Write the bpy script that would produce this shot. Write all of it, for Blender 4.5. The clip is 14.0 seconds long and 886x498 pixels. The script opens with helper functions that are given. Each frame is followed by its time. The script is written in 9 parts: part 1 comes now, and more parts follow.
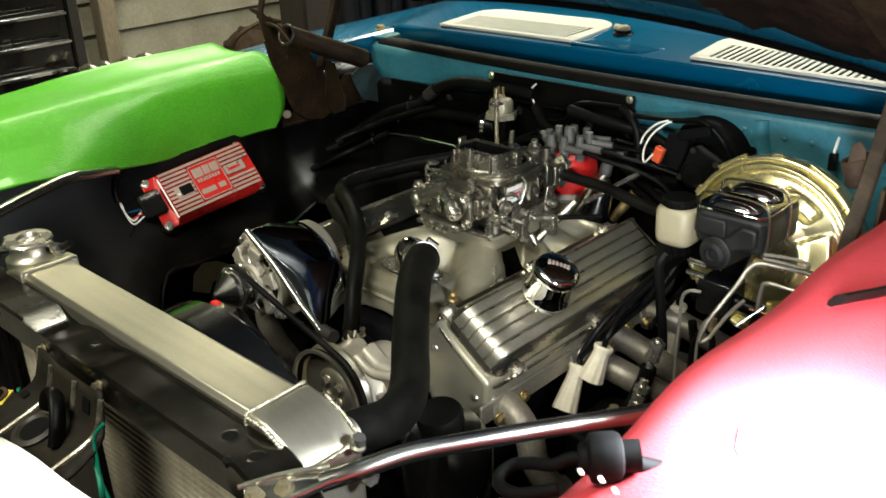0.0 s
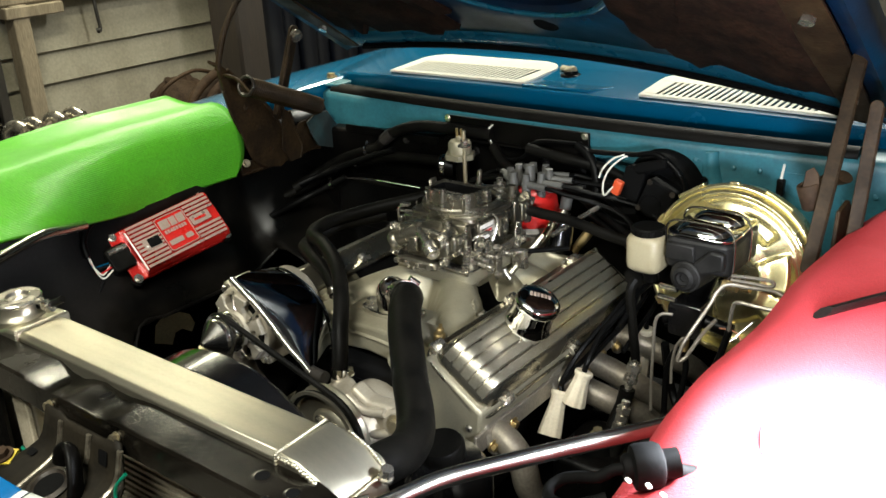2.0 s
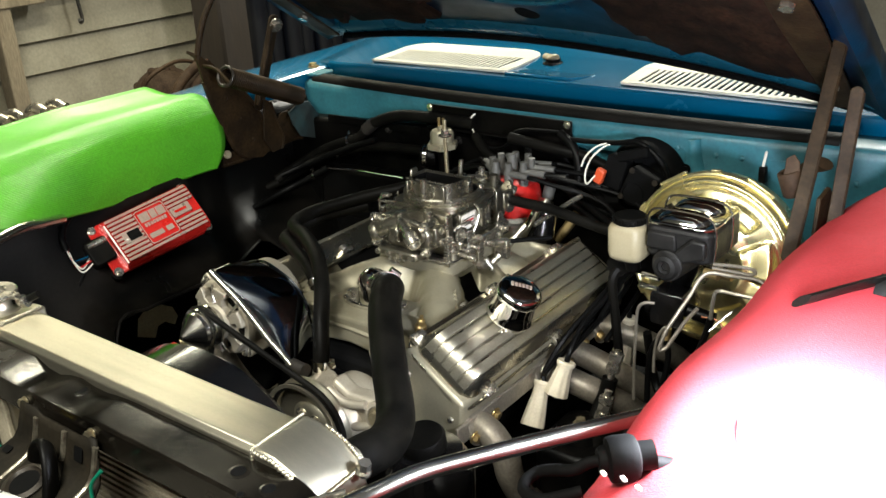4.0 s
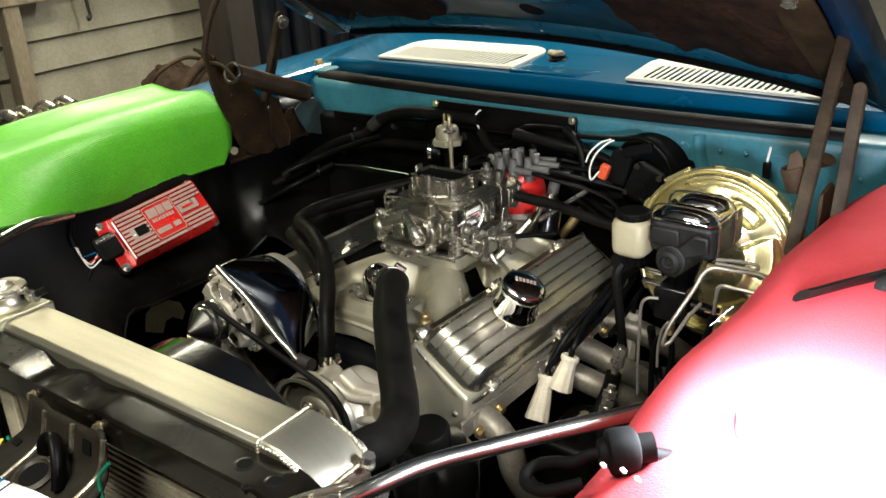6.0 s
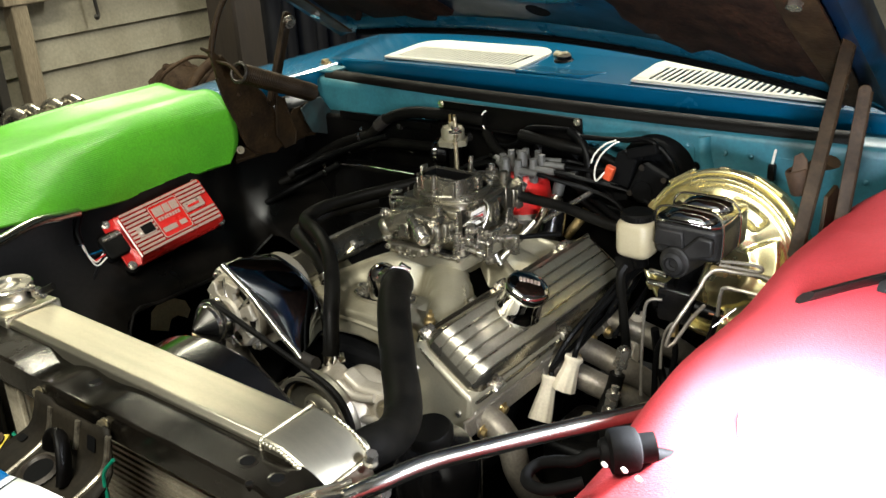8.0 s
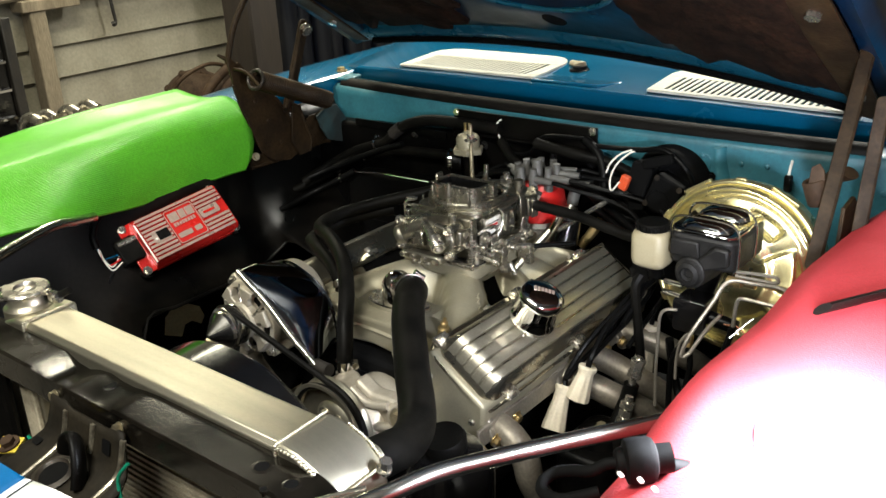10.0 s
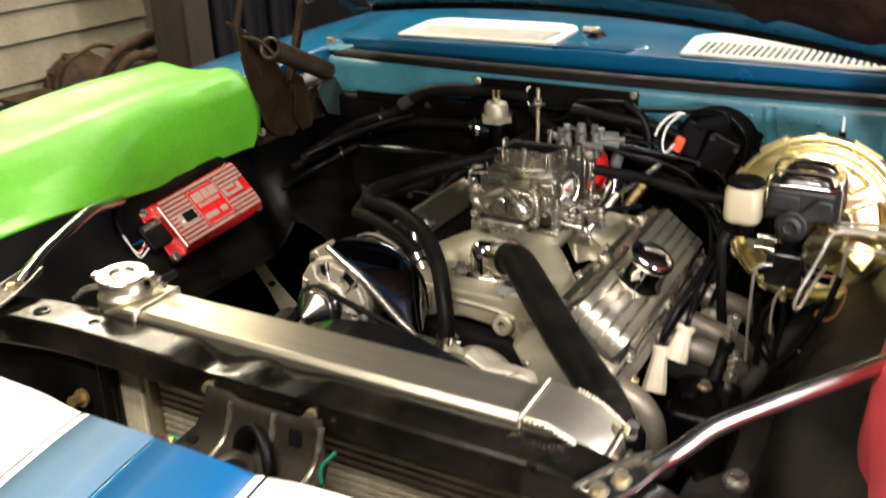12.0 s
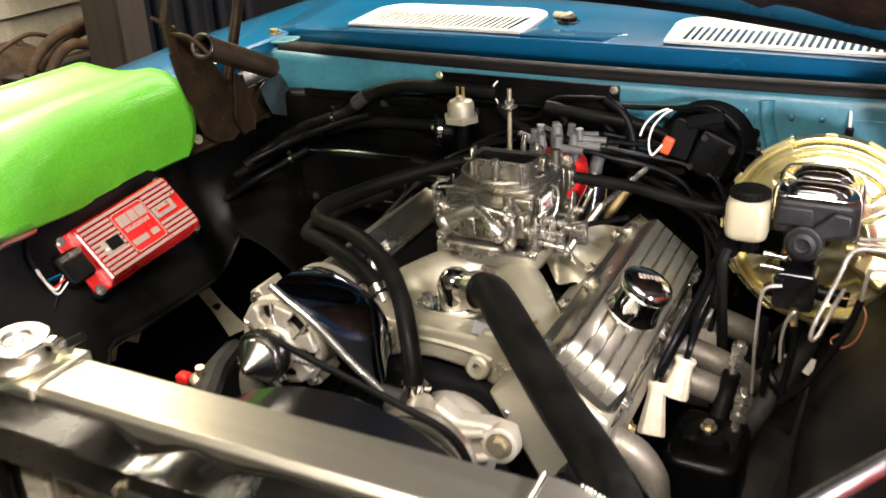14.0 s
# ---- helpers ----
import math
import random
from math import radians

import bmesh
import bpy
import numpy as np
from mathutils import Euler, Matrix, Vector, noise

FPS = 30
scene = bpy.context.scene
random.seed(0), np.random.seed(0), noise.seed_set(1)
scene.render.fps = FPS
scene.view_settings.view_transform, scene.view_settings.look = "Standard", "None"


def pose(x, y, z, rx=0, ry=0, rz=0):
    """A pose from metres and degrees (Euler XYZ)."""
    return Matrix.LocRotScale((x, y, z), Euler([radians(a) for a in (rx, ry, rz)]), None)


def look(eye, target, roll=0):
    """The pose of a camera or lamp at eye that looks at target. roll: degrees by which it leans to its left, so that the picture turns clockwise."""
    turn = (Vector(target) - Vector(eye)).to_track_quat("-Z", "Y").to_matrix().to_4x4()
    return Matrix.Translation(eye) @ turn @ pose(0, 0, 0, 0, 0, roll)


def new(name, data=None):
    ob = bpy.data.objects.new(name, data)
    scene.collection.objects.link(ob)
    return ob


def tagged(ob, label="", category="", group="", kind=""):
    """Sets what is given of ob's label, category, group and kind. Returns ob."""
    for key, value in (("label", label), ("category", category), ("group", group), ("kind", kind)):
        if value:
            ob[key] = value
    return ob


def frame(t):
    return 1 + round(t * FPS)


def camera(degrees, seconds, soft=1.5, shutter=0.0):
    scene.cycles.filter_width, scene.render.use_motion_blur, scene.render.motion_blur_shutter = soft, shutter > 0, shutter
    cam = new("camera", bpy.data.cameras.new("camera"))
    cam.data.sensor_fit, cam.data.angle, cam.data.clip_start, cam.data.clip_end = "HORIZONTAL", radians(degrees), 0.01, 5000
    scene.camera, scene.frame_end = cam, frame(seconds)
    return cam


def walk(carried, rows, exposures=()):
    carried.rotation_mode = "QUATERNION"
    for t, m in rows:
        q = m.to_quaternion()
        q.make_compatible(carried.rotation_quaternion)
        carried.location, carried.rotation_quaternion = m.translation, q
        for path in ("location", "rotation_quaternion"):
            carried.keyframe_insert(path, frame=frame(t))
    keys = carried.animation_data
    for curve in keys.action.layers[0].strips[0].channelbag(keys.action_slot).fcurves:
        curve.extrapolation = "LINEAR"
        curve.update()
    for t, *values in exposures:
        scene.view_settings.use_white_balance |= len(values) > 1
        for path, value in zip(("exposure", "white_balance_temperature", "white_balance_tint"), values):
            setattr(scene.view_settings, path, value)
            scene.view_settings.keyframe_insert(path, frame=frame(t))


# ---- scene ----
cam = camera(50.2, 14.0, shutter=0.5)

PATH = [
    (0, (0.931, -0.801, 1.378), (-0.358, 0.498, 0.572), -2.5),
    (0.5, (0.956, -0.804, 1.386), (-0.31, 0.502, 0.555), -3.3),
    (1, (0.918, -0.885, 1.399), (-0.292, 0.504, 0.621), -4.4),
    (1.5, (0.901, -0.918, 1.4), (-0.264, 0.519, 0.641), -4.0),
    (2, (0.892, -0.902, 1.4), (-0.285, 0.538, 0.664), -3.2),
    (2.5, (0.899, -0.889, 1.404), (-0.28, 0.553, 0.676), -3.7),
    (3, (0.899, -0.894, 1.398), (-0.27, 0.576, 0.71), -3.5),
    (3.5, (0.896, -0.885, 1.398), (-0.257, 0.566, 0.645), -3.5),
    (6, (0.906, -0.89, 1.4), (-0.261, 0.543, 0.635), -3.7),
    (6.5, (0.905, -0.888, 1.402), (-0.268, 0.535, 0.629), -3.5),
    (7, (0.906, -0.883, 1.402), (-0.275, 0.534, 0.631), -3.3),
    (7.5, (0.91, -0.89, 1.401), (-0.267, 0.535, 0.635), -3.5),
    (10, (0.907, -0.895, 1.4), (-0.293, 0.521, 0.655), -3.2),
    (10.5, (0.86, -0.943, 1.393), (-0.36, 0.472, 0.678), -2.6),
    (11, (0.778, -0.965, 1.385), (-0.396, 0.481, 0.654), -0.8),
    (11.5, (0.656, -0.976, 1.374), (-0.441, 0.568, 0.731), -0.3),
    (12, (0.553, -1.085, 1.367), (-0.354, 0.516, 0.584), -1.7),
    (12.5, (0.496, -1.138, 1.379), (-0.276, 0.508, 0.544), -2.0),
    (13, (0.466, -1.117, 1.377), (-0.214, 0.567, 0.54), -1.7),
    (13.5, (0.449, -1.038, 1.367), (-0.296, 0.614, 0.522), -1.6),
    (14, (0.453, -0.901, 1.359), (-0.376, 0.716, 0.524), -2.5),
]
walk(cam, [(t, look(e, g, r)) for t, e, g, r in PATH],
     exposures=[(0, -0.30, 6150, 0), (1.0, -0.28, 6150, 1), (2.0, -0.15, 6150, 2), (3.0, -0.06, 6150, 3), (10.0, -0.06, 6150, 5), (11.0, -0.01, 6500, 11), (12.0, 0.26, 6550, 13), (13.0, 0.46, 6550, 15), (14.0, 0.60, 6350, 15)])

# ---- light: garage tubes overhead, one work light on the fender (built with the things) ----
world = bpy.data.worlds.new("garage")
scene.world = world
world.use_nodes = True
world.node_tree.nodes["Background"].inputs["Color"].default_value = (1.0, 0.93, 0.8, 1)
world.node_tree.nodes["Background"].inputs["Strength"].default_value = 0.004


def tube_light(name, x, y, z, length, width, watts, turn=0.0, tint=(1.0, 0.92, 0.80), tilt=0.0):
    d = bpy.data.lights.new(name, "AREA")
    d.shape, d.size, d.size_y, d.energy, d.color = "RECTANGLE", length, width, watts, tint
    ob = new(name, d)
    ob.matrix_world = pose(x, y, z, 0, tilt, turn)
    return ob


tube_light("ceiling_tube_front", 0.1, -1.25, 2.55, 1.2, 0.16, 60)
tube_light("ceiling_tube_driver", 0.75, -1.65, 2.55, 1.2, 0.16, 68)
tube_light("ceiling_tube_rear", -0.2, 2.1, 2.55, 1.2, 0.16, 105)
# Unseen tube added beside the passenger fender to brighten the green mat.
tube_light("mat_fill_tube", -1.45, 0.45, 2.55, 1.2, 0.16, 70, 90, (1.0, 0.89, 0.66))
tube_light("ceiling_tube_over_bench", -3.0, 2.0, 2.6, 1.8, 0.60, 100, 0.0, (1.0, 0.90, 0.66))


# ---- materials ----
def node_mat(name):
    m = bpy.data.materials.new(name)
    m.use_nodes = True
    nt = m.node_tree
    return m, nt, nt.nodes["Principled BSDF"], nt.nodes.new, nt.links.new


def surf(name, col, rough=0.5, metal=0.0, col2=None, amount=0.5, scale=9.0, grain=0.12, gscale=160.0, bump=0.15,
         bscale=220.0, rvar=0.12, coat=0.0, stretch=None, low=0.42, high=0.62, each=0.0, spec=None):
    """A worn surface: two-scale colour variation (blotches and grain), uneven gloss and fine relief."""
    m, nt, b, node, link = node_mat(name)
    tc = node("ShaderNodeTexCoord")
    src = tc.outputs["Object"]
    if stretch:
        mp = node("ShaderNodeMapping")
        mp.inputs["Scale"].default_value = stretch
        link(src, mp.inputs["Vector"])
        src = mp.outputs["Vector"]

    def tex(sc, det=5.0):
        n = node("ShaderNodeTexNoise")
        n.inputs["Scale"].default_value, n.inputs["Detail"].default_value = sc, det
        link(src, n.inputs["Vector"])
        return n.outputs["Fac"]

    def remap(v, a, b2, c, d):
        r = node("ShaderNodeMapRange")
        for k, x in zip(("From Min", "From Max", "To Min", "To Max"), (a, b2, c, d)):
            r.inputs[k].default_value = x
        link(v, r.inputs["Value"])
        return r.outputs["Result"]

    def mix(fac, a, b2, kind="MIX"):
        x = node("ShaderNodeMix")
        x.data_type, x.blend_type = "RGBA", kind
        if isinstance(fac, float):
            x.inputs["Factor"].default_value = fac
        else:
            link(fac, x.inputs["Factor"])
        ia = [s for s in x.inputs if s.type == "RGBA"]
        for sock, v in zip(ia, (a, b2)):
            if isinstance(v, tuple):
                sock.default_value = (*v, 1)
            else:
                link(v, sock)
        return [s for s in x.outputs if s.type == "RGBA"][0]

    c2 = col2 or tuple(c * 0.72 for c in col)
    blot, fine = tex(scale), tex(gscale, 3.0)
    c = mix(remap(blot, low, high, 0.0, amount), col, c2)
    lo, hi = tuple(max(0.0, 1 - grain) for _ in range(3)), tuple(1 + grain for _ in range(3))
    g = mix(remap(fine, 0.3, 0.7, 0.0, 1.0), lo, hi)
    c = mix(1.0, c, g, "MULTIPLY")
    if each:
        oi = node("ShaderNodeObjectInfo")
        hs = node("ShaderNodeHueSaturation")
        link(remap(oi.outputs["Random"], 0, 1, 1 - each, 1 + each), hs.inputs["Value"])
        link(c, hs.inputs["Color"])
        c = hs.outputs["Color"]
    link(c, b.inputs["Base Color"])
    b.inputs["Metallic"].default_value = metal
    link(remap(blot, 0.3, 0.7, max(0.02, rough - rvar), min(1.0, rough + rvar)), b.inputs["Roughness"])
    if coat:
        b.inputs["Coat Weight"].default_value, b.inputs["Coat Roughness"].default_value = coat, 0.06
    if spec is not None:
        b.inputs["Specular IOR Level"].default_value = spec
    if bump:
        bp = node("ShaderNodeBump")
        bp.inputs["Strength"].default_value, bp.inputs["Distance"].default_value = bump, 0.002
        link(tex(bscale, 4.0), bp.inputs["Height"])
        link(bp.outputs["Normal"], b.inputs["Normal"])
    return m


BLUE = surf("blue_enamel", (0.003, 0.085, 0.175), 0.22, 0, (0.003, 0.068, 0.14), 0.5, 6, 0.06, 400, 0.04, 500, 0.06, coat=0.6)
NOSE_BLUE = surf("stripe_blue", (0.0015, 0.076, 0.195), 0.48, 0, (0.0015, 0.062, 0.165), 0.5, 8, 0.08, 400, 0.05, 500, 0.05, spec=0.22)
# Stripe blue with the glare on the crease's left facet painted in.
NOSE_GLARE = surf("stripe_blue_glare", (0.078, 0.15, 0.225), 0.48, 0, (0.062, 0.122, 0.19), 0.5, 8, 0.05, 400, 0.03, 500, 0.05, spec=0.25)
WHITE = surf("white_enamel", (0.82, 0.82, 0.80), 0.22, 0, (0.74, 0.74, 0.72), 0.4, 7, 0.03, 300, 0.03, 400, 0.06, coat=0.5)
PIN = surf("pinstripe_black", (0.02, 0.025, 0.03), 0.3, bump=0)
VENT_WHITE = surf("vent_white", (0.64, 0.62, 0.53), 0.4, 0, (0.55, 0.52, 0.43), 0.5, 18, 0.04, 300, 0.06, 300)
TEAL = surf("firewall_teal", (0.031, 0.128, 0.16), 0.38, 0, (0.019, 0.080, 0.104), 0.7, 12, 0.12, 150, 0.12, 160)
OVERSPRAY = surf("dusty_teal_overspray", (0.012, 0.030, 0.032), 0.6, 0, (0.010, 0.012, 0.011), 0.8, 20, 0.2, 160, 0.2, 160)
# Darker and lighter copies of the blue: underhood shade and lit edges baked in.
HOOD_SHADED = surf("underhood_blue_shaded", (0.002, 0.013, 0.036), 0.35, 0, (0.004, 0.006, 0.011), 0.6, 9, 0.15, 120, 0.12, 180)
LIP_LIT = surf("hood_lip_blue_lit", (0.006, 0.060, 0.10), 0.3, 0, (0.006, 0.066, 0.105), 0.6, 14, 0.12, 140, 0.1, 200)
INSUL = surf("dirty_insulation", (0.022, 0.011, 0.006), 0.95, 0, (0.008, 0.0045, 0.0028), 0.95, 14, 0.4, 130, 0.9, 90, low=0.35, high=0.6, spec=0.08)
BLACK = surf("satin_black_steel", (0.0012, 0.0012, 0.0012), 0.36, 0, (0.0035, 0.003, 0.0024), 0.6, 11, 0.25, 130, 0.15, 150, spec=0.10)
PANELBLK = surf("inner_panel_black", (0.0022, 0.0021, 0.0019), 0.36, 0, (0.009, 0.0075, 0.006), 0.7, 7, 0.25, 130, 0.2, 60, spec=0.26)
GLOSSBLK = surf("gloss_black", (0.003, 0.003, 0.0033), 0.18, 0, (0.007, 0.006, 0.005), 0.5, 10, 0.15, 140, 0.08, 200, coat=0.3)
SUPBLK = surf("support_black", (0.0025, 0.0022, 0.0017), 0.20, 0, (0.010, 0.008, 0.0055), 0.7, 9, 0.15, 130, 0.09, 170, 0.14, spec=0.45)
DARK = surf("grimy_dark", (0.006, 0.005, 0.004), 0.62, 0, (0.018, 0.014, 0.010), 0.7, 16, 0.3, 120, 0.4, 110)
RUBBER = surf("rubber", (0.0026, 0.0025, 0.0022), 0.50, 0, (0.0062, 0.0056, 0.0044), 0.6, 18, 0.2, 200, 0.12, 260, 0.10, spec=0.075)
GRIMY = surf("grimy_latch_steel", (0.016, 0.013, 0.010), 0.42, 0.3, (0.034, 0.026, 0.018), 0.8, 20, 0.25, 160, 0.3, 160)
SEALBLK = surf("weatherstrip", (0.003, 0.0026, 0.002), 0.6, 0, (0.008, 0.0065, 0.005), 0.5, 20, 0.2, 200, 0.25, 180, spec=0.12)
CASTALU = surf("cast_aluminium", (0.285, 0.26, 0.184), 0.44, 0.5, (0.22, 0.20, 0.138), 0.6, 12, 0.05, 300, 0.14, 500)
PUMPALU = surf("cast_pump_aluminium", (0.40, 0.36, 0.285), 0.5, 0.55, (0.30, 0.27, 0.21), 0.6, 16, 0.06, 300, 0.18, 460)
SHEETALU = surf("brushed_aluminium", (0.53, 0.495, 0.385), 0.35, 0.95, (0.41, 0.385, 0.305), 0.7, 7, 0.08, 500, 0.08, 600, 0.08, stretch=(0.25, 4, 1))
POLALU = surf("polished_cast_aluminium", (0.38, 0.355, 0.285), 0.27, 0.97, (0.31, 0.29, 0.225), 0.6, 10, 0.06, 300, 0.05, 380, 0.06)
RIBALU = surf("satin_rib_aluminium", (0.43, 0.40, 0.315), 0.37, 0.9, (0.34, 0.315, 0.24), 0.6, 14, 0.08, 300, 0.10, 380, 0.08)
ZINC = surf("bright_zinc", (0.60, 0.57, 0.50), 0.26, 0.95, (0.42, 0.39, 0.33), 0.6, 40, 0.12, 500, 0.1, 500, 0.1)
CARBALU = surf("carburetor_shiny_casting", (0.33, 0.31, 0.25), 0.30, 0.95, (0.17, 0.157, 0.122), 0.7, 30, 0.14, 420, 0.12, 520, 0.1)
DUSTALU = surf("dusty_core_aluminium", (0.40, 0.355, 0.26), 0.65, 0.1, (0.26, 0.225, 0.16), 0.7, 24, 0.15, 260, 0.2, 300)
DUSTPLATE = surf("dusty_latch_steel", (0.014, 0.0115, 0.0075), 0.6, 0, (0.006, 0.005, 0.0034), 0.8, 22, 0.22, 160, 0.25, 160, spec=0.12)
WORNRIB = surf("rubbed_bright_steel", (0.26, 0.235, 0.18), 0.36, 0.7, (0.06, 0.05, 0.036), 0.8, 60, 0.2, 260, 0.15, 300)
# Chrome darkened and blued to carry the dark hood's reflection.
DARKREFL = surf("chrome_dark_reflection", (0.24, 0.255, 0.275), 0.07, 1.0, (0.20, 0.215, 0.235), 0.4, 12, 0.03, 300, 0.0, rvar=0.03)
PALEPAINT = surf("pale_dusty_paint", (0.74, 0.67, 0.48), 0.6, 0, (0.64, 0.57, 0.40), 0.6, 30, 0.1, 200, 0.15, 200)
CHROME = surf("chrome", (0.80, 0.79, 0.77), 0.07, 1.0, (0.74, 0.73, 0.71), 0.4, 12, 0.03, 300, 0.0, rvar=0.03)
SATIN = surf("worn_chrome", (0.62, 0.60, 0.55), 0.20, 1.0, (0.50, 0.48, 0.43), 0.5, 14, 0.06, 300, 0.03, 300, 0.06)
STEEL = surf("steel_line", (0.27, 0.245, 0.205), 0.42, 0.6, (0.16, 0.14, 0.115), 0.5, 30, 0.1, 300, 0.1, 300)
GOLD = surf("gold_zinc_plate", (0.93, 0.84, 0.47), 0.27, 0.95, (0.86, 0.75, 0.36), 0.6, 9, 0.06, 240, 0.02, 200, 0.05)
STUD = surf("dull_plated_stud", (0.42, 0.37, 0.25), 0.38, 0.9, (0.3, 0.26, 0.17), 0.5, 40, 0.1, 300, 0.05, 300)
BRASS = surf("brass", (0.46, 0.34, 0.15), 0.36, 0.9, None, 0.5, 30, 0.1, 300, 0.1, 300)
RED = surf("red_anodised", (0.46, 0.014, 0.010), 0.28, 0.1, (0.38, 0.010, 0.008), 0.5, 20, 0.08, 300, 0.06, 300, coat=0.3)
REDCAP = surf("red_plastic", (0.50, 0.012, 0.010), 0.4, 0, None, 0.4, 20, 0.1, 300, 0.08, 300)
BARE = surf("machined_fin_tops", (0.46, 0.36, 0.30), 0.36, 0.55, None, 0.4, 60, 0.1, 500, 0.05, 400)
GREY = surf("grey_boot", (0.085, 0.084, 0.078), 0.55, 0, (0.06, 0.059, 0.054), 0.5, 40, 0.12, 300, 0.15, 300)
WIRE = surf("black_wire", (0.0022, 0.0022, 0.0022), 0.45, 0, None, 0.3, 30, 0.1, 300, 0.05, 300, spec=0.12)
BOOT = surf("fibreglass_boot", (0.58, 0.52, 0.39), 0.85, 0, (0.47, 0.41, 0.30), 0.6, 40, 0.08, 300, 0.2, 300)
HEADER = surf("coated_header", (0.25, 0.225, 0.18), 0.45, 0.6, (0.15, 0.13, 0.10), 0.8, 12, 0.16, 220, 0.2, 260)
CREAM = surf("translucent_reservoir", (0.27, 0.235, 0.15), 0.45, 0, (0.22, 0.18, 0.10), 0.5, 22, 0.05, 300, 0.06, 260)
ORANGE = surf("orange_connector", (0.52, 0.07, 0.02), 0.5, bump=0.05)
LABELW = surf("white_label", (0.75, 0.72, 0.66), 0.5, bump=0.02, amount=0.2)
GREEN = surf("green_foam_mat", (0.082, 0.32, 0.016), 0.38, 0, (0.055, 0.24, 0.010), 0.6, 8, 0.12, 200, 0.25, 260)
REDCLOTH = surf("red_cover_cloth", (0.43, 0.026, 0.036), 0.8, 0, (0.37, 0.020, 0.028), 0.5, 9, 0.10, 300, 0.3, 420)
HINGE = surf("greasy_hinge_steel", (0.024, 0.0145, 0.0063), 0.58, 0, (0.009, 0.0055, 0.0026), 0.8, 18, 0.3, 160, 0.35, 160, spec=0.12)
WOOD = surf("weathered_wood", (0.20, 0.165, 0.115), 0.8, 0, (0.13, 0.105, 0.07), 0.7, 5, 0.25, 60, 0.4, 90, stretch=(3, 3, 0.5))
DARKWOOD = surf("dark_post", (0.018, 0.012, 0.007), 0.75, 0, (0.010, 0.006, 0.004), 0.7, 6, 0.2, 60, 0.3, 90, stretch=(3, 3, 0.4))
BOARD = surf("painted_board", (0.27, 0.25, 0.195), 0.75, 0, (0.20, 0.18, 0.135), 0.7, 3.5, 0.12, 70, 0.2, 90)
WALL = surf("painted_wall", (0.16, 0.15, 0.125), 0.8, 0, (0.115, 0.105, 0.085), 0.7, 2.2, 0.1, 60, 0.2, 80)
CONCRETE = surf("concrete", (0.20, 0.185, 0.16), 0.8, 0, (0.12, 0.11, 0.09), 0.7, 2.5, 0.2, 60, 0.3, 90)
CEIL = surf("ceiling_board", (0.15, 0.145, 0.13), 0.9, 0, None, 0.3, 2, 0.08, 40, 0.1, 60)
RUST = surf("rusty_iron", (0.040, 0.024, 0.013), 0.7, 0, (0.018, 0.010, 0.006), 0.8, 14, 0.3, 120, 0.4, 120, spec=0.15)
NAVY = surf("dark_navy_panel", (0.002, 0.003, 0.007), 0.4, 0, None, 0.5, 3, 0.15, 80, 0.1, 90)
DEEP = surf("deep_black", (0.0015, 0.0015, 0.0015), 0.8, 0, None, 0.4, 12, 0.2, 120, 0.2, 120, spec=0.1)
CASTBLK = surf("black_cast_iron", (0.007, 0.0067, 0.0062), 0.5, 0, (0.013, 0.012, 0.011), 0.6, 24, 0.2, 220, 0.3, 240, spec=0.25)
YELLOW = surf("yellow_paint", (0.55, 0.42, 0.03), 0.5)
GREENWIRE = surf("green_wire", (0.005, 0.16, 0.09), 0.4, bump=0)
WHITEWIRE = surf("white_wire", (0.7, 0.68, 0.6), 0.45, bump=0)
PAPERBLUE = surf("blue_plastic", (0.02, 0.06, 0.30), 0.5)
PAPERRED = surf("red_orange_box", (0.60, 0.09, 0.02), 0.6)
COPPER = surf("copper_wire", (0.34, 0.13, 0.06), 0.4, 0.4, bump=0)


def lamp_diffuser(name, half, strength):
    """A frosted cover, hottest over its diodes and fading to its rim."""
    m, nt, b, node, link = node_mat(name)
    tc, ln, mr = node("ShaderNodeTexCoord"), node("ShaderNodeVectorMath"), node("ShaderNodeMapRange")
    ln.operation = "LENGTH"
    link(tc.outputs["Object"], ln.inputs[0])
    mr.interpolation_type = "SMOOTHSTEP"
    for k, x in zip(("From Min", "From Max", "To Min", "To Max"), (half * 0.55, half, strength, 0.7)):
        mr.inputs[k].default_value = x
    link(ln.outputs["Value"], mr.inputs["Value"])
    link(mr.outputs["Result"], b.inputs["Emission Strength"])
    b.inputs["Base Color"].default_value = (0.8, 0.8, 0.8, 1)
    b.inputs["Emission Color"].default_value = (1.0, 0.93, 1.0, 1)
    return m


LED = lamp_diffuser("work_light_panel", 0.06, 30.0)


# ---- building helpers ----
def BM():
    return bmesh.new()


def V(*a):
    return Vector(a)


def frame_of(axis):
    """A turn that takes z to the axis."""
    return Vector(axis).normalized().to_track_quat("Z", "Y").to_matrix().to_4x4()


def add_box(bm, c, s, rot=None):
    m = Matrix.Translation(c) @ (rot.to_4x4() if rot is not None else Matrix()) @ Matrix.Diagonal((*s, 1))
    return bmesh.ops.create_cube(bm, size=1.0, matrix=m)["verts"]


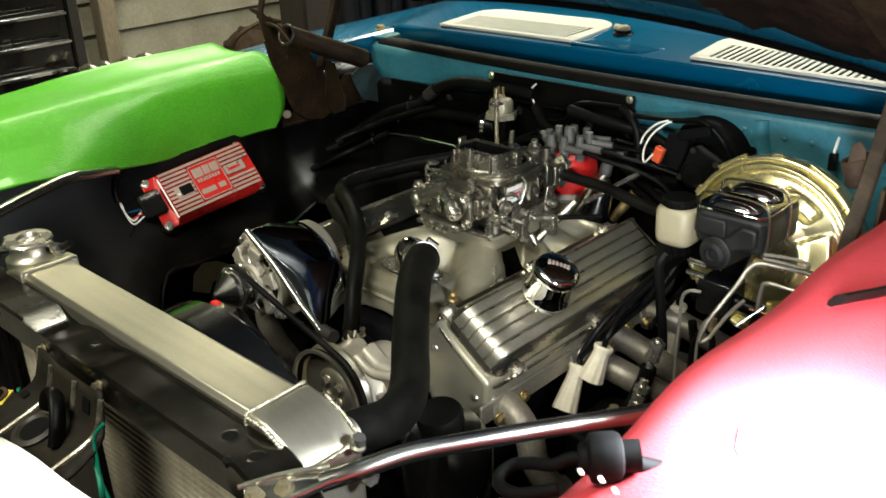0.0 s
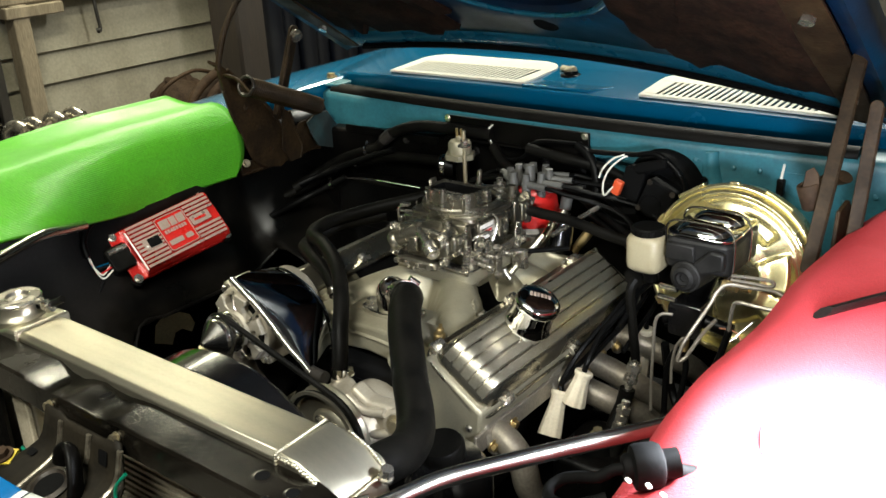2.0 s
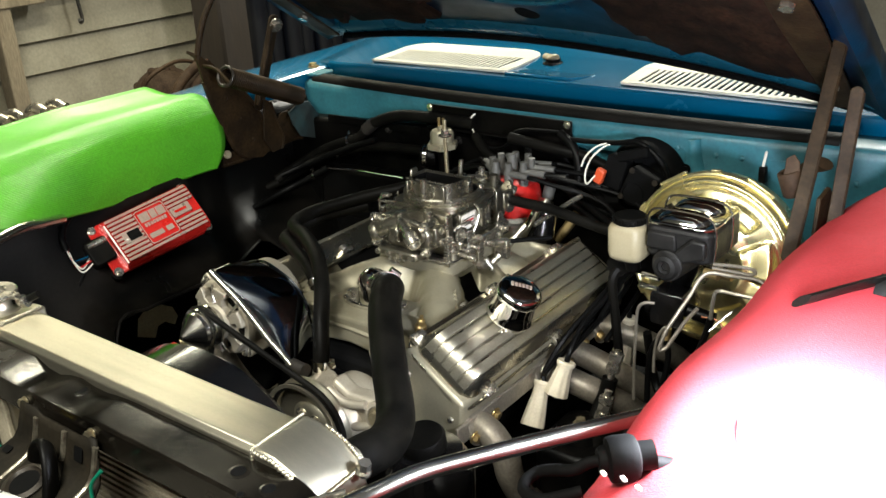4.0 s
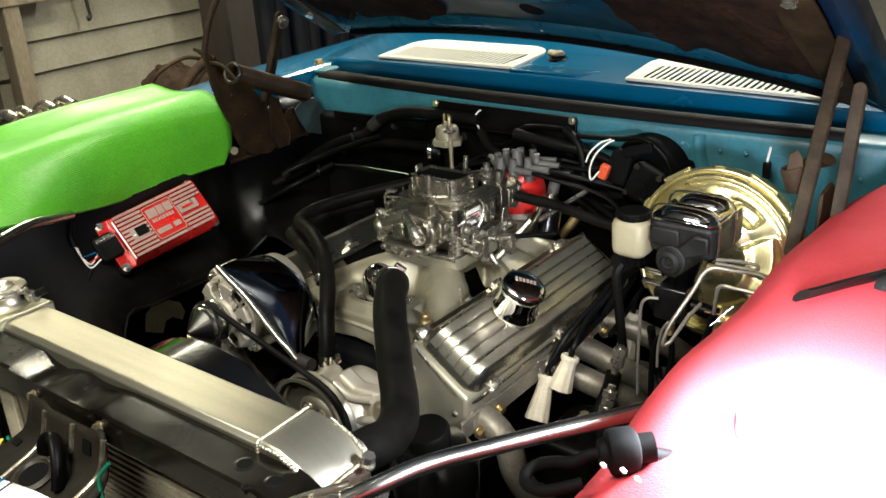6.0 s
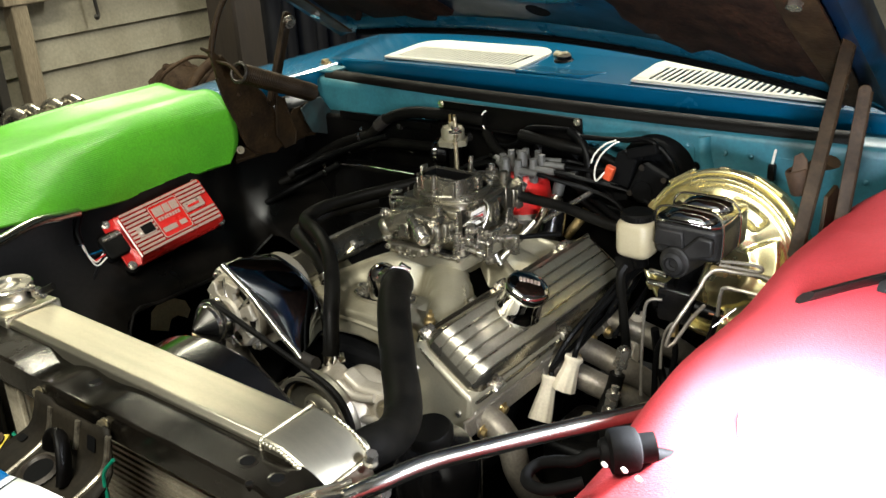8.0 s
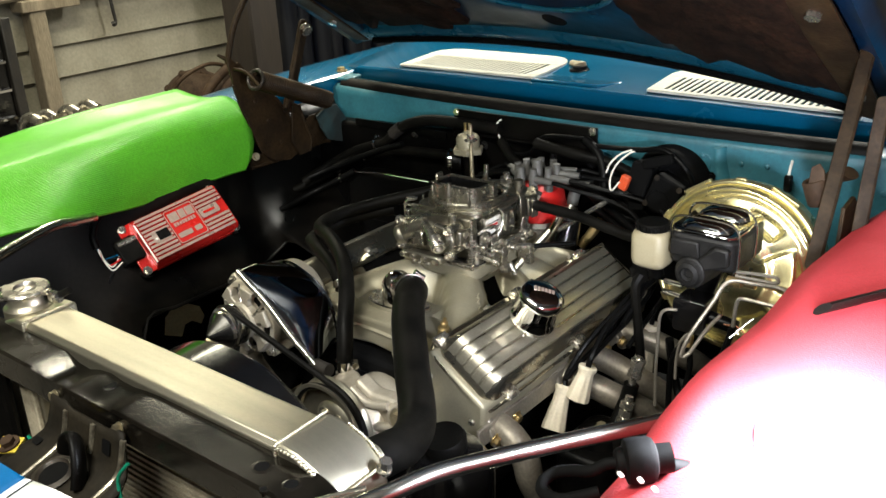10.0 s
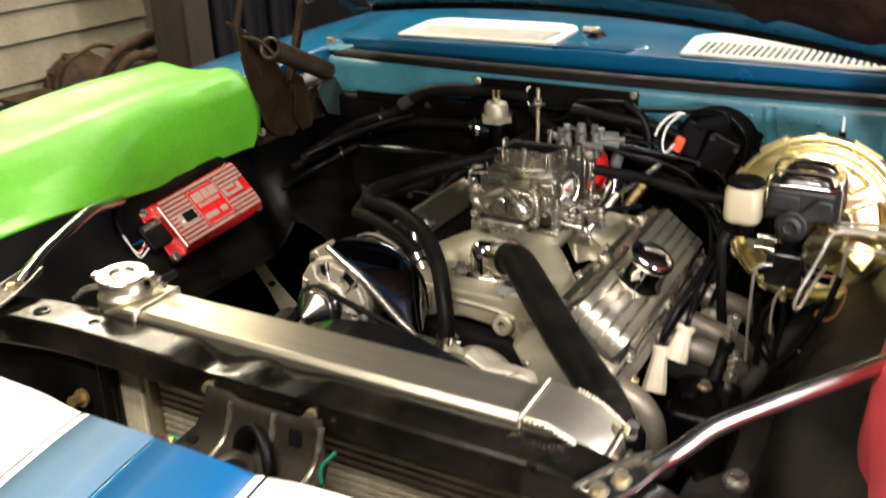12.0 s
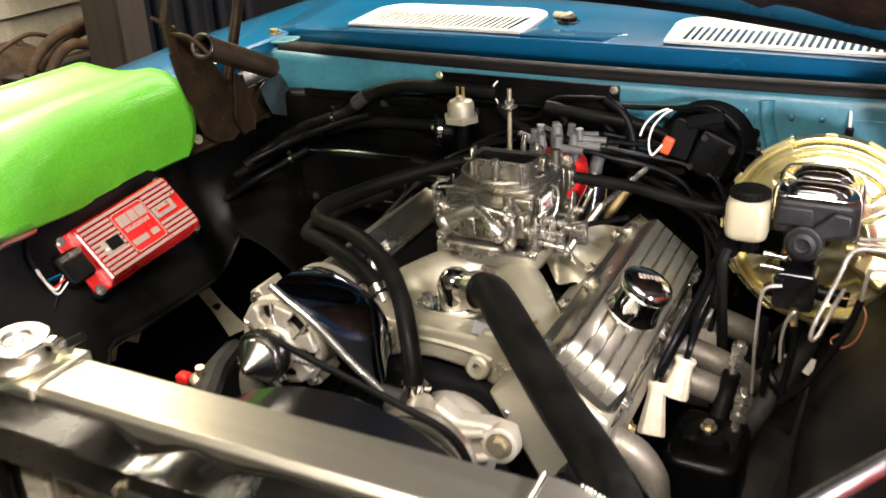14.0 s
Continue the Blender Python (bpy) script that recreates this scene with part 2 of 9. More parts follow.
def add_lathe(bm, base, axis, prof, seg=28, m=None):
    """Turns a profile of (radius, height) round an axis."""
    m = m or Matrix.Translation(base) @ frame_of(axis)
    rings = []
    for r, h in prof:
        if r < 1e-5:
            rings.append([bm.verts.new(m @ V(0, 0, h))])
        else:
            rings.append([bm.verts.new(m @ V(r * math.cos(2 * math.pi * i / seg), r * math.sin(2 * math.pi * i / seg), h)) for i in range(seg)])
    for a, b in zip(rings, rings[1:]):
        if len(a) == 1 and len(b) == 1:
            continue
        for i in range(seg):
            j = (i + 1) % seg
            if len(a) == 1:
                bm.faces.new((a[0], b[i], b[j]))
            elif len(b) == 1:
                bm.faces.new((a[i], a[j], b[0]))
            else:
                bm.faces.new((a[i], a[j], b[j], b[i]))
    bmesh.ops.recalc_face_normals(bm, faces=bm.faces)


def add_cyl(bm, a, b, r, r2=None, seg=20):
    a, b = Vector(a), Vector(b)
    h = (b - a).length
    r2 = r if r2 is None else r2
    add_lathe(bm, a, b - a, [(0, 0), (r, 0), (r2, h), (0, h)], seg)


def spline(pts, n=8):
    p = [Vector(q) for q in pts]
    p = [2 * p[0] - p[1]] + p + [2 * p[-1] - p[-2]]
    out = []
    for i in range(1, len(p) - 2):
        a, b, c, d = p[i - 1], p[i], p[i + 1], p[i + 2]
        for k in range(n):
            t = k / n
            out.append(0.5 * ((2 * b) + (c - a) * t + (2 * a - 5 * b + 4 * c - d) * t * t + (3 * b - a - 3 * c + d) * t ** 3))
    out.append(p[-2])
    return out


def add_tube(bm, pts, r, seg=10, n=8, r2=None, flat=1.0):
    """A round hose or rod along a smooth line."""
    c = spline(pts, n) if n > 1 else [Vector(q) for q in pts]
    rings, side = [], None
    for i, p in enumerate(c):
        d = (c[min(i + 1, len(c) - 1)] - c[max(i - 1, 0)]).normalized()
        if side is None:
            side = d.orthogonal().normalized()
        side = (side - d * side.dot(d)).normalized()
        up = d.cross(side)
        rr = r if r2 is None else r + (r2 - r) * i / (len(c) - 1)
        rings.append([bm.verts.new(p + rr * (math.cos(2 * math.pi * k / seg) * side + flat * math.sin(2 * math.pi * k / seg) * up)) for k in range(seg)])
    for a, b in zip(rings, rings[1:]):
        for k in range(seg):
            bm.faces.new((a[k], a[(k + 1) % seg], b[(k + 1) % seg], b[k]))
    bm.faces.new(rings[0][::-1])
    bm.faces.new(rings[-1])


def add_prism(bm, poly, m, depth):
    """A flat outline (x, y) thickened along its own z."""
    lo = [bm.verts.new(m @ V(x, y, 0)) for x, y in poly]
    hi = [bm.verts.new(m @ V(x, y, depth)) for x, y in poly]
    n = len(poly)
    bm.faces.new(lo[::-1])
    bm.faces.new(hi)
    for i in range(n):
        bm.faces.new((lo[i], lo[(i + 1) % n], hi[(i + 1) % n], hi[i]))
    bmesh.ops.recalc_face_normals(bm, faces=bm.faces)


def add_sheet(bm, rows):
    g = [[bm.verts.new(Vector(p)) for p in r] for r in rows]
    for a, b in zip(g, g[1:]):
        for i in range(len(a) - 1):
            bm.faces.new((a[i], a[i + 1], b[i + 1], b[i]))
    return g


def add_hexbolt(bm, p, axis, r=0.009, h=0.007, washer=1.5):
    m = Matrix.Translation(p) @ frame_of(axis)
    if washer:
        add_lathe(bm, p, axis, [(0, 0), (r * washer, 0), (r * washer, h * 0.25), (0, h * 0.25)], 18)
    hexa = [(r * math.cos(k * math.pi / 3), r * math.sin(k * math.pi / 3)) for k in range(6)]
    add_prism(bm, hexa, m @ Matrix.Translation((0, 0, h * 0.22)), h)


def add_ball(bm, c, r, s=(1, 1, 1), seg=20):
    bmesh.ops.create_uvsphere(bm, u_segments=seg, v_segments=max(8, seg // 2), radius=r, matrix=Matrix.Translation(c) @ Matrix.Diagonal((*s, 1)))


def basis(o, x, y):
    """A frame at o whose x and y run along the two directions."""
    x = Vector(x).normalized()
    z = x.cross(Vector(y)).normalized()
    y = z.cross(x)
    m = Matrix((x, y, z)).transposed().to_4x4()
    m.translation = Vector(o)
    return m


def round_poly(w, h, r, n=5, cx=0.0, cy=0.0):
    out = []
    for k, (sx, sy) in enumerate(((1, 1), (-1, 1), (-1, -1), (1, -1))):
        for i in range(n + 1):
            a = math.pi / 2 * (k + i / n)
            out.append((cx + sx * (w / 2 - r) + r * math.cos(a), cy + sy * (h / 2 - r) + r * math.sin(a)))
    return out


def thing(name, at, label, category, group="", kind=""):
    ob = new(name)
    ob.empty_display_size = 0.02
    ob.matrix_world = Matrix.Translation(at)
    return tagged(ob, label, category, group, kind)


def origin(ob):
    return ob.matrix_basis if ob.parent is None else origin(ob.parent) @ ob.matrix_basis


def mesh_of(name, bm, mat, smooth=38):
    me = bpy.data.meshes.new(name)
    bm.to_mesh(me)
    bm.free()
    for m in (mat if isinstance(mat, (list, tuple)) else [mat]):
        me.materials.append(m)
    me.shade_smooth()
    me.set_sharp_from_angle(angle=radians(smooth))
    return me


def part(name, bm, mat, parent=None, label="", bev=0.0, seg=2, solid=0.0, smooth=38, offset=0.0):
    """Links a bmesh, given in world places, as one mesh object under a thing or a part."""
    if parent is not None:
        bm.transform(origin(parent).inverted())
    ob = new(name, mesh_of(name, bm, mat, smooth))
    ob.parent = parent
    if label:
        ob["label"] = label
    if solid:
        s = ob.modifiers.new("thickness", "SOLIDIFY")
        s.thickness, s.offset = solid, offset
    if bev:
        b = ob.modifiers.new("edges", "BEVEL")
        b.width, b.segments, b.limit_method, b.angle_limit = bev, seg, "ANGLE", radians(35)
    return ob


def solo(name, bm, mat, at, label, category, group="", kind="", **kw):
    """A thing that is one mesh."""
    bm.transform(Matrix.Translation(at).inverted())
    ob = part(name, bm, mat, None, **kw)
    ob.matrix_world = Matrix.Translation(at)
    return tagged(ob, label, category, group, kind)


def bolt(parent, p, axis, r=0.009, h=0.007, mat=None, name="bolt", washer=1.5, label=""):
    bm = BM()
    add_hexbolt(bm, p, axis, r, h, washer)
    return part(name, bm, mat or ZINC, parent, label)


def hose(name, pts, r, mat, label, category="hose", seg=12, n=8, parent=None, flat=1.0):
    bm = BM()
    add_tube(bm, pts, r, seg, n, flat=flat)
    if parent is not None:
        return part(name, bm, mat, parent, label)
    return solo(name, bm, mat, pts[0], label, category)


def clamp(parent, p, axis, r, w=0.012, mat=None):
    bm = BM()
    axis = Vector(axis).normalized()
    add_lathe(bm, Vector(p) - axis * w / 2, axis, [(r, 0), (r + 0.0015, 0), (r + 0.0015, w), (r, w), (r, 0)], 24)
    s = axis.orthogonal().normalized()
    add_cyl(bm, Vector(p) + s * (r + 0.004) - axis.cross(s) * 0.009, Vector(p) + s * (r + 0.004) + axis.cross(s) * 0.009, 0.005)
    return part("hose_clamp", bm, mat or CHROME, parent, "bright worm-drive hose clamp")


XC = -0.06
UP = (0, 0, 1)


# ---- the garage ----
def slab(name, c, s, mat, label, category, kind="structure"):
    bm = BM()
    add_box(bm, (0, 0, 0), s)
    ob = part(name, bm, mat)
    ob.matrix_world = Matrix.Translation(c)
    return tagged(ob, label, category, "", kind)


slab("floor", (-0.55, 0.8, -0.05), (7.9, 8.8, 0.1), CONCRETE, "grey concrete garage floor with oil stains", "floor")
slab("ceiling", (-0.55, 0.8, 2.85), (7.9, 8.8, 0.1), CEIL, "pale board garage ceiling", "ceiling")
slab("wall_west", (-4.45, 0.8, 1.4), (0.1, 8.8, 2.8), WALL, "pale painted garage wall behind the bench", "wall")
slab("wall_east", (3.35, 0.8, 1.4), (0.1, 8.8, 2.8), WALL, "pale painted garage wall", "wall")
slab("wall_south", (-0.55, -3.55, 1.4), (7.7, 0.1, 2.8), WALL, "pale painted garage wall", "wall")
slab("wall_north", (-0.55, 5.15, 1.4), (7.7, 0.1, 2.8), WALL, "pale painted garage wall", "wall")

# lapped boards closing the front of the bench
siding = thing("board_siding", (-3.4, 1.2, 0.0), "grey-beige horizontal lapped boards below the bench top", "siding", kind="structure")
for z0, h in ((0.720, 0.235), (0.572, 0.151), (0.382, 0.193), (0.180, 0.205), (0.0, 0.183)):
    bm = BM()
    add_prism(bm, [(0, 0), (0.040, 0), (0.014, h), (0, h)], basis((-3.405, 2.67, z0), (1, 0, 0), UP), 3.1)
    part("board", bm, BOARD, siding, bev=0.003)

bench = thing("workbench", (-3.65, 1.08, 0.0), "rough grey-brown wooden workbench with a thick cluttered top", "workbench")
bm = BM()
add_box(bm, (-3.67, 1.08, 0.982), (0.80, 3.2, 0.048))
part("bench_top", bm, WOOD, bench, bev=0.008)
bm = BM()
add_box(bm, (-3.306, 1.08, 0.971), (0.056, 3.12, 0.037))
part("front_rail", bm, WOOD, bench, bev=0.005)
for x, y in ((-3.292, 1.30), (-3.95, 2.40), (-3.32, -0.41), (-3.95, -0.41)):
    bm = BM()
    add_box(bm, (x, y, 0.479), (0.085, 0.078, 0.958))
    part("leg", bm, WOOD, bench, bev=0.006)
bm = BM()
add_box(bm, (-3.292, 1.365, 0.928), (0.11, 0.28, 0.05))
part("corner_bracket", bm, WOOD, bench, bev=0.005)
bm = BM()
add_tube(bm, [(-3.284, 1.690, 0.955), (-3.277, 1.690, 0.866), (-3.274, 1.693, 0.800), (-3.263, 1.676, 0.786), (-3.249, 1.662, 0.800)], 0.0085)
part("wire_hook", bm, DARK, bench, "bent black wire hook")

bm = BM()
add_prism(bm, round_poly(0.24, 0.18, 0.07), Matrix.Translation((-3.46, 1.60, 1.006)), 0.05)
add_prism(bm, round_poly(0.18, 0.13, 0.05), Matrix.Translation((-3.46, 1.60, 1.055)), 0.04)
add_box(bm, (-3.46, 1.47, 1.025), (0.07, 0.14, 0.028))
solo("blue_tool_case", bm, PAPERBLUE, (-3.46, 1.60, 1.006), "blue plastic tool lying on the workbench", "tool", bev=0.006)
bm = BM()
add_box(bm, (-3.505, 1.86, 1.056), (0.15, 0.21, 0.10))
box = solo("cardboard_box", bm, PAPERRED, (-3.505, 1.86, 1.006), "small orange-red carton on the workbench", "box", bev=0.004)
bm = BM()
add_box(bm, (-3.428, 1.86, 1.056), (0.005, 0.14, 0.035))
part("box_label", bm, LABELW, box, "pale label bar")
bm = BM()
add_prism(bm, round_poly(0.22, 0.30, 0.012), Matrix.Translation((-3.62, 1.39, 1.006)), 0.016)
solo("paper_stack", bm, LABELW, (-3.62, 1.39, 1.006), "loose white papers on the workbench", "papers", bev=0.001)
for y, c in ((2.245, BARE), (2.36, GREY)):
    bm = BM()
    add_lathe(bm, (-3.575, y, 1.006), UP, [(0, 0), (0.042, 0), (0.042, 0.10), (0.028, 0.115), (0.028, 0.14), (0, 0.14)], 20)
    solo("can", bm, c, (-3.575, y, 1.006), "small metal can on the workbench", "can")

post = slab("support_post", (-1.775, 1.295, 1.4), (0.15, 0.13, 2.8), DARKWOOD, "dark brown square support post", "post")
post.modifiers.new("edges", "BEVEL").width = 0.010
curtain = thing("dark_curtain", (-2.66, 2.6, 0.0), "dark navy hanging cover with deep folds", "curtain")
for k in range(9):
    bm = BM()
    add_prism(bm, round_poly(0.128, 0.10, 0.042), Matrix.Translation((-2.68 - 0.028 * (k % 2), 2.245 + 0.106 * k, 0.0)), 2.5)
    part("fold", bm, NAVY, curtain)
slab("dark_cabinet", (-2.866, 4.1, 1.1), (0.40, 1.9, 2.2), NAVY, "tall dark cabinet against the wall", "cabinet", "")


def tool_chest():
    t = thing("tool_chest", (-3.38, 0.62, 0), "black steel tool chest with bright drawer pulls", "tool chest")
    bm = BM()
    add_box(bm, (-3.395, 0.62, 0.455), (0.45, 0.90, 0.91))
    part("body", bm, GLOSSBLK, t, bev=0.008)
    bm = BM()
    add_box(bm, (-3.166, 1.090, 0.455), (0.045, 0.045, 0.91))
    part("corner_post", bm, DARK, t, "grey corner post", bev=0.005)
    for k in range(7):
        z = 0.098 + k * 0.121
        bm = BM()
        add_box(bm, (-3.163, 0.60, z), (0.016, 0.84, 0.108))
        d = part("drawer", bm, GLOSSBLK, t, bev=0.003)
        bm = BM()
        add_prism(bm, [(0, 0), (0.022, 0.004), (0.022, 0.014), (0, 0.018)], basis((-3.155, 1.05, z + 0.018), (1, 0, 0), UP), 0.88)
        part("drawer_pull", bm, CHROME, d, "bright full-width drawer pull")


tool_chest()


def bench_axle():
    """A bare axle housing with a round bolted cover, lying in front of the bench."""
    c = V(-3.20, 2.05, 0.325)
    t = thing("axle_housing", (c.x, c.y, 0.0), "rusty rear axle housing with a round bolted cover", "axle")
    ax = V(0.85, -0.35, 0.35).normalized()
    k = 1.72
    bm = BM()
    add_lathe(bm, c - ax * 0.142, ax, [(r * k, h * k) for r, h in ((0, -0.04), (0.07, -0.035), (0.10, 0.0), (0.103, 0.07), (0.107, 0.074), (0.107, 0.084), (0.096, 0.086), (0.088, 0.106), (0.056, 0.12), (0, 0.124))], 32)
    part("cover", bm, RUST, t)
    for i in range(10):
        a = 2 * math.pi * i / 10
        bolt(t, c + ax * 0.003 + frame_of(ax).to_3x3() @ V(0.172 * math.cos(a), 0.172 * math.sin(a), 0), ax, 0.015, 0.013, RUST)
    bm = BM()
    add_cyl(bm, (c.x - 0.12, c.y - 0.95, c.z - 0.02), (c.x - 0.06, c.y + 0.60, c.z - 0.02), 0.055)
    part("axle_tube", bm, RUST, t)
    bm = BM()
    add_tube(bm, [c + V(0.07, -0.21, 0.045), c + V(0.105, -0.18, 0.16), c + V(0.125, -0.01, 0.22), c + V(0.105, 0.16, 0.17), c + V(0.07, 0.30, 0.11), c + V(0.0, 0.40, 0.14)], 0.010)
    part("brake_pipe", bm, RUST, t)
    for y in (-0.70, 0.45):
        bm = BM()
        add_prism(bm, [(-0.14, 0), (0.14, 0), (0.04, c.z - 0.07), (-0.04, c.z - 0.07)], basis((c.x - 0.09, c.y + y, 0.0), (1, 0, 0), UP), 0.08)
        part("stand", bm, DARK, t)


bench_axle()


def spare_manifold():
    t = thing("spare_manifold", (-3.05, 1.13, 0.0), "spare exhaust manifold with flared bright ports on a crate", "manifold")
    bm = BM()
    add_box(bm, (-3.008, 1.23, 0.428), (0.14, 0.34, 0.014))
    part("flange_plate", bm, STEEL, t, bev=0.004)
    for y in (1.02, 1.09, 1.20, 1.29):
        bm = BM()
        add_tube(bm, [(-3.02, y - 0.014, 0.43), (-3.02, y - 0.011, 0.468), (-3.008, y, 0.492), (-2.987, y + 0.017, 0.50), (-2.95, y + 0.031, 0.48)], 0.023, 16, 8, 0.032)
        part("port", bm, ZINC, t)
    bm = BM()
    add_box(bm, (-3.03, 1.15, 0.21), (0.30, 0.66, 0.42))
    part("crate", bm, DEEP, t, bev=0.006)


spare_manifold()


def spare_header():
    t = thing("spare_exhaust_header", (-2.95, 2.15, 0.0), "rusty brown tubular exhaust header leaning on the boards", "exhaust header")
    for pts in ([(-2.95, 1.90, 0.40), (-2.95, 1.96, 0.47), (-2.95, 2.07, 0.53), (-2.95, 2.19, 0.555), (-2.95, 2.34, 0.57)], [(-2.90, 1.95, 0.38), (-2.90, 2.03, 0.46), (-2.90, 2.12, 0.495), (-2.90, 2.22, 0.48), (-2.90, 2.34, 0.50)], [(-2.98, 1.98, 0.40), (-2.99, 2.10, 0.47), (-2.99, 2.22, 0.51), (-2.99, 2.36, 0.53)]):
        bm = BM()
        add_tube(bm, pts, 0.024, 14, 6)
        part("tube", bm, RUST, t, smooth=60)
    bm = BM()
    add_box(bm, (-2.95, 2.38, 0.53), (0.14, 0.02, 0.12))
    part("flange", bm, RUST, t, bev=0.003)
    bm = BM()
    add_box(bm, (-2.95, 2.12, 0.20), (0.26, 0.52, 0.40))
    part("crate", bm, DARK, t, bev=0.006)


spare_header()


# ---- car body ----
def cowl_y(x):
    return 0.715 + 0.075 * (x - XC) ** 2


def cowl_z(x):
    return 0.978 - 0.03 * (x - XC) ** 2


def build_cowl():
    t = thing("cowl_panel", (XC, 0.8, 0.9), "glossy blue painted cowl panel below the windscreen", "car body", kind="structure")
    xs = [XC - 0.70 + 1.40 * i / 28 for i in range(29)]
    bm = BM()
    rows = []
    for dy, dz in ((0.003, -0.042), (0.0, -0.003), (0.003, 0.0), (0.03, 0.004), (0.10, 0.012), (0.20, 0.022), (0.34, 0.03)):
        rows.append([(x, cowl_y(x) + dy, cowl_z(x) + dz) for x in xs])
    add_sheet(bm, rows)
    part("top_skin", bm, BLUE, t, solid=0.004, smooth=32)
    bm = BM()
    add_tube(bm, [(x, cowl_y(x) - 0.062, 0.940 - 0.006 * (x - XC) ** 2) for x in xs[1:-1:3]], 0.0165, 12, 5, flat=0.8)
    part("weatherstrip", bm, SEALBLK, t, "black rubber hood seal along the cowl")
    # teal flange and firewall below
    bm = BM()
    rows = []
    for dy, z in ((0.006, 0.934), (-0.03, 0.936), (-0.072, 0.936), (-0.082, 0.930), (-0.084, 0.918), (-0.080, 0.80), (-0.060, 0.70), (-0.05, 0.45)):
        rows.append([(x, cowl_y(x) + dy, z) for x in xs])
    add_sheet(bm, rows)
    part("firewall", bm, TEAL, t, "teal painted firewall", solid=0.004, smooth=50)
    # pressed ribs and patches in the firewall
    for x, w in ((0.262, 0.02),):
        bm = BM()
        add_tube(bm, [(x - 0.004, cowl_y(x) - 0.088, 0.925), (x, cowl_y(x) - 0.087, 0.89), (x + 0.012, cowl_y(x) - 0.084, 0.85), (x + 0.03, cowl_y(x) - 0.08, 0.80)], 0.013, 10, 6, flat=0.5)
        part("pressed_rib", bm, TEAL, t)
    for x, z, w, h in ((0.205, 0.885, 0.07, 0.05), (0.37, 0.873, 0.15, 0.06)):
        bm = BM()
        add_prism(bm, round_poly(w, h, 0.012), basis((x, cowl_y(x) - 0.0815, z), (1, 0.02, 0), UP), 0.004)
        part("patch_panel", bm, TEAL, t, bev=0.001)
    for x, z in ((0.225, 0.905), (0.30, 0.868), (0.458, 0.892), (0.479, 0.863), (0.457, 0.866), (0.526, 0.879), (0.34, 0.90), (0.295, 0.90)):
        bm = BM()
        add_ball(bm, (x, cowl_y(x) - 0.087, z), 0.005, (1, 0.5, 1), 10)
        part("stud", bm, TEAL, t)
    # raised panel round the wiper pivot
    bm = BM()
    add_prism(bm, [(-0.205, 0.0), (-0.045, 0.0), (-0.02, 0.03), (0.035, 0.10), (-0.205, 0.10)], Matrix.Translation((0, cowl_y(XC) + 0.012, 0.981)), 0.006)
    part("wiper_pad", bm, BLUE, t, bev=0.003)
    bm = BM()
    add_lathe(bm, (-0.142, 0.822, 0.989), UP, [(0, 0), (0.022, 0), (0.022, 0.004), (0.016, 0.006), (0.016, 0.012), (0, 0.012)], 24)
    part("pivot_bezel", bm, BLACK, t)
    bm = BM()
    add_lathe(bm, (-0.142, 0.826, 0.988), (-0.35, 0.15, 1), [(0, 0), (0.013, 0), (0.015, 0.008), (0.014, 0.016), (0.008, 0.021), (0, 0.022)], 24)
    add_tube(bm, [(-0.145, 0.828, 1.000), (-0.160, 0.836, 1.001), (-0.178, 0.846, 1.000)], 0.0075, 10, 6, flat=0.6)
    part("wiper_arm", bm, CREAM, t, "cream wiper arm base")
    return t


build_cowl()


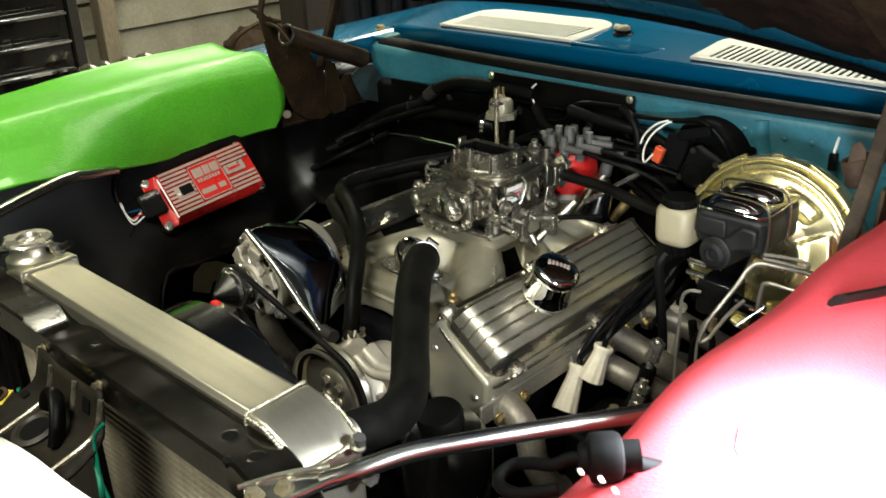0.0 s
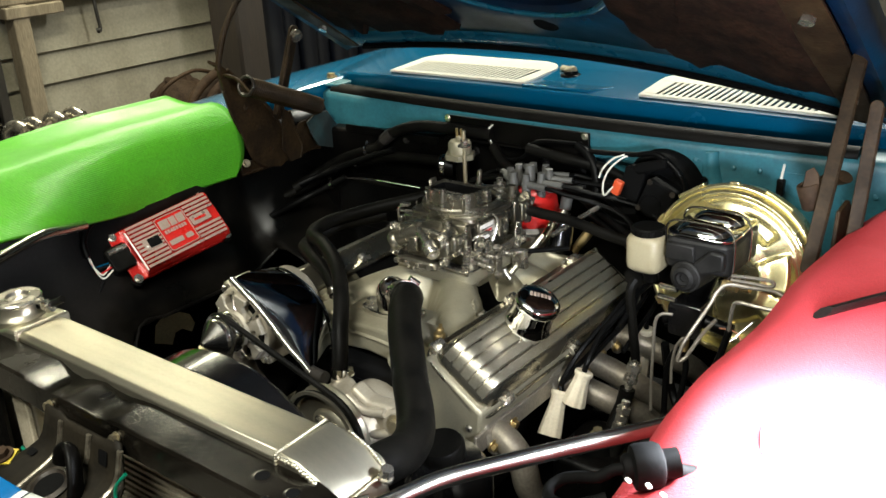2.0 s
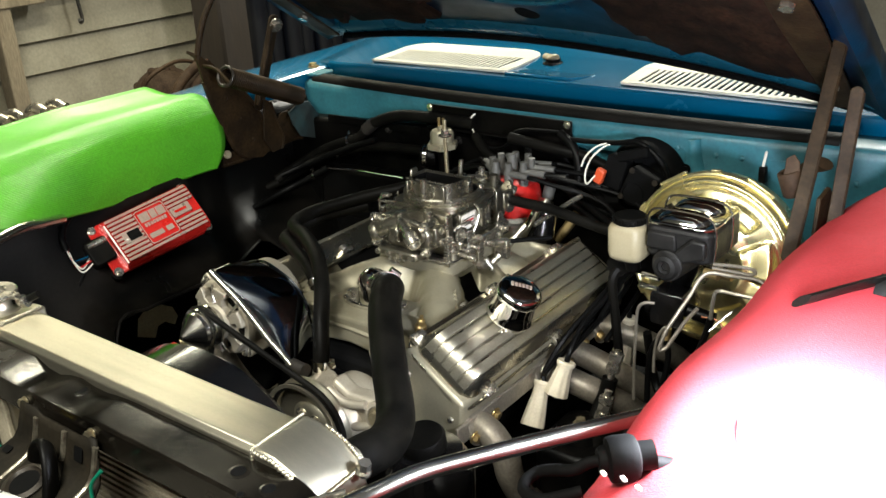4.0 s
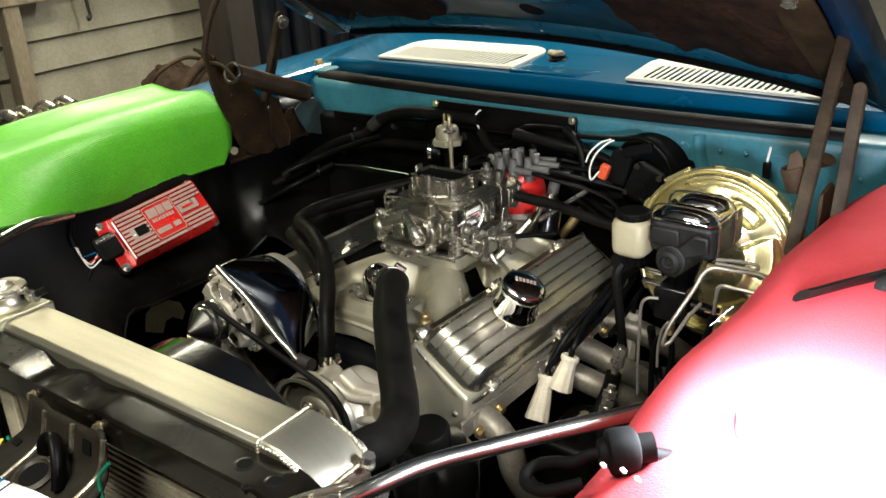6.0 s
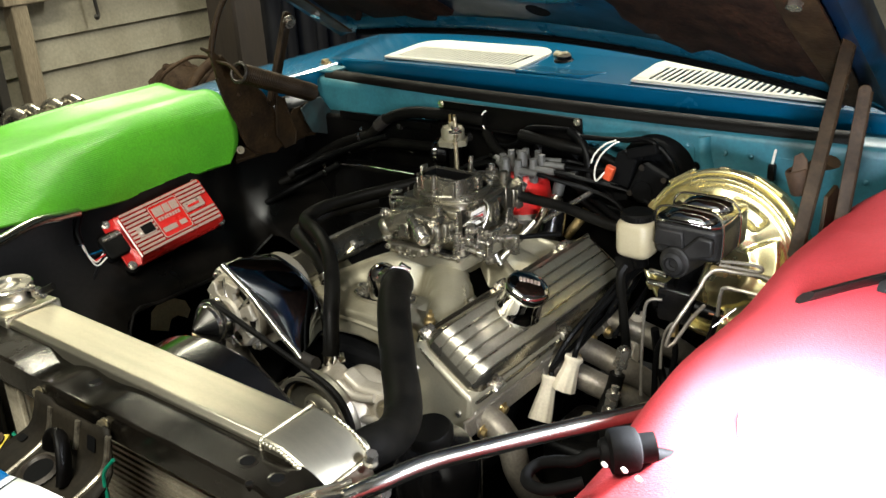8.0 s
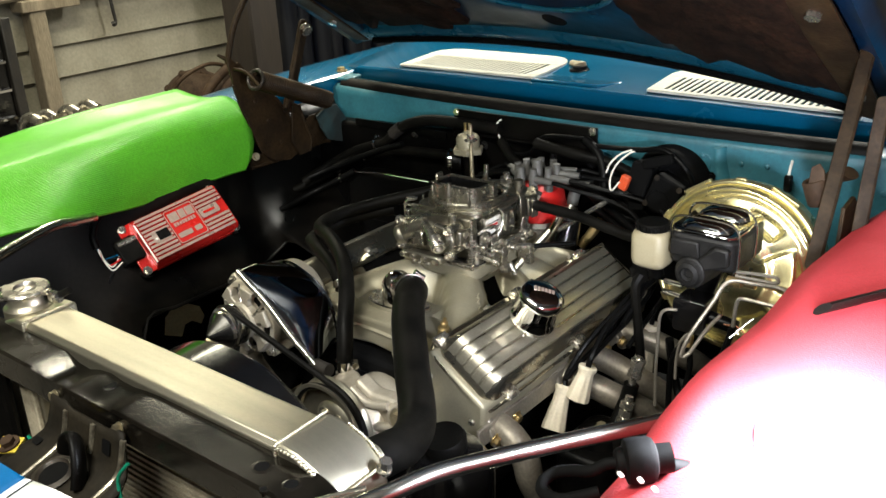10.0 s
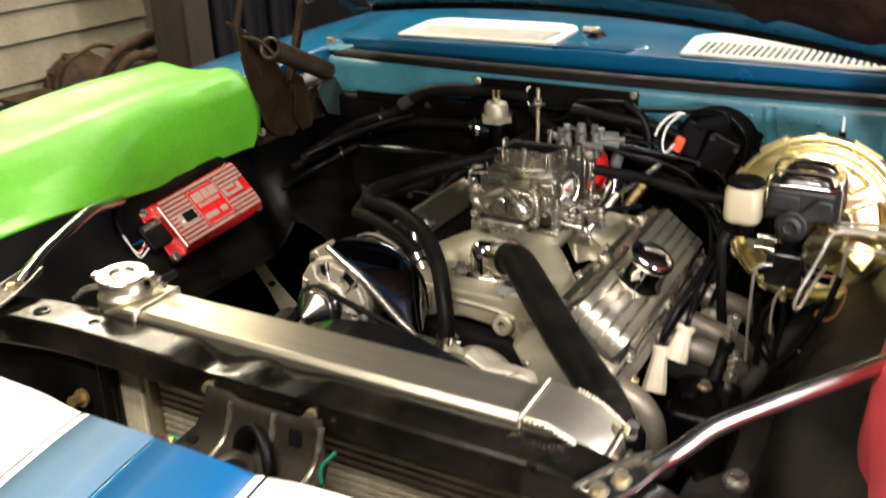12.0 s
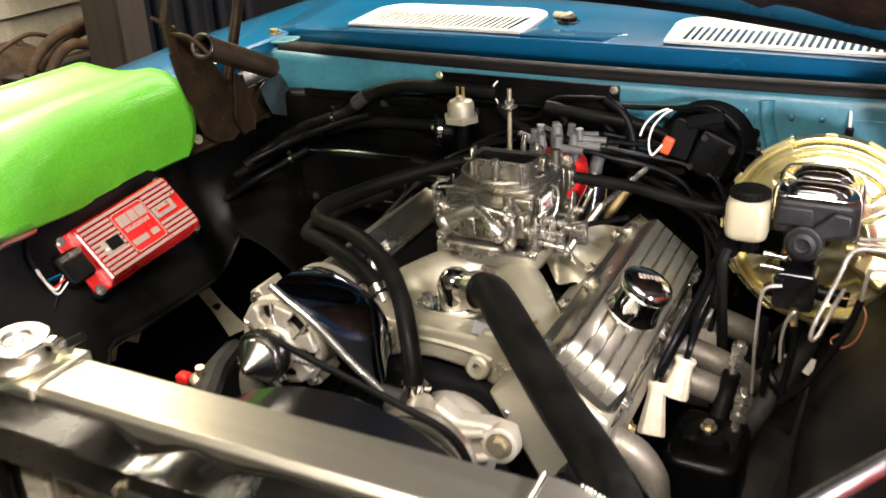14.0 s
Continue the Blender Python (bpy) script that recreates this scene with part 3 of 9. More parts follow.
def build_vent(x0, x1, side):
    """One of the two slotted white grilles in the cowl. side: -1 when the long straight end lies at x0."""
    t = thing("cowl_vent", ((x0 + x1) / 2, 0.76, 0.985), "white slotted air intake grille set in the blue cowl", "air vent", "cowl vents")
    w = x1 - x0
    m = basis((x0, cowl_y(x0) + 0.014, cowl_z(x0) + 0.006), (w, cowl_y(x1) - cowl_y(x0), cowl_z(x1) - cowl_z(x0)), (0, 1, 0.07))
    depth = 0.165
    r = 0.075

    def strip(name, poly, h=0.006, z=0.0):
        bm = BM()
        add_prism(bm, poly, m @ Matrix.Translation((0, 0, z)), h)
        return part(name, bm, VENT_WHITE, t, bev=0.0015)

    strip("front_rim", [(0, 0), (w, 0), (w, 0.014), (0, 0.014)])
    y2 = 0.098
    arc = [(w - r * 0.9 + r * 0.9 * math.cos(a), depth - r * 0.72 + r * 0.72 * math.sin(a)) for a in [math.pi / 2 * k / 6 for k in range(7)]]
    arc2 = [(r * 0.9 + r * 0.9 * math.cos(a), depth - r * 0.72 + r * 0.72 * math.sin(a)) for a in [math.pi / 2 + math.pi / 2 * k / 6 for k in range(7)]]
    strip("rear_rim", [(w, y2)] + arc + arc2 + [(0, y2)])
    strip("end_rim", [(0, 0.014), (0.024, 0.014), (0.034, y2), (0, y2)])
    strip("end_rim", [(w - 0.034, 0.014), (w, 0.014), (w, y2), (w - 0.024, y2)])
    n = 26
    x = 0.03
    pitch = (w - 0.058) / n
    slat_bm = BM()
    add_prism(slat_bm, [(0, 0.013), (pitch * 0.46, 0.013), (pitch * 0.46 + 0.006, y2 + 0.001), (0.006, y2 + 0.001)], m @ Matrix.Translation((0, 0, 0.0036)), 0.0018)
    first = part("slat", slat_bm, VENT_WHITE, t)
    for k in range(1, n):
        o = new("slat", first.data)
        o.parent = t
        o.matrix_basis = Matrix.Translation(m.to_3x3() @ V(x + (k - 0.55) * pitch, 0, 0))
    first.matrix_basis = Matrix.Translation(m.to_3x3() @ V(x - 0.55 * pitch, 0, 0))
    bm = BM()
    add_prism(bm, [(0.004, 0.004), (w - 0.004, 0.004), (w - 0.004, y2), (0.004, y2)], m @ Matrix.Translation((0, 0, -0.0035)), 0.0015)
    part("duct", bm, DEEP, t, "dark duct below the slots")


build_vent(-0.588, -0.198, 1)
build_vent(0.062, 0.452, -1)

# black plate with two bright bolts and the heater block-off below it
plate = thing("firewall_plate", (-0.15, 0.64, 0.91), "black steel plate bolted across the firewall", "plate")
bm = BM()
add_prism(bm, [(-0.172, 0.016), (-0.172, -0.012), (-0.165, -0.030), (0.172, -0.030), (0.172, 0.016)], basis((-0.152, 0.6235, 0.917), (1, 0, 0), UP), 0.006)
add_box(bm, (-0.152, 0.613, 0.888), (0.33, 0.018, 0.004))
part("plate", bm, BLACK, plate, bev=0.002)
for x in (-0.317, 0.011):
    bolt(plate, (x, 0.6172, 0.926), (0, -1, 0.1), 0.005, 0.004, ZINC)
# Right end widened past the panel to blacken the firewall behind the hoses.
bm = BM()
add_prism(bm, [(-0.76, 0.45), (0.33, 0.45), (0.33, 0.80), (0.06, 0.82), (0.005, 0.86), (-0.02, 0.893), (-0.335, 0.884), (-0.60, 0.868), (-0.76, 0.858)], basis((0, 0.668, 0), (1, 0, 0), UP), 0.045)
heater_cover = solo("heater_cover", bm, BLACK, (-0.3, 0.6, 0.6), "black heater block-off panel, widened to blacken the low firewall", "panel", bev=0.008)
for x0, z0, x1, z1 in ((-0.62, 0.862, -0.35, 0.878), (-0.33, 0.882, -0.03, 0.882)):
    bm = BM()
    add_box(bm, ((x0 + x1) / 2, 0.621, (z0 + z1) / 2), (x1 - x0, 0.004, 0.016))
    strip = part("clamp_strip", bm, BLACK, heater_cover, bev=0.001)
for x, z in ((-0.60, 0.80), (-0.44, 0.862), (-0.25, 0.862), (-0.08, 0.862)):
    bolt(heater_cover, (x, 0.622, z), (0, -1, 0), 0.006, 0.005, DARK)
bm = BM()
add_prism(bm, [(-0.62, 0.66), (-0.2, 0.66), (-0.2, 0.760), (-0.37, 0.780), (-0.58, 0.768), (-0.62, 0.74)], basis((0, 0.622, 0), (1, 0, 0), UP), 0.05)
heater = solo("heater_duct", bm, BLACK, (-0.4, 0.56, 0.66), "black plastic heater duct at the firewall", "duct", bev=0.01)
bm = BM()
add_box(bm, (-0.40, 0.569, 0.672), (0.41, 0.006, 0.022))
part("duct_flange", bm, BLACK, heater, bev=0.002)
for x, z in ((-0.58, 0.672), (-0.46, 0.672), (-0.34, 0.672), (-0.22, 0.672)):
    bolt(heater, (x, 0.566, z), (0, -1, 0), 0.005, 0.004, DARK)


def build_fender(sx):
    """A front fender with its inner splash panel. sx: -1 passenger side, 1 driver side."""
    t = thing("fender", (XC + sx * 0.8, 0.2, 0.9), "glossy blue front fender with a black inner panel", "fender", "front fenders")
    P = lambda d, y, z: (XC + sx * d, y, z)
    ys = [-0.52, -0.4, -0.2, 0.0, 0.2, 0.4, 0.6, 0.75, 0.95, 1.3]
    prof = [(0.671, 0.890), (0.672, 0.947), (0.676, 0.951), (0.72, 0.957), (0.80, 0.955), (0.87, 0.94), (0.92, 0.90), (0.945, 0.80), (0.95, 0.55)]
    bm = BM()
    add_sheet(bm, [[P(d, y, z - 0.03 * max(0, 0.3 - y) - 0.012 * min(1, max(0, (0.5 - y) / 0.15)) + 0.01 * max(0, y - 0.3)) for d, z in prof] for y in ys])
    part("outer_skin", bm, BLUE, t, solid=0.003, smooth=32)
    ys2 = [-0.42 + 1.08 * i / 54 for i in range(55)]
    bm = BM()
    rows, rim = [], []
    for y in ys2:
        k = min(1, max(0, (y + 0.1) / 0.25))
        bulge = 0.03 * k if sx > 0 else -0.038
        q = 0.075 * min(1.0, max(0.0, (y - 0.25) / 0.15)) if sx < 0 else 0.0
        sec = [(d + (q if 0.6 < z < 0.87 else 0.0), z) for d, z in ((0.672, 0.915), (0.660, 0.885), (0.650, 0.86), (0.615 - bulge * 0.3, 0.80), (0.57 - bulge, 0.735), (0.52 - bulge, 0.675), (0.47 - bulge * 0.5, 0.61), (0.455, 0.50))]
        if sx < 0 and -0.085 < y < 0.46:
            # lower edge of the panel over the opening into the wheel well
            e = min(1.0, (y + 0.085) / 0.07, (0.46 - y) / 0.06)
            ze = 0.50 + 0.137 * math.sqrt(max(0.0, 1 - (1 - e) ** 2))
            cut = [p for p in sec if p[1] > ze]
            (d0, z0), (d1, z1) = cut[-1], sec[len(cut)]
            f = (z0 - ze) / (z0 - z1)
            edge = (d0 + (d1 - d0) * f, ze)
            rim.append(P(edge[0], y, ze))
            sec = cut + [edge] * (len(sec) - len(cut))
        rows.append([P(d, y, z) for d, z in sec])
    add_sheet(bm, rows)
    if sx < 0:
        bmesh.ops.remove_doubles(bm, verts=bm.verts, dist=1e-5)
        bmesh.ops.dissolve_degenerate(bm, edges=bm.edges, dist=1e-5)
    part("inner_panel", bm, PANELBLK, t, "black painted inner fender panel", solid=0.003, smooth=60)
    if sx < 0:
        bm = BM()
        add_tube(bm, rim[::3], 0.0035, 8, 3)
        part("rolled_rim", bm, PANELBLK, t)
        # Black sheet added to hide the lit floor and keep the opening dark.
        bm = BM()
        add_sheet(bm, [[(x, y, z) for x, z in ((-0.46, 0.40), (-0.70, 0.38), (-0.88, 0.40), (-0.93, 0.48), (-0.95, 0.66), (-0.95, 0.86))] for y in (-0.30, 0.0, 0.3, 0.6, 0.8)])
        add_sheet(bm, [[(x, 0.8, z) for x in (-0.50, -0.72, -0.95)] for z in (0.38, 0.6, 0.86)])
        part("wheel_liner", bm, DEEP, t, "added matt black sheet closing the wheel well", solid=0.003)
    bolt(t, P(0.69, 0.716, 0.957), UP, 0.010, 0.008, BRASS)
    bm = BM()
    add_prism(bm, round_poly(0.10, 0.05, 0.012), basis(P(0.675, 0.70, 0.945), (1, 0, 0.05), (0, 1, 0.05)), 0.006)
    part("cowl_bracket", bm, TEAL, t, bev=0.002)
    return t


build_fender(-1)
build_fender(1)

# frame rails and the dark floor of the bay
for sx in (-1, 1):
    bm = BM()
    add_tube(bm, [(XC + sx * 0.40, -0.5, 0.40), (XC + sx * 0.39, -0.2, 0.41), (XC + sx * 0.385, 0.1, 0.43), (XC + sx * 0.40, 0.6, 0.42)], 0.055, 8, 6)
    solo("frame_rail", bm, DARK, (XC + sx * 0.39, 0, 0.40), "grimy black frame rail beside the engine", "frame rail", "frame rails")
bm = BM()
add_prism(bm, round_poly(0.92, 0.13, 0.04), basis((XC, -0.1, 0.36), (1, 0, 0), (0, 1, 0)), 0.08)
solo("crossmember", bm, DARK, (XC, 0.1, 0.36), "grimy black front crossmember under the engine", "crossmember", bev=0.01)

# ---- hood, open ----
HS, HC = math.sin(radians(33)), math.cos(radians(33))


def hp(x, v, n=0.0):
    """A point on the raised hood: x across, v up its slope from the hinge end, n above its inner face."""
    crown = -0.14 * (x - XC) ** 2
    return V(x, 0.692 - v * HC + n * HS, 1.066 - 0.045 * (x - XC) + crown + v * HS + n * HC)


def build_hood():
    t = thing("hood", (XC, 0.79, 1.0), "open blue car hood with a grimy insulated underside", "hood")
    w = 0.615
    xs = [XC - w + 2 * w * i / 20 for i in range(21)]
    bm = BM()
    add_sheet(bm, [[hp(x, v, 0.05) for x in xs] for v in (-0.01, 0.1, 0.3, 0.5, 0.7, 0.9, 1.12)])
    part("outer_skin", bm, BLUE, t, solid=0.003, smooth=60)
    # Near-black sheet added inside the skin so the oval opening reads black.
    bm = BM()
    add_sheet(bm, [[hp(x, v, 0.044) for x in xs] for v in (0.0, 0.3, 0.6, 1.1)])
    part("inner_liner", bm, DEEP, t, "added near-black sheet inside the hood skin", solid=0.001, smooth=60)
    # inner frame: perimeter beams, centre web with an oval opening
    bm = BM()
    add_sheet(bm, [[hp(x, v, n) for x in xs] for v, n in ((-0.012, 0.052), (-0.012, 0.016), (-0.004, 0.004), (0.012, 0.0), (0.035, 0.002), (0.05, 0.012), (0.054, 0.03))])
    part("rear_beam", bm, LIP_LIT, t, solid=0.002, smooth=60)
    bm = BM()
    add_tube(bm, [hp(x, -0.006, 0.0) for x in xs[1:-1:2]], 0.010, 8, 4, flat=0.7)
    part("rear_seal", bm, DEEP, t, "black sealing strip along the hood edge")
    for s in (-1, 1):
        bm = BM()
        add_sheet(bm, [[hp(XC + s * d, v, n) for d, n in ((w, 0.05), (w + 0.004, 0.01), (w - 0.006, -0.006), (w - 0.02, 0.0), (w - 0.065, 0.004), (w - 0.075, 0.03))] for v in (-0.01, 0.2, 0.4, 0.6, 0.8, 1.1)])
        part("side_beam", bm, HOOD_SHADED, t, solid=0.002, smooth=60)
    # web with the oval opening
    bm = BM()
    n = 40
    inner = [hp(XC + 0.215 * math.cos(2 * math.pi * k / n), 0.40 + 0.215 * math.sin(2 * math.pi * k / n), 0.012) for k in range(n)]
    rim = [hp(XC + 0.235 * math.cos(2 * math.pi * k / n), 0.40 + 0.235 * math.sin(2 * math.pi * k / n), 0.004) for k in range(n)]
    far = []
    for k in range(n):
        a = 2 * math.pi * k / n
        f = min(0.56 / max(1e-6, abs(math.cos(a))), (0.60 if math.sin(a) > 0 else 0.36) / max(1e-6, abs(math.sin(a))))
        far.append(hp(XC + f * math.cos(a), 0.40 + f * math.sin(a), 0.010))
    up = [hp(XC + 0.213 * math.cos(2 * math.pi * k / n), 0.40 + 0.213 * math.sin(2 * math.pi * k / n), 0.045) for k in range(n)]
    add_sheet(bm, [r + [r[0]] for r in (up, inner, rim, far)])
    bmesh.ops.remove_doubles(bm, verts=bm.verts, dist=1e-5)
    part("inner_web", bm, HOOD_SHADED, t, solid=0.002, smooth=50)
    bm = BM()
    add_tube(bm, rim + [rim[0]], 0.006, 8, 1)
    part("opening_rim", bm, LIP_LIT, t, "blue rolled rim of the oval opening")
    bm = BM()
    add_lathe(bm, hp(XC + 0.0, 0.115, 0.006), (0, -HS, -HC), [(0, 0), (0.025, 0), (0.024, 0.002), (0, 0.002)], 20)
    part("drain_hole", bm, DEEP, t)
    # ragged insulation pads
    rnd = random.Random(5)
    for s in (-1, 1):
        out = []
        for k in range(46):
            a = 2 * math.pi * k / 46
            q = 1 + 0.10 * rnd.uniform(-1, 1)
            out.append((XC + s * (0.375 + q * 0.185 * math.copysign(abs(math.cos(a)) ** 0.5, math.cos(a))), 0.42 + q * 0.345 * math.copysign(abs(math.sin(a)) ** 0.5, math.sin(a))))
        bm = BM()
        lo = [bm.verts.new(hp(x, v, 0.011)) for x, v in out]
        mid = [bm.verts.new(hp(x, v, -0.003)) for x, v in out]
        cx = XC + s * 0.375
        top = [bm.verts.new(hp(cx + (x - cx) * 0.9, 0.42 + (v - 0.42) * 0.93, -0.010 - 0.006 * rnd.random())) for x, v in out]
        c2 = [bm.verts.new(hp(cx + (x - cx) * 0.5, 0.42 + (v - 0.42) * 0.5, -0.012 - 0.008 * rnd.random())) for x, v in out]
        cen = bm.verts.new(hp(cx, 0.42, -0.016))
        for k in range(46):
            j = (k + 1) % 46
            for a, b in ((lo, mid), (mid, top), (top, c2)):
                bm.faces.new((a[k], a[j], b[j], b[k]))
            bm.faces.new((c2[k], c2[j], cen))
        bmesh.ops.recalc_face_normals(bm, faces=bm.faces)
        part("insulation_pad", bm, INSUL, t, "dirty brown torn insulation pad")
    for s in (-1, 1):
        bm = BM()
        add_prism(bm, [(-0.02, 0.03), (0.02, 0.03), (0.030, 0.34), (0.026, 0.56), (-0.026, 0.56), (-0.030, 0.34)], basis(hp(XC + s * 0.555, 0, -0.012), (1, 0, 0), (0, -HC, HS)), 0.005)
        plate_ob = part("hinge_plate", bm, HINGE, t, "greasy hinge mounting strap", bev=0.001)
        for v in (0.13, 0.41):
            bolt(plate_ob, hp(XC + s * 0.555, v, -0.014), (0, -HS, -HC), 0.011, 0.009, ZINC)
    return t


build_hood()



def build_hinge():
    t = thing("hinge_assembly", (-0.70, 0.55, 0.80), "greasy brown sprung hood hinge, opened out", "hinge", "hood hinges")

    def leaf(name, x, outline, depth=0.005, mat=HINGE, label="", bev=0.0015):
        bm = BM()
        add_prism(bm, outline, basis((x, 0, 0), (0, 1, 0), UP), depth)
        return part(name, bm, mat, t, label, bev=bev)

    def rolled(on, x, pts, r=0.005):
        bm = BM()
        add_tube(bm, [V(x, y, z) for y, z in pts], r, 8, 5)
        part("rolled_edge", bm, HINGE, on)

    arm = leaf("main_arm", -0.705, [(0.338, 1.060), (0.348, 1.058), (0.365, 1.043), (0.397, 1.01), (0.436, 0.976), (0.468, 0.937), (0.493, 0.893), (0.495, 0.847), (0.512, 0.816), (0.482, 0.802), (0.441, 0.811), (0.406, 0.841), (0.381, 0.906), (0.362, 0.953), (0.350, 1.0)], 0.006)
    rolled(arm, -0.702, [(0.365, 1.043), (0.397, 1.01), (0.436, 0.976), (0.468, 0.937), (0.493, 0.893), (0.495, 0.847)])
    rolled(arm, -0.702, [(0.350, 1.0), (0.362, 0.953), (0.381, 0.906), (0.406, 0.841), (0.441, 0.811)], 0.004)
    bm = BM()
    add_tube(bm, [V(-0.705, 0.352, 1.050), V(-0.708, 0.340, 1.058), V(-0.712, 0.328, 1.066)], 0.0065, 8, 4, 0.003)
    part("hooked_tip", bm, HINGE, arm)
    for y, z in ((0.43, 0.905), (0.46, 0.850), (0.40, 0.955)):
        bm = BM()
        add_ball(bm, V(-0.701, y, z), 0.006, (0.6, 1, 1), 10)
        part("rivet", bm, HINGE, arm)
    link = leaf("lower_link", -0.690, [(0.492, 0.935), (0.512, 0.925), (0.524, 0.88), (0.538, 0.84), (0.530, 0.812), (0.500, 0.810), (0.480, 0.845), (0.486, 0.89)])
    rolled(link, -0.687, [(0.512, 0.925), (0.524, 0.88), (0.538, 0.84), (0.530, 0.812)], 0.004)
    flap = leaf("pivot_leaf", -0.715, [(0.545, 0.872), (0.562, 0.886), (0.588, 0.886), (0.611, 0.864), (0.615, 0.831), (0.585, 0.814), (0.534, 0.812)])
    bolt(flap, V(-0.708, 0.600, 0.857), (1, -0.3, 0.1), 0.008, 0.008, GRIMY)
    foot = leaf("foot_plate", -0.722, [(0.378, 0.806), (0.482, 0.805), (0.60, 0.812), (0.650, 0.800), (0.658, 0.826), (0.615, 0.845), (0.52, 0.842), (0.42, 0.830), (0.382, 0.836)], 0.008)
    rolled(foot, -0.716, [(0.378, 0.807), (0.482, 0.806), (0.60, 0.813), (0.650, 0.801)], 0.0045)
    bolt(foot, V(-0.700, 0.383, 0.835), (1, -0.3, 0.4), 0.006, 0.006, STUD)
    leaf("rear_bracket", -0.675, [(0.578, 0.830), (0.560, 0.860), (0.548, 0.892), (0.585, 0.908), (0.615, 0.905), (0.640, 0.870), (0.656, 0.842), (0.645, 0.818), (0.628, 0.812)], 0.004, OVERSPRAY, "dull teal overspray bracket")
    # lift arm up to the hood, and the bowed rod in front of it
    bm = BM()
    a, b = V(-0.690, 0.556, 1.092), V(-0.692, 0.487, 0.925)
    d = (b - a).normalized()
    add_prism(bm, round_poly((b - a).length + 0.03, 0.027, 0.012, cx=(b - a).length / 2), basis(a, d, d.cross(V(1, 0, 0))), 0.006)
    lift = part("lift_arm", bm, HINGE, t, bev=0.0015)
    rolled(lift, -0.687, [(0.545, 1.090), (0.476, 0.925)], 0.004)
    bolt(t, V(-0.683, 0.553, 1.086), (1, -0.4, -0.3), 0.010, 0.010, ZINC)
    bm = BM()
    add_tube(bm, [V(-0.705, 0.345, 1.045), V(-0.702, 0.352, 1.075), V(-0.700, 0.368, 1.115), V(-0.698, 0.39, 1.15), V(-0.69, 0.42, 1.19), V(-0.67, 0.45, 1.22)], 0.0065, 10, 8)
    part("bowed_rod", bm, HINGE, t)
    # closely wound spring with an open end ring
    a, b = V(-0.634, 0.358, 1.016), V(-0.668, 0.585, 0.922)
    ax = (b - a).normalized()
    s = ax.orthogonal().normalized()
    u = ax.cross(s)
    turns, pts = 44, []
    for k in range(turns * 8 + 1):
        ang = 2 * math.pi * k / 8
        pts.append(a + (b - a) * (k / (turns * 8)) + 0.0185 * (math.cos(ang) * s + math.sin(ang) * u))
    bm = BM()
    add_tube(bm, pts, 0.0030, 5, 1)
    spring = part("coil_spring", bm, HINGE, t, "heavy greasy coil spring")
    # Dark cylinder added inside so the coil isn't see-through.
    bm = BM()
    add_lathe(bm, a + ax * 0.012, ax, [(0.0165, 0.0), (0.0165, (b - a).length - 0.012), (0, (b - a).length - 0.012)], 20)
    part("spring_core", bm, DEEP, spring)
    bm = BM()
    ring = [a + 0.0195 * (math.cos(2 * math.pi * k / 20) * s + math.sin(2 * math.pi * k / 20) * u) - ax * 0.003 for k in range(21)]
    add_tube(bm, ring, 0.0036, 8, 1)
    part("end_ring", bm, GRIMY, spring, "rubbed bright end ring")
    bm = BM()
    add_tube(bm, [b, b + ax * 0.016, V(-0.690, 0.600, 0.898), V(-0.710, 0.588, 0.884), V(-0.729, 0.573, 0.876)], 0.0045, 8, 6)
    part("spring_hook", bm, HINGE, spring)
    bm = BM()
    add_tube(bm, [a - ax * 0.003 + 0.019 * u, V(-0.655, 0.352, 1.03), V(-0.69, 0.352, 1.035), V(-0.705, 0.356, 1.03)], 0.0036, 8, 6)
    part("spring_hook", bm, HINGE, spring)


build_hinge()


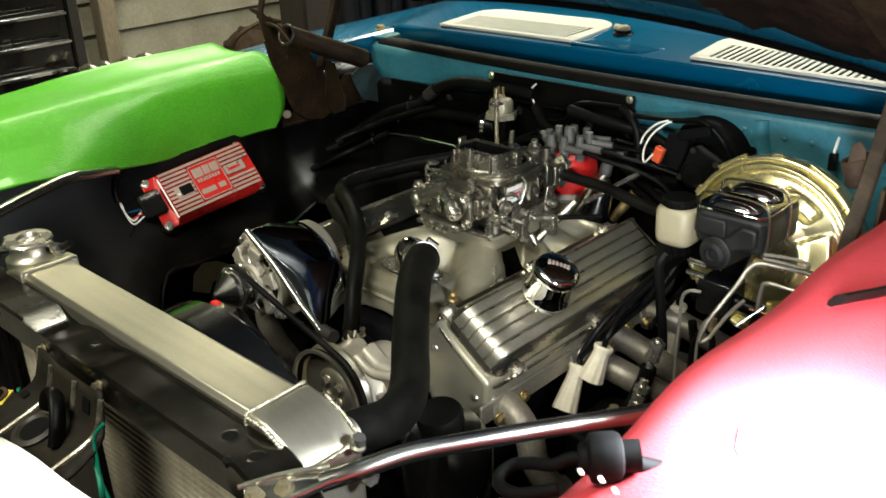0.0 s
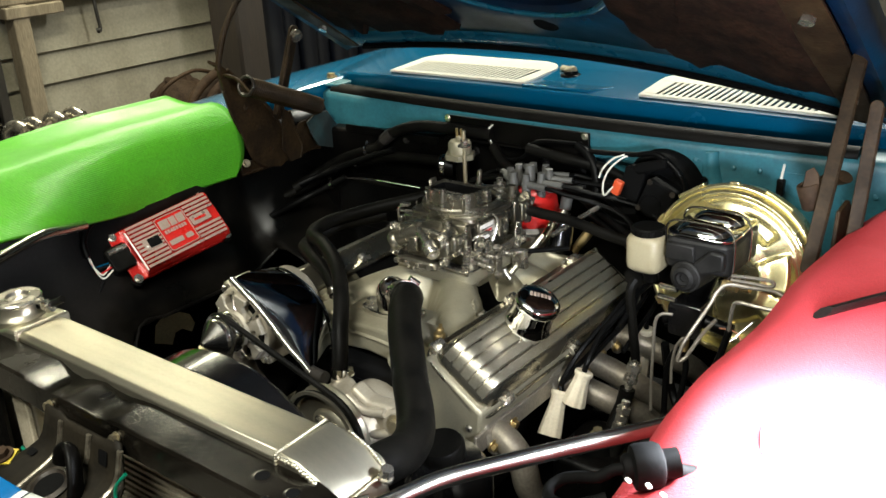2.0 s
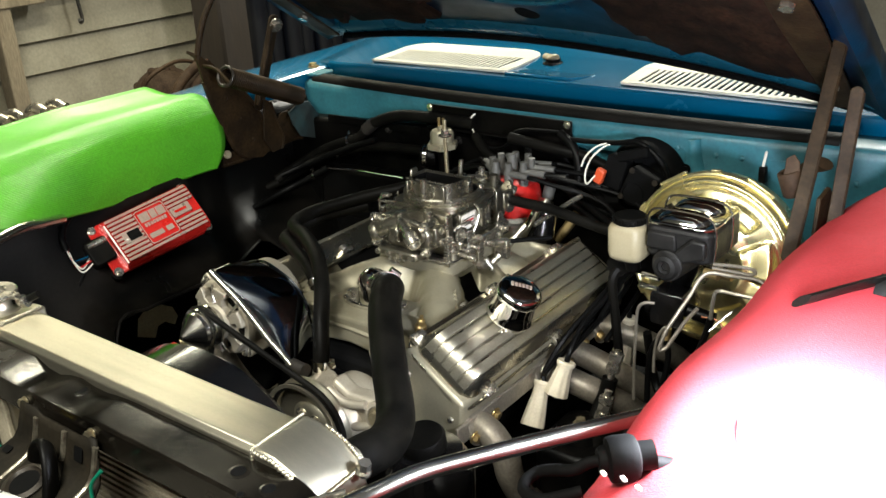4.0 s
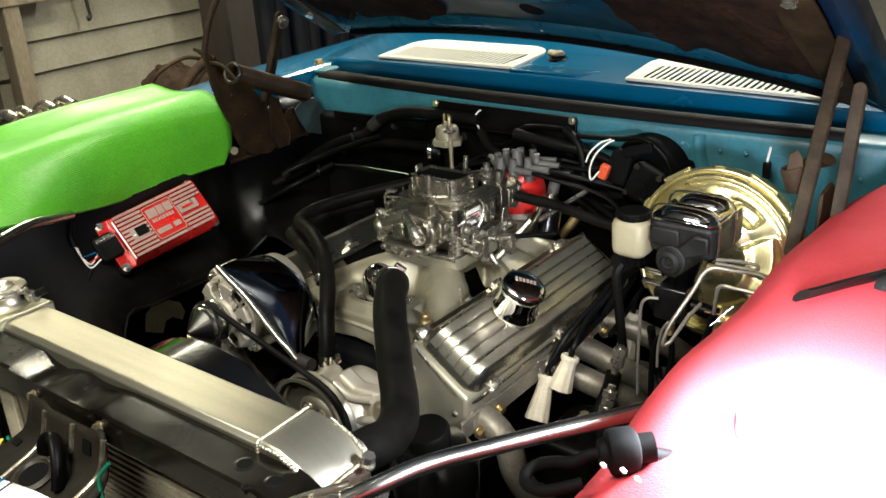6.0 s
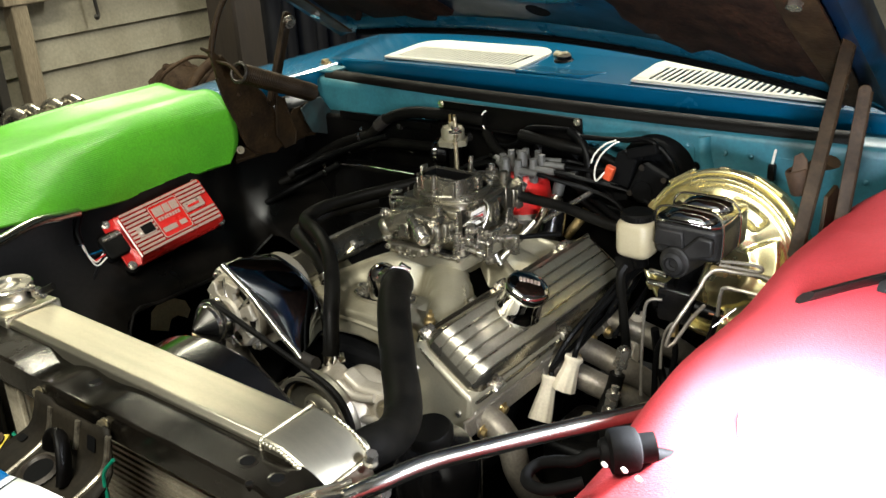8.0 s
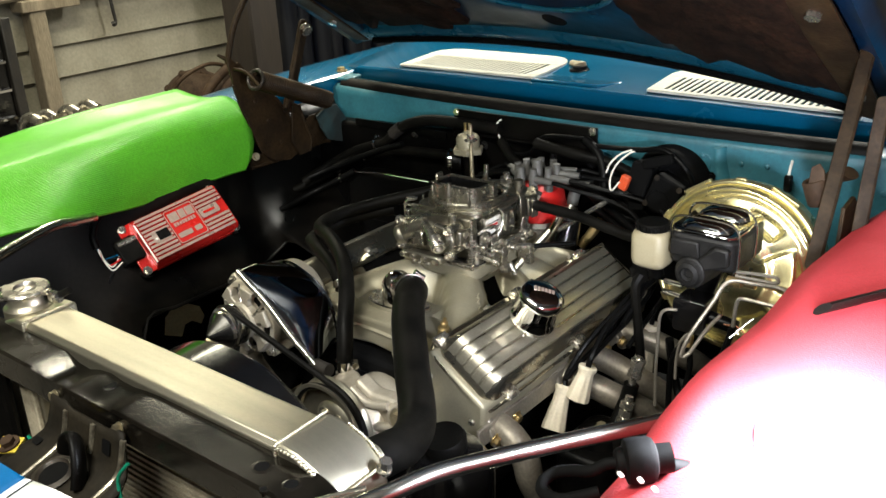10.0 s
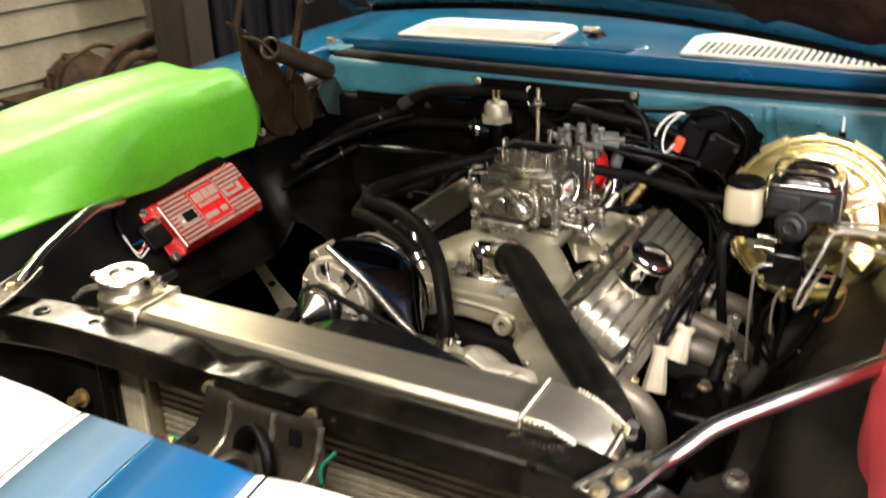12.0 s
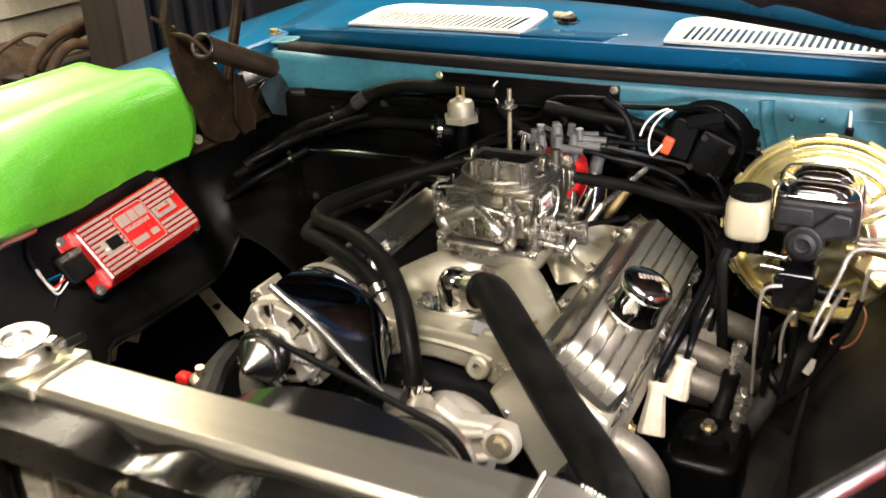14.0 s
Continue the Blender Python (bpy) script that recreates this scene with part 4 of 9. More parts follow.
def build_driver_hinge():
    t = thing("hinge_assembly", (0.55, 0.42, 0.80), "greasy brown hood hinge with two straight lift bars", "hinge", "hood hinges")
    for (x, y0, z0), (x1, y1, z1), w in (((0.530, 0.474, 1.158), (0.530, 0.318, 0.877), 0.018), ((0.570, 0.418, 1.084), (0.570, 0.362, 0.885), 0.017)):
        a, b = V(x, y0, z0), V(x1, y1, z1)
        d = (b - a).normalized()
        bm = BM()
        add_prism(bm, round_poly((b - a).length + 0.016, w, 0.008, cx=(b - a).length / 2), basis(a, d, V(1, 0.35, 0.2)), 0.005)
        bar = part("lift_bar", bm, HINGE, t, bev=0.001)
        side = V(1, 0.35, 0.2)
        side = (side - d * side.dot(d)).normalized()
        bm = BM()
        add_tube(bm, [a + side * w * 0.46, a * 0.5 + b * 0.5 + side * w * 0.46, b + side * w * 0.46], 0.0032, 8, 4)
        part("folded_edge", bm, HINGE, bar)
    # rusty hollow socket with a split ear, pinned to a short lever
    bm = BM()
    add_lathe(bm, (0.508, 0.402, 0.936), (-0.30, -0.10, 0.95), [(0.0, 0.0), (0.0155, 0.0), (0.0175, 0.003), (0.0175, 0.034), (0.0160, 0.037), (0.0115, 0.036), (0.0105, 0.010), (0, 0.010)], 26)
    part("socket", bm, RUST, t, "rusty hollow socket", bev=0.0008)
    bm = BM()
    add_prism(bm, [(-0.010, 0.0), (0.012, 0.0), (0.010, 0.020), (0.002, 0.030), (-0.008, 0.024)], basis((0.502, 0.392, 0.966), (1, 0.2, 0), (-0.1, 0.2, 1)), 0.004)
    part("ear", bm, RUST, t, bev=0.001)
    bm = BM()
    add_tube(bm, [(0.512, 0.408, 0.965), (0.524, 0.404, 0.978), (0.536, 0.398, 0.984), (0.546, 0.392, 0.990)], 0.014, 10, 5, flat=0.6)
    part("lever", bm, HINGE, t)
    bm = BM()
    add_prism(bm, [(0.33, 0.80), (0.52, 0.80), (0.48, 0.88), (0.40, 0.955), (0.36, 0.95)], basis((0.548, 0, 0), (0, 1, 0), UP), 0.006)
    part("base_leaf", bm, HINGE, t, bev=0.0015)


build_driver_hinge()


# ---- nose of the car ----
def build_nose():
    t = thing("nose_panel", (XC, -0.7, 0.80), "white nose panel with wide blue stripes and pinstripes", "car body")

    def pt(x, u, lift=0.0):
        d = x - XC
        back = -0.565 - 0.012 * math.cos(min(1, abs(d) / 0.2) * math.pi) + 0.11 * d * d + 0.05 * max(0, abs(d) - 0.25)
        y = back - u
        z = 0.872 - 0.018 * min(1, abs(d) / 0.115) ** 2 - 0.10 * u - 0.55 * u * u - 0.06 * d * d
        return V(x, y, z + lift)

    us = [0, 0.004, 0.04, 0.09, 0.15, 0.21, 0.27]
    # The blue stripe's left half takes the painted glare colour.
    edges = [(-0.75, -0.163, WHITE, "panel"), (-0.163, -0.160, PIN, "pinstripe"), (-0.160, -0.146, WHITE, "border"), (-0.146, -0.047, NOSE_GLARE, "stripe"),
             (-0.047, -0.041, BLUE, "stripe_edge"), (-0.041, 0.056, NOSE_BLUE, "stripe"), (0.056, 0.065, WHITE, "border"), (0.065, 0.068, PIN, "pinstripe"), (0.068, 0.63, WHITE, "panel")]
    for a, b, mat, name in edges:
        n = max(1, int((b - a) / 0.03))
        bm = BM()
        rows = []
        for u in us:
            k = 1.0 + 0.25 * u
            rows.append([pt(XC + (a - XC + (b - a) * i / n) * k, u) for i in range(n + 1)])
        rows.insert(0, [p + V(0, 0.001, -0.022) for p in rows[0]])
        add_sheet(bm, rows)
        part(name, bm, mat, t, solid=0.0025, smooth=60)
    bm = BM()
    add_sheet(bm, [[pt(x, 0.27, -dz) for x in [-0.75 + 1.38 * i / 14 for i in range(15)]] for dz in (0.0, 0.12, 0.3)])
    part("grille_surround", bm, DEEP, t, solid=0.003)


build_nose()


# ---- front of the bay: radiator, support, latch, braces, covers ----
def bead(parent, pts, r=0.0024, step=0.0034):
    """A weld bead: a row of small overlapping ripples."""
    bm = BM()
    for a, b in zip(pts, pts[1:]):
        a, b = Vector(a), Vector(b)
        n = max(2, int((b - a).length / step))
        for k in range(n):
            bmesh.ops.create_icosphere(bm, subdivisions=1, radius=r * (0.92 + 0.12 * ((k * 7) % 3)), matrix=Matrix.Translation(a + (b - a) * (k + 0.5) / n))
    return part("weld_bead", bm, SHEETALU, parent, "rippled bright weld bead", smooth=80)


def build_radiator():
    t = thing("radiator", (-0.02, -0.345, 0.40), "bare welded aluminium crossflow radiator", "radiator")
    y0, y1, zt = -0.381, -0.309, 0.862
    bm = BM()
    sec = [(y0, 0.815), (y0, zt - 0.006), (y0 + 0.006, zt), (y1 - 0.008, zt), (y1, zt - 0.008), (y1, 0.815), (y1 - 0.003, 0.815), (y0 + 0.003, 0.815)]
    add_prism(bm, sec, basis((-0.272, 0, 0), (0, 1, 0), UP), 0.506)
    part("top_channel", bm, SHEETALU, t, bev=0.0015)
    # end tanks, sloping down at their outer ends
    bm = BM()
    out = [(0.234, 0.40), (0.318, 0.40), (0.318, 0.806), (0.312, 0.833), (0.29, 0.852), (0.262, 0.862), (0.234, zt + 0.0025)]
    add_prism(bm, out, basis((0, y1 + 0.002, 0), (1, 0, 0), UP), 0.076)
    part("right_tank", bm, SHEETALU, t, bev=0.004)
    bm = BM()
    add_prism(bm, [(-x - 0.038, z) for x, z in out][::-1], basis((0, y1 + 0.006, 0), (1, 0, 0), UP), 0.082)
    part("left_tank", bm, SHEETALU, t, bev=0.004)
    bead(t, [(0.234, y0 - 0.003, 0.835), (0.234, y0 - 0.003, 0.864), (0.234, y1, 0.866)])
    bead(t, [(0.238, y0 - 0.004, 0.862), (0.264, y0 - 0.004, 0.861), (0.292, y0 - 0.004, 0.850), (0.314, y0 - 0.004, 0.832), (0.319, y0 - 0.004, 0.806), (0.319, y0 - 0.004, 0.70)], 0.0032, 0.0048)
    bead(t, [(0.264, y1 + 0.001, 0.862), (0.292, y1 + 0.001, 0.851), (0.316, y1 + 0.001, 0.832), (0.319, y0, 0.831)], 0.0024)
    bead(t, [(-0.272, y0 - 0.003, 0.84), (-0.272, y0 - 0.003, 0.865), (-0.272, y1, 0.866)], 0.0022)
    # filler neck and cap
    nx, ny = -0.327, -0.345
    bm = BM()
    add_lathe(bm, (nx, ny, 0.845), UP, [(0, 0), (0.034, 0), (0.034, 0.018), (0.029, 0.021), (0.0265, 0.026), (0.026, 0.034), (0.030, 0.036), (0.030, 0.038), (0, 0.038)], 32)
    part("filler_neck", bm, SHEETALU, t)
    bm = BM()
    add_lathe(bm, (nx, ny, 0.883), (0.02, -0.04, 1), [(0, 0), (0.0315, 0), (0.033, 0.0015), (0.033, 0.004), (0.031, 0.006), (0.0155, 0.0062), (0.0135, 0.003), (0.008, 0.0025), (0.006, 0.004), (0, 0.0045)], 36)
    for a in (0.4, 3.5):
        add_box(bm, (nx + 0.031 * math.cos(a), ny + 0.031 * math.sin(a), 0.885), (0.016, 0.012, 0.005), Matrix.Rotation(a, 3, "Z"))
    cap = part("radiator_cap", bm, ZINC, t, "dull plated round pressure cap")
    bm = BM()
    add_lathe(bm, (nx, ny, 0.8895), (0.02, -0.04, 1), [(0.0148, 0), (0.0158, 0.0012), (0.0168, 0.0012), (0.0175, 0)], 28)
    part("cap_rim", bm, ZINC, cap)
    bm = BM()
    add_tube(bm, [(nx - 0.022, ny - 0.012, 0.872), (nx - 0.045, ny - 0.022, 0.866), (nx - 0.065, ny - 0.024, 0.850)], 0.005)
    part("overflow_spout", bm, ZINC, t)
    bm = BM()
    add_tube(bm, [(nx + 0.022, ny + 0.016, 0.874), (nx + 0.042, ny + 0.026, 0.878), (nx + 0.058, ny + 0.034, 0.886)], 0.005)
    part("overflow_hose", bm, RUBBER, t, "short black overflow hose")
    for dx in (0.033, 0.043):
        bm = BM()
        add_lathe(bm, (nx + dx - 0.004, ny + 0.021, 0.874), (1, 0.4, 0.3), [(0, 0), (0.008, 0), (0.008, 0.007), (0, 0.007)], 14)
        part("clip", bm, ZINC, t)
    # outlet spout for the top hose
    bm = BM()
    add_cyl(bm, (0.289, -0.312, 0.821), (0.289, -0.297, 0.820), 0.0215, seg=24)
    part("hose_spout", bm, SHEETALU, t)
    bolt(t, (0.322, -0.318, 0.80), (1, 0, 0.1), 0.009, 0.016, ZINC, washer=1.2)
    bolt(t, (0.322, -0.318, 0.83), (0.3, 0, 1), 0.007, 0.012, ZINC, washer=1.2)
    # finned core: tubes and fin rows, with side flanges
    bm = BM()
    add_box(bm, (-0.02, -0.345, 0.61), (0.50, 0.03, 0.42))
    part("core_block", bm, DARK, t)
    bm = BM()
    add_box(bm, (-0.02, -0.362, 0.806), (0.50, 0.010, 0.0052))
    first = part("core_tube", bm, DUSTALU, t)
    for k in range(1, 38):
        o = new("core_tube", first.data)
        o.parent = t
        o.matrix_basis = Matrix.Translation((0, 0, -0.0106 * k))
    vs, fs = [], []
    for k in range(38):
        z = 0.8007 - 0.0106 * k
        for i in range(120):
            x = -0.268 + 0.496 * i / 120
            b0 = len(vs)
            vs += [(x, -0.3620, z - 0.0027), (x + 0.0041, -0.3620, z + 0.0027), (x + 0.0041, -0.355, z + 0.0027), (x, -0.355, z - 0.0027)]
            fs.append((b0, b0 + 1, b0 + 2, b0 + 3))
    me = bpy.data.meshes.new("fin_pack")
    me.from_pydata([Vector(v) - V(-0.02, -0.345, 0.40) for v in vs], [], fs)
    me.materials.append(DUSTALU)
    fins = new("fin_pack", me)
    fins.parent = t
    tagged(fins, "thin folded cooling fins", "", "", "stuff")
    for x in (-0.292, 0.268):
        bm = BM()
        add_box(bm, (x, -0.389, 0.60), (0.036, 0.008, 0.43))
        part("side_flange", bm, DUSTALU, t, bev=0.002)


build_radiator()


def build_support():
    """The black pressed upper radiator support with its bolts and holes."""
    t = thing("radiator_support", (XC, -0.42, 0.40), "black pressed steel radiator support with bolts and holes", "radiator support")

    def yc(x):
        return -0.418 - 0.16 * max(0, abs(x + 0.02) - 0.30) ** 2 * 4 - (0.0 if x < 0.28 else 0.35 * (x - 0.28) ** 1.2)

    xs = [-0.62 + 1.20 * i / 48 for i in range(49)]

    def dent(x):
        return -0.011 * math.exp(-((x + 0.125) / 0.03) ** 4) - 0.005 * math.exp(-((x + 0.03) / 0.035) ** 4)

    bm = BM()
    rows = []
    for dy, dz in ((0.041, -0.014), (0.041, 0.002), (0.039, 0.004), (0.02, 0.004), (0.0, 0.004), (-0.010, 0.004), (-0.0125, 0.0015), (-0.0135, -0.030), (-0.012, -0.033), (-0.002, -0.034)):
        rows.append([(x, yc(x) + dy, 0.846 + dz + dent(x) * (1 if -0.011 < dy < 0.04 else 0.2) - 0.03 * max(0, abs(x + 0.02) - 0.33)) for x in xs])
    add_sheet(bm, rows)
    part("top_rail", bm, SUPBLK, t, solid=0.003, smooth=28)
    for s, x0, x1 in ((-1, -0.62, -0.312), (1, 0.290, 0.60)):
        bm = BM()
        add_sheet(bm, [[(x, -0.408 - 0.10 * max(0, abs(x + 0.02) - 0.35), z) for x in (x0, (x0 + x1) / 2, x1)] for z in (0.83, 0.72, 0.58, 0.42)])
        part("side_panel", bm, BLACK, t, solid=0.003)
        bm = BM()
        xe = x1 if s < 0 else x0
        add_tube(bm, [(xe, -0.410, 0.80), (xe, -0.412, 0.62), (xe, -0.410, 0.42)], 0.008, 8, 4)
        part("rolled_edge", bm, BLACK, t)
    bm = BM()
    add_box(bm, (-0.02, -0.41, 0.42), (1.1, 0.03, 0.06))
    part("lower_rail", bm, BLACK, t, bev=0.004)
    # holes: short dark sleeves with a rolled rim
    for x, y, r in ((-0.402, -0.413, 0.008), (-0.317, -0.407, 0.006), (0.238, -0.406, 0.009), (0.285, -0.409, 0.008), (0.268, -0.430, 0.004), (-0.051, -0.396, 0.009)):
        bm = BM()
        add_lathe(bm, (x, y, 0.851 + dent(x)), UP, [(r * 0.9, -0.006), (r * 0.9, 0.0014), (r * 1.3, 0.0008), (r * 1.35, -0.001)], 18)
        hole = part("hole_rim", bm, SUPBLK, t)
        bm = BM()
        add_lathe(bm, (x, y, 0.8522 + dent(x)), UP, [(0, 0), (r * 0.9, 0), (r * 0.9, -0.004), (0, -0.004)], 18)
        part("hole", bm, DEEP, hole)
    for x, z in ((-0.115, 0.830), (0.023, 0.834)):
        bolt(t, (x, yc(x) - 0.015, z), (0, -1, 0.15), 0.0058, 0.006, STUD, washer=1.25)
    bolt(t, (-0.350, -0.418, 0.743), (0, -1, 0.1), 0.008, 0.016, BRASS, label="gold passivated bolt")
    return t


build_support()


def build_latch():
    """Ribbed latch bracket: an upright plate that bends forward into a dusty shelf."""
    t = thing("hood_latch_bracket", (-0.055, -0.46, 0.60), "dusty dark steel hood latch bracket with rubbed ribs", "bracket")
    prof = [(-0.4385, 0.836), (-0.442, 0.820), (-0.447, 0.800), (-0.452, 0.789), (-0.463, 0.780), (-0.486, 0.772), (-0.520, 0.762)]

    def at(x, q, h=0.0):
        """A place on the bracket: q runs down the plate and out along the shelf, h stands off it."""
        i = min(5, int(q))
        (ya, za), (yb, zb) = prof[i], prof[i + 1]
        f = q - i
        n = V(0, zb - za, yb - ya).normalized()
        if n.y > 0:
            n = -n
        if n.z < 0:
            n = V(0, n.y, -n.z)
        return V(x, ya + (yb - ya) * f, za + (zb - za) * f) + n * h

    bm = BM()
    half = [(-0.112, 0.040), (-0.115, 0.043), (-0.119, 0.047), (-0.124, 0.051), (-0.132, 0.055), (-0.140, 0.060), (-0.148, 0.064)]
    rows = []
    for (ya, za), (x0, x1) in zip(prof, half):
        rows.append([(x0 + (x1 - x0) * k / 14, ya, za - (0.006 if za > 0.83 and 3 < k < 12 else 0.0)) for k in range(15)])
    add_sheet(bm, rows)
    part("plate", bm, DUSTPLATE, t, solid=0.003, smooth=40)
    for x, q0, q1 in ((-0.076, 0.6, 6.0), (-0.018, 0.5, 2.6), (0.042, 0.5, 6.0)):
        bm = BM()
        n = 10
        add_tube(bm, [at(x - (0.008 * q / 6), q, 0.002) for q in [q0 + (q1 - q0) * k / n for k in range(n + 1)]], 0.0036, 8, 4)
        part("pressed_rib", bm, WORNRIB, t, "rubbed bright rib")
    for x, q, w, h in ((0.010, 1.5, 0.016, 0.018), (-0.118, 4.1, 0.014, 0.010)):
        bm = BM()
        a, b = at(x, q), at(x, q + 0.4)
        add_prism(bm, round_poly(w, h, 0.003), basis(at(x, q, 0.0025), (1, 0, 0), a - b), 0.001)
        part("slot", bm, DEEP, t)
    ring = V(-0.047, -0.487, 0.7735)
    bm = BM()
    add_lathe(bm, ring, (0, -0.28, 1), [(0.026, 0), (0.0275, 0.003), (0.021, 0.005), (0.018, 0.002)], 28)
    hub = part("latch_ring", bm, GRIMY, t)
    bm = BM()
    add_lathe(bm, ring, (0, -0.28, 1), [(0, 0.0005), (0.019, 0.0005), (0.019, 0.002), (0, 0.002)], 24)
    part("latch_hole", bm, DEEP, hub)
    bm = BM()
    add_tube(bm, [(-0.044, -0.468, 0.795), (-0.038, -0.466, 0.812), (-0.026, -0.464, 0.819), (-0.012, -0.470, 0.812), (-0.002, -0.478, 0.794), (0.003, -0.486, 0.774)], 0.0115, 12, 7, flat=0.55)
    part("safety_catch", bm, BLACK, t, "curved black safety catch", smooth=60)
    bm = BM()
    add_box(bm, (-0.150, -0.487, 0.7745), (0.030, 0.024, 0.004), Matrix.Rotation(0.5, 3, "Z") @ Matrix.Rotation(0.25, 3, "X"))
    part("latch_tab", bm, YELLOW, t, "yellow plated tab")
    bolt(t, (-0.150, -0.487, 0.776), (0, -0.3, 1), 0.009, 0.007, RUST)
    bm = BM()
    add_box(bm, (-0.055, -0.438, 0.62), (0.10, 0.014, 0.36))
    part("centre_strut", bm, BLACK, t, bev=0.003)


build_latch()
hose("green_wire", [(0.066, -0.455, 0.815), (0.052, -0.462, 0.795), (0.056, -0.466, 0.770), (0.064, -0.470, 0.75), (0.078, -0.470, 0.725), (0.088, -0.468, 0.70)], 0.0022, GREENWIRE, "thin green wire hanging by the latch bracket", "wire", 8)
hose("green_wire", [(0.05, -0.466, 0.762), (0.062, -0.470, 0.752), (0.07, -0.474, 0.738), (0.066, -0.472, 0.72)], 0.0035, GREENWIRE, "bunched green wire ends by the latch bracket", "wire", 8)
hose("green_wire", [(-0.165, -0.455, 0.765), (-0.15, -0.462, 0.772), (-0.132, -0.462, 0.770)], 0.0022, GREENWIRE, "short green wire behind the nose panel", "wire", 8)
hose("yellow_wire_loop", [(0.085, -0.47, 0.70), (0.092, -0.47, 0.712), (0.105, -0.472, 0.712), (0.110, -0.474, 0.69)], 0.0035, YELLOW, "yellow plastic wire loop by the latch bracket", "wire", 8)


def build_brace(sx, pts, ends):
    """A chrome brace from the radiator support to the fender, flattened and folded at its bolted end."""
    t = thing("chrome_brace", pts[0], "chromed tubular brace bolted to the radiator support", "brace", "chrome braces")
    bm = BM()
    add_tube(bm, pts, 0.0092, 20, 8)
    part("tube", bm, SATIN, t, smooth=60)
    a, b = V(*ends[0]), V(*ends[1])
    d = (b - a).normalized()
    side = d.cross(V(0, 0, 1)).normalized()
    bm = BM()
    w = 0.0175
    out = [(0, -w), ((b - a).length * 0.75, -w), ((b - a).length + 0.03, -0.009), ((b - a).length + 0.03, 0.009), ((b - a).length * 0.75, w), (0, w)]
    m = basis(a, d, -side)
    add_prism(bm, out, m, 0.004)
    foot = part("flat_foot", bm, SATIN, t, bev=0.001)
    for s in (-1, 1):
        bm = BM()
        add_tube(bm, [m @ V(-0.004, s * w, 0.004), m @ V((b - a).length * 0.7, s * w, 0.006), m @ V((b - a).length + 0.03, s * 0.010, 0.008)], 0.003, 8, 5)
        part("folded_lip", bm, SATIN, foot)
    for k in (0.18, 0.72):
        bolt(t, m @ V((b - a).length * k, 0, 0.003), (0, 0, 1), 0.0062, 0.006, STUD, washer=1.5, label="gold passivated bolt")


build_brace(1, [(0.368, -0.400, 0.858), (0.383, -0.372, 0.862), (0.400, -0.322, 0.862), (0.430, -0.265, 0.859), (0.470, -0.195, 0.855), (0.515, -0.118, 0.850), (0.60, 0.03, 0.84)], ((0.334, -0.456, 0.853), (0.357, -0.414, 0.855)))
build_brace(-1, [(-0.474, -0.385, 0.860), (-0.482, -0.362, 0.868), (-0.502, -0.325, 0.872), (-0.545, -0.243, 0.872), (-0.590, -0.158, 0.867), (-0.625, -0.095, 0.850), (-0.655, -0.045, 0.836)], ((-0.470, -0.440, 0.850), (-0.480, -0.378, 0.857)))



def build_green_mat():
    """Ribbed foam mat laid over the passenger fender: a shallow trough on top, bent over the inner edge."""
    bm = BM()
    rear = [(-1.02, 0.900), (-0.99, 0.935), (-0.962, 0.952), (-0.935, 0.952), (-0.90, 0.947), (-0.865, 0.945), (-0.825, 0.948), (-0.785, 0.955), (-0.752, 0.951), (-0.727, 0.935), (-0.711, 0.908), (-0.703, 0.876), (-0.700, 0.846), (-0.700, 0.816)]
    front = [(-1.02, 0.895), (-0.985, 0.920), (-0.945, 0.938), (-0.91, 0.945), (-0.875, 0.946), (-0.83, 0.946), (-0.785, 0.946), (-0.75, 0.943), (-0.722, 0.934), (-0.700, 0.922), (-0.680, 0.910), (-0.655, 0.899), (-0.630, 0.889), (-0.602, 0.878)]
    rows = []
    for i in range(41):
        y = 0.392 - 0.86 * i / 40
        end = max(0.0, (y - 0.30) / 0.092)
        row = []
        for j, ((xa, za), (xb, zb)) in enumerate(zip(rear, front)):
            late = 0.08 * (max(0, j - 5) / 8) ** 2
            k = min(1.0, max(0.0, (0.20 - late - y) / 0.40))
            k = k * k * (3 - 2 * k)
            wave = 0.003 * math.sin(8 * y + j * 0.4) * (j / 13) * (1 - end)
            yy = y - end ** 2 * (0.010 + 0.034 * max(0, (j - 10.2) / 2.8) ** 2.6)
            row.append((xa + (xb - xa) * k - wave, yy, za + (zb - za) * k - 0.020 * max(0, -y) + wave * 0.4))
        rows.append(spline(row, 16))
    # ribs that run along the mat, on the outward side of the sheet
    fine = []
    for r in rows:
        out = []
        for j, p in enumerate(r):
            d = r[min(j + 1, len(r) - 1)] - r[max(j - 1, 0)]
            n = V(-d.z, 0, d.x).normalized()
            out.append(p + n * (0.00035 if j % 2 else -0.00035))
        fine.append(out)
    add_sheet(bm, fine)
    solo("green_fender_mat", bm, GREEN, (-0.80, 0.0, 0.95), "bright green ribbed foam mat draped over the fender", "mat", solid=0.007, smooth=40, offset=-1.0)


build_green_mat()


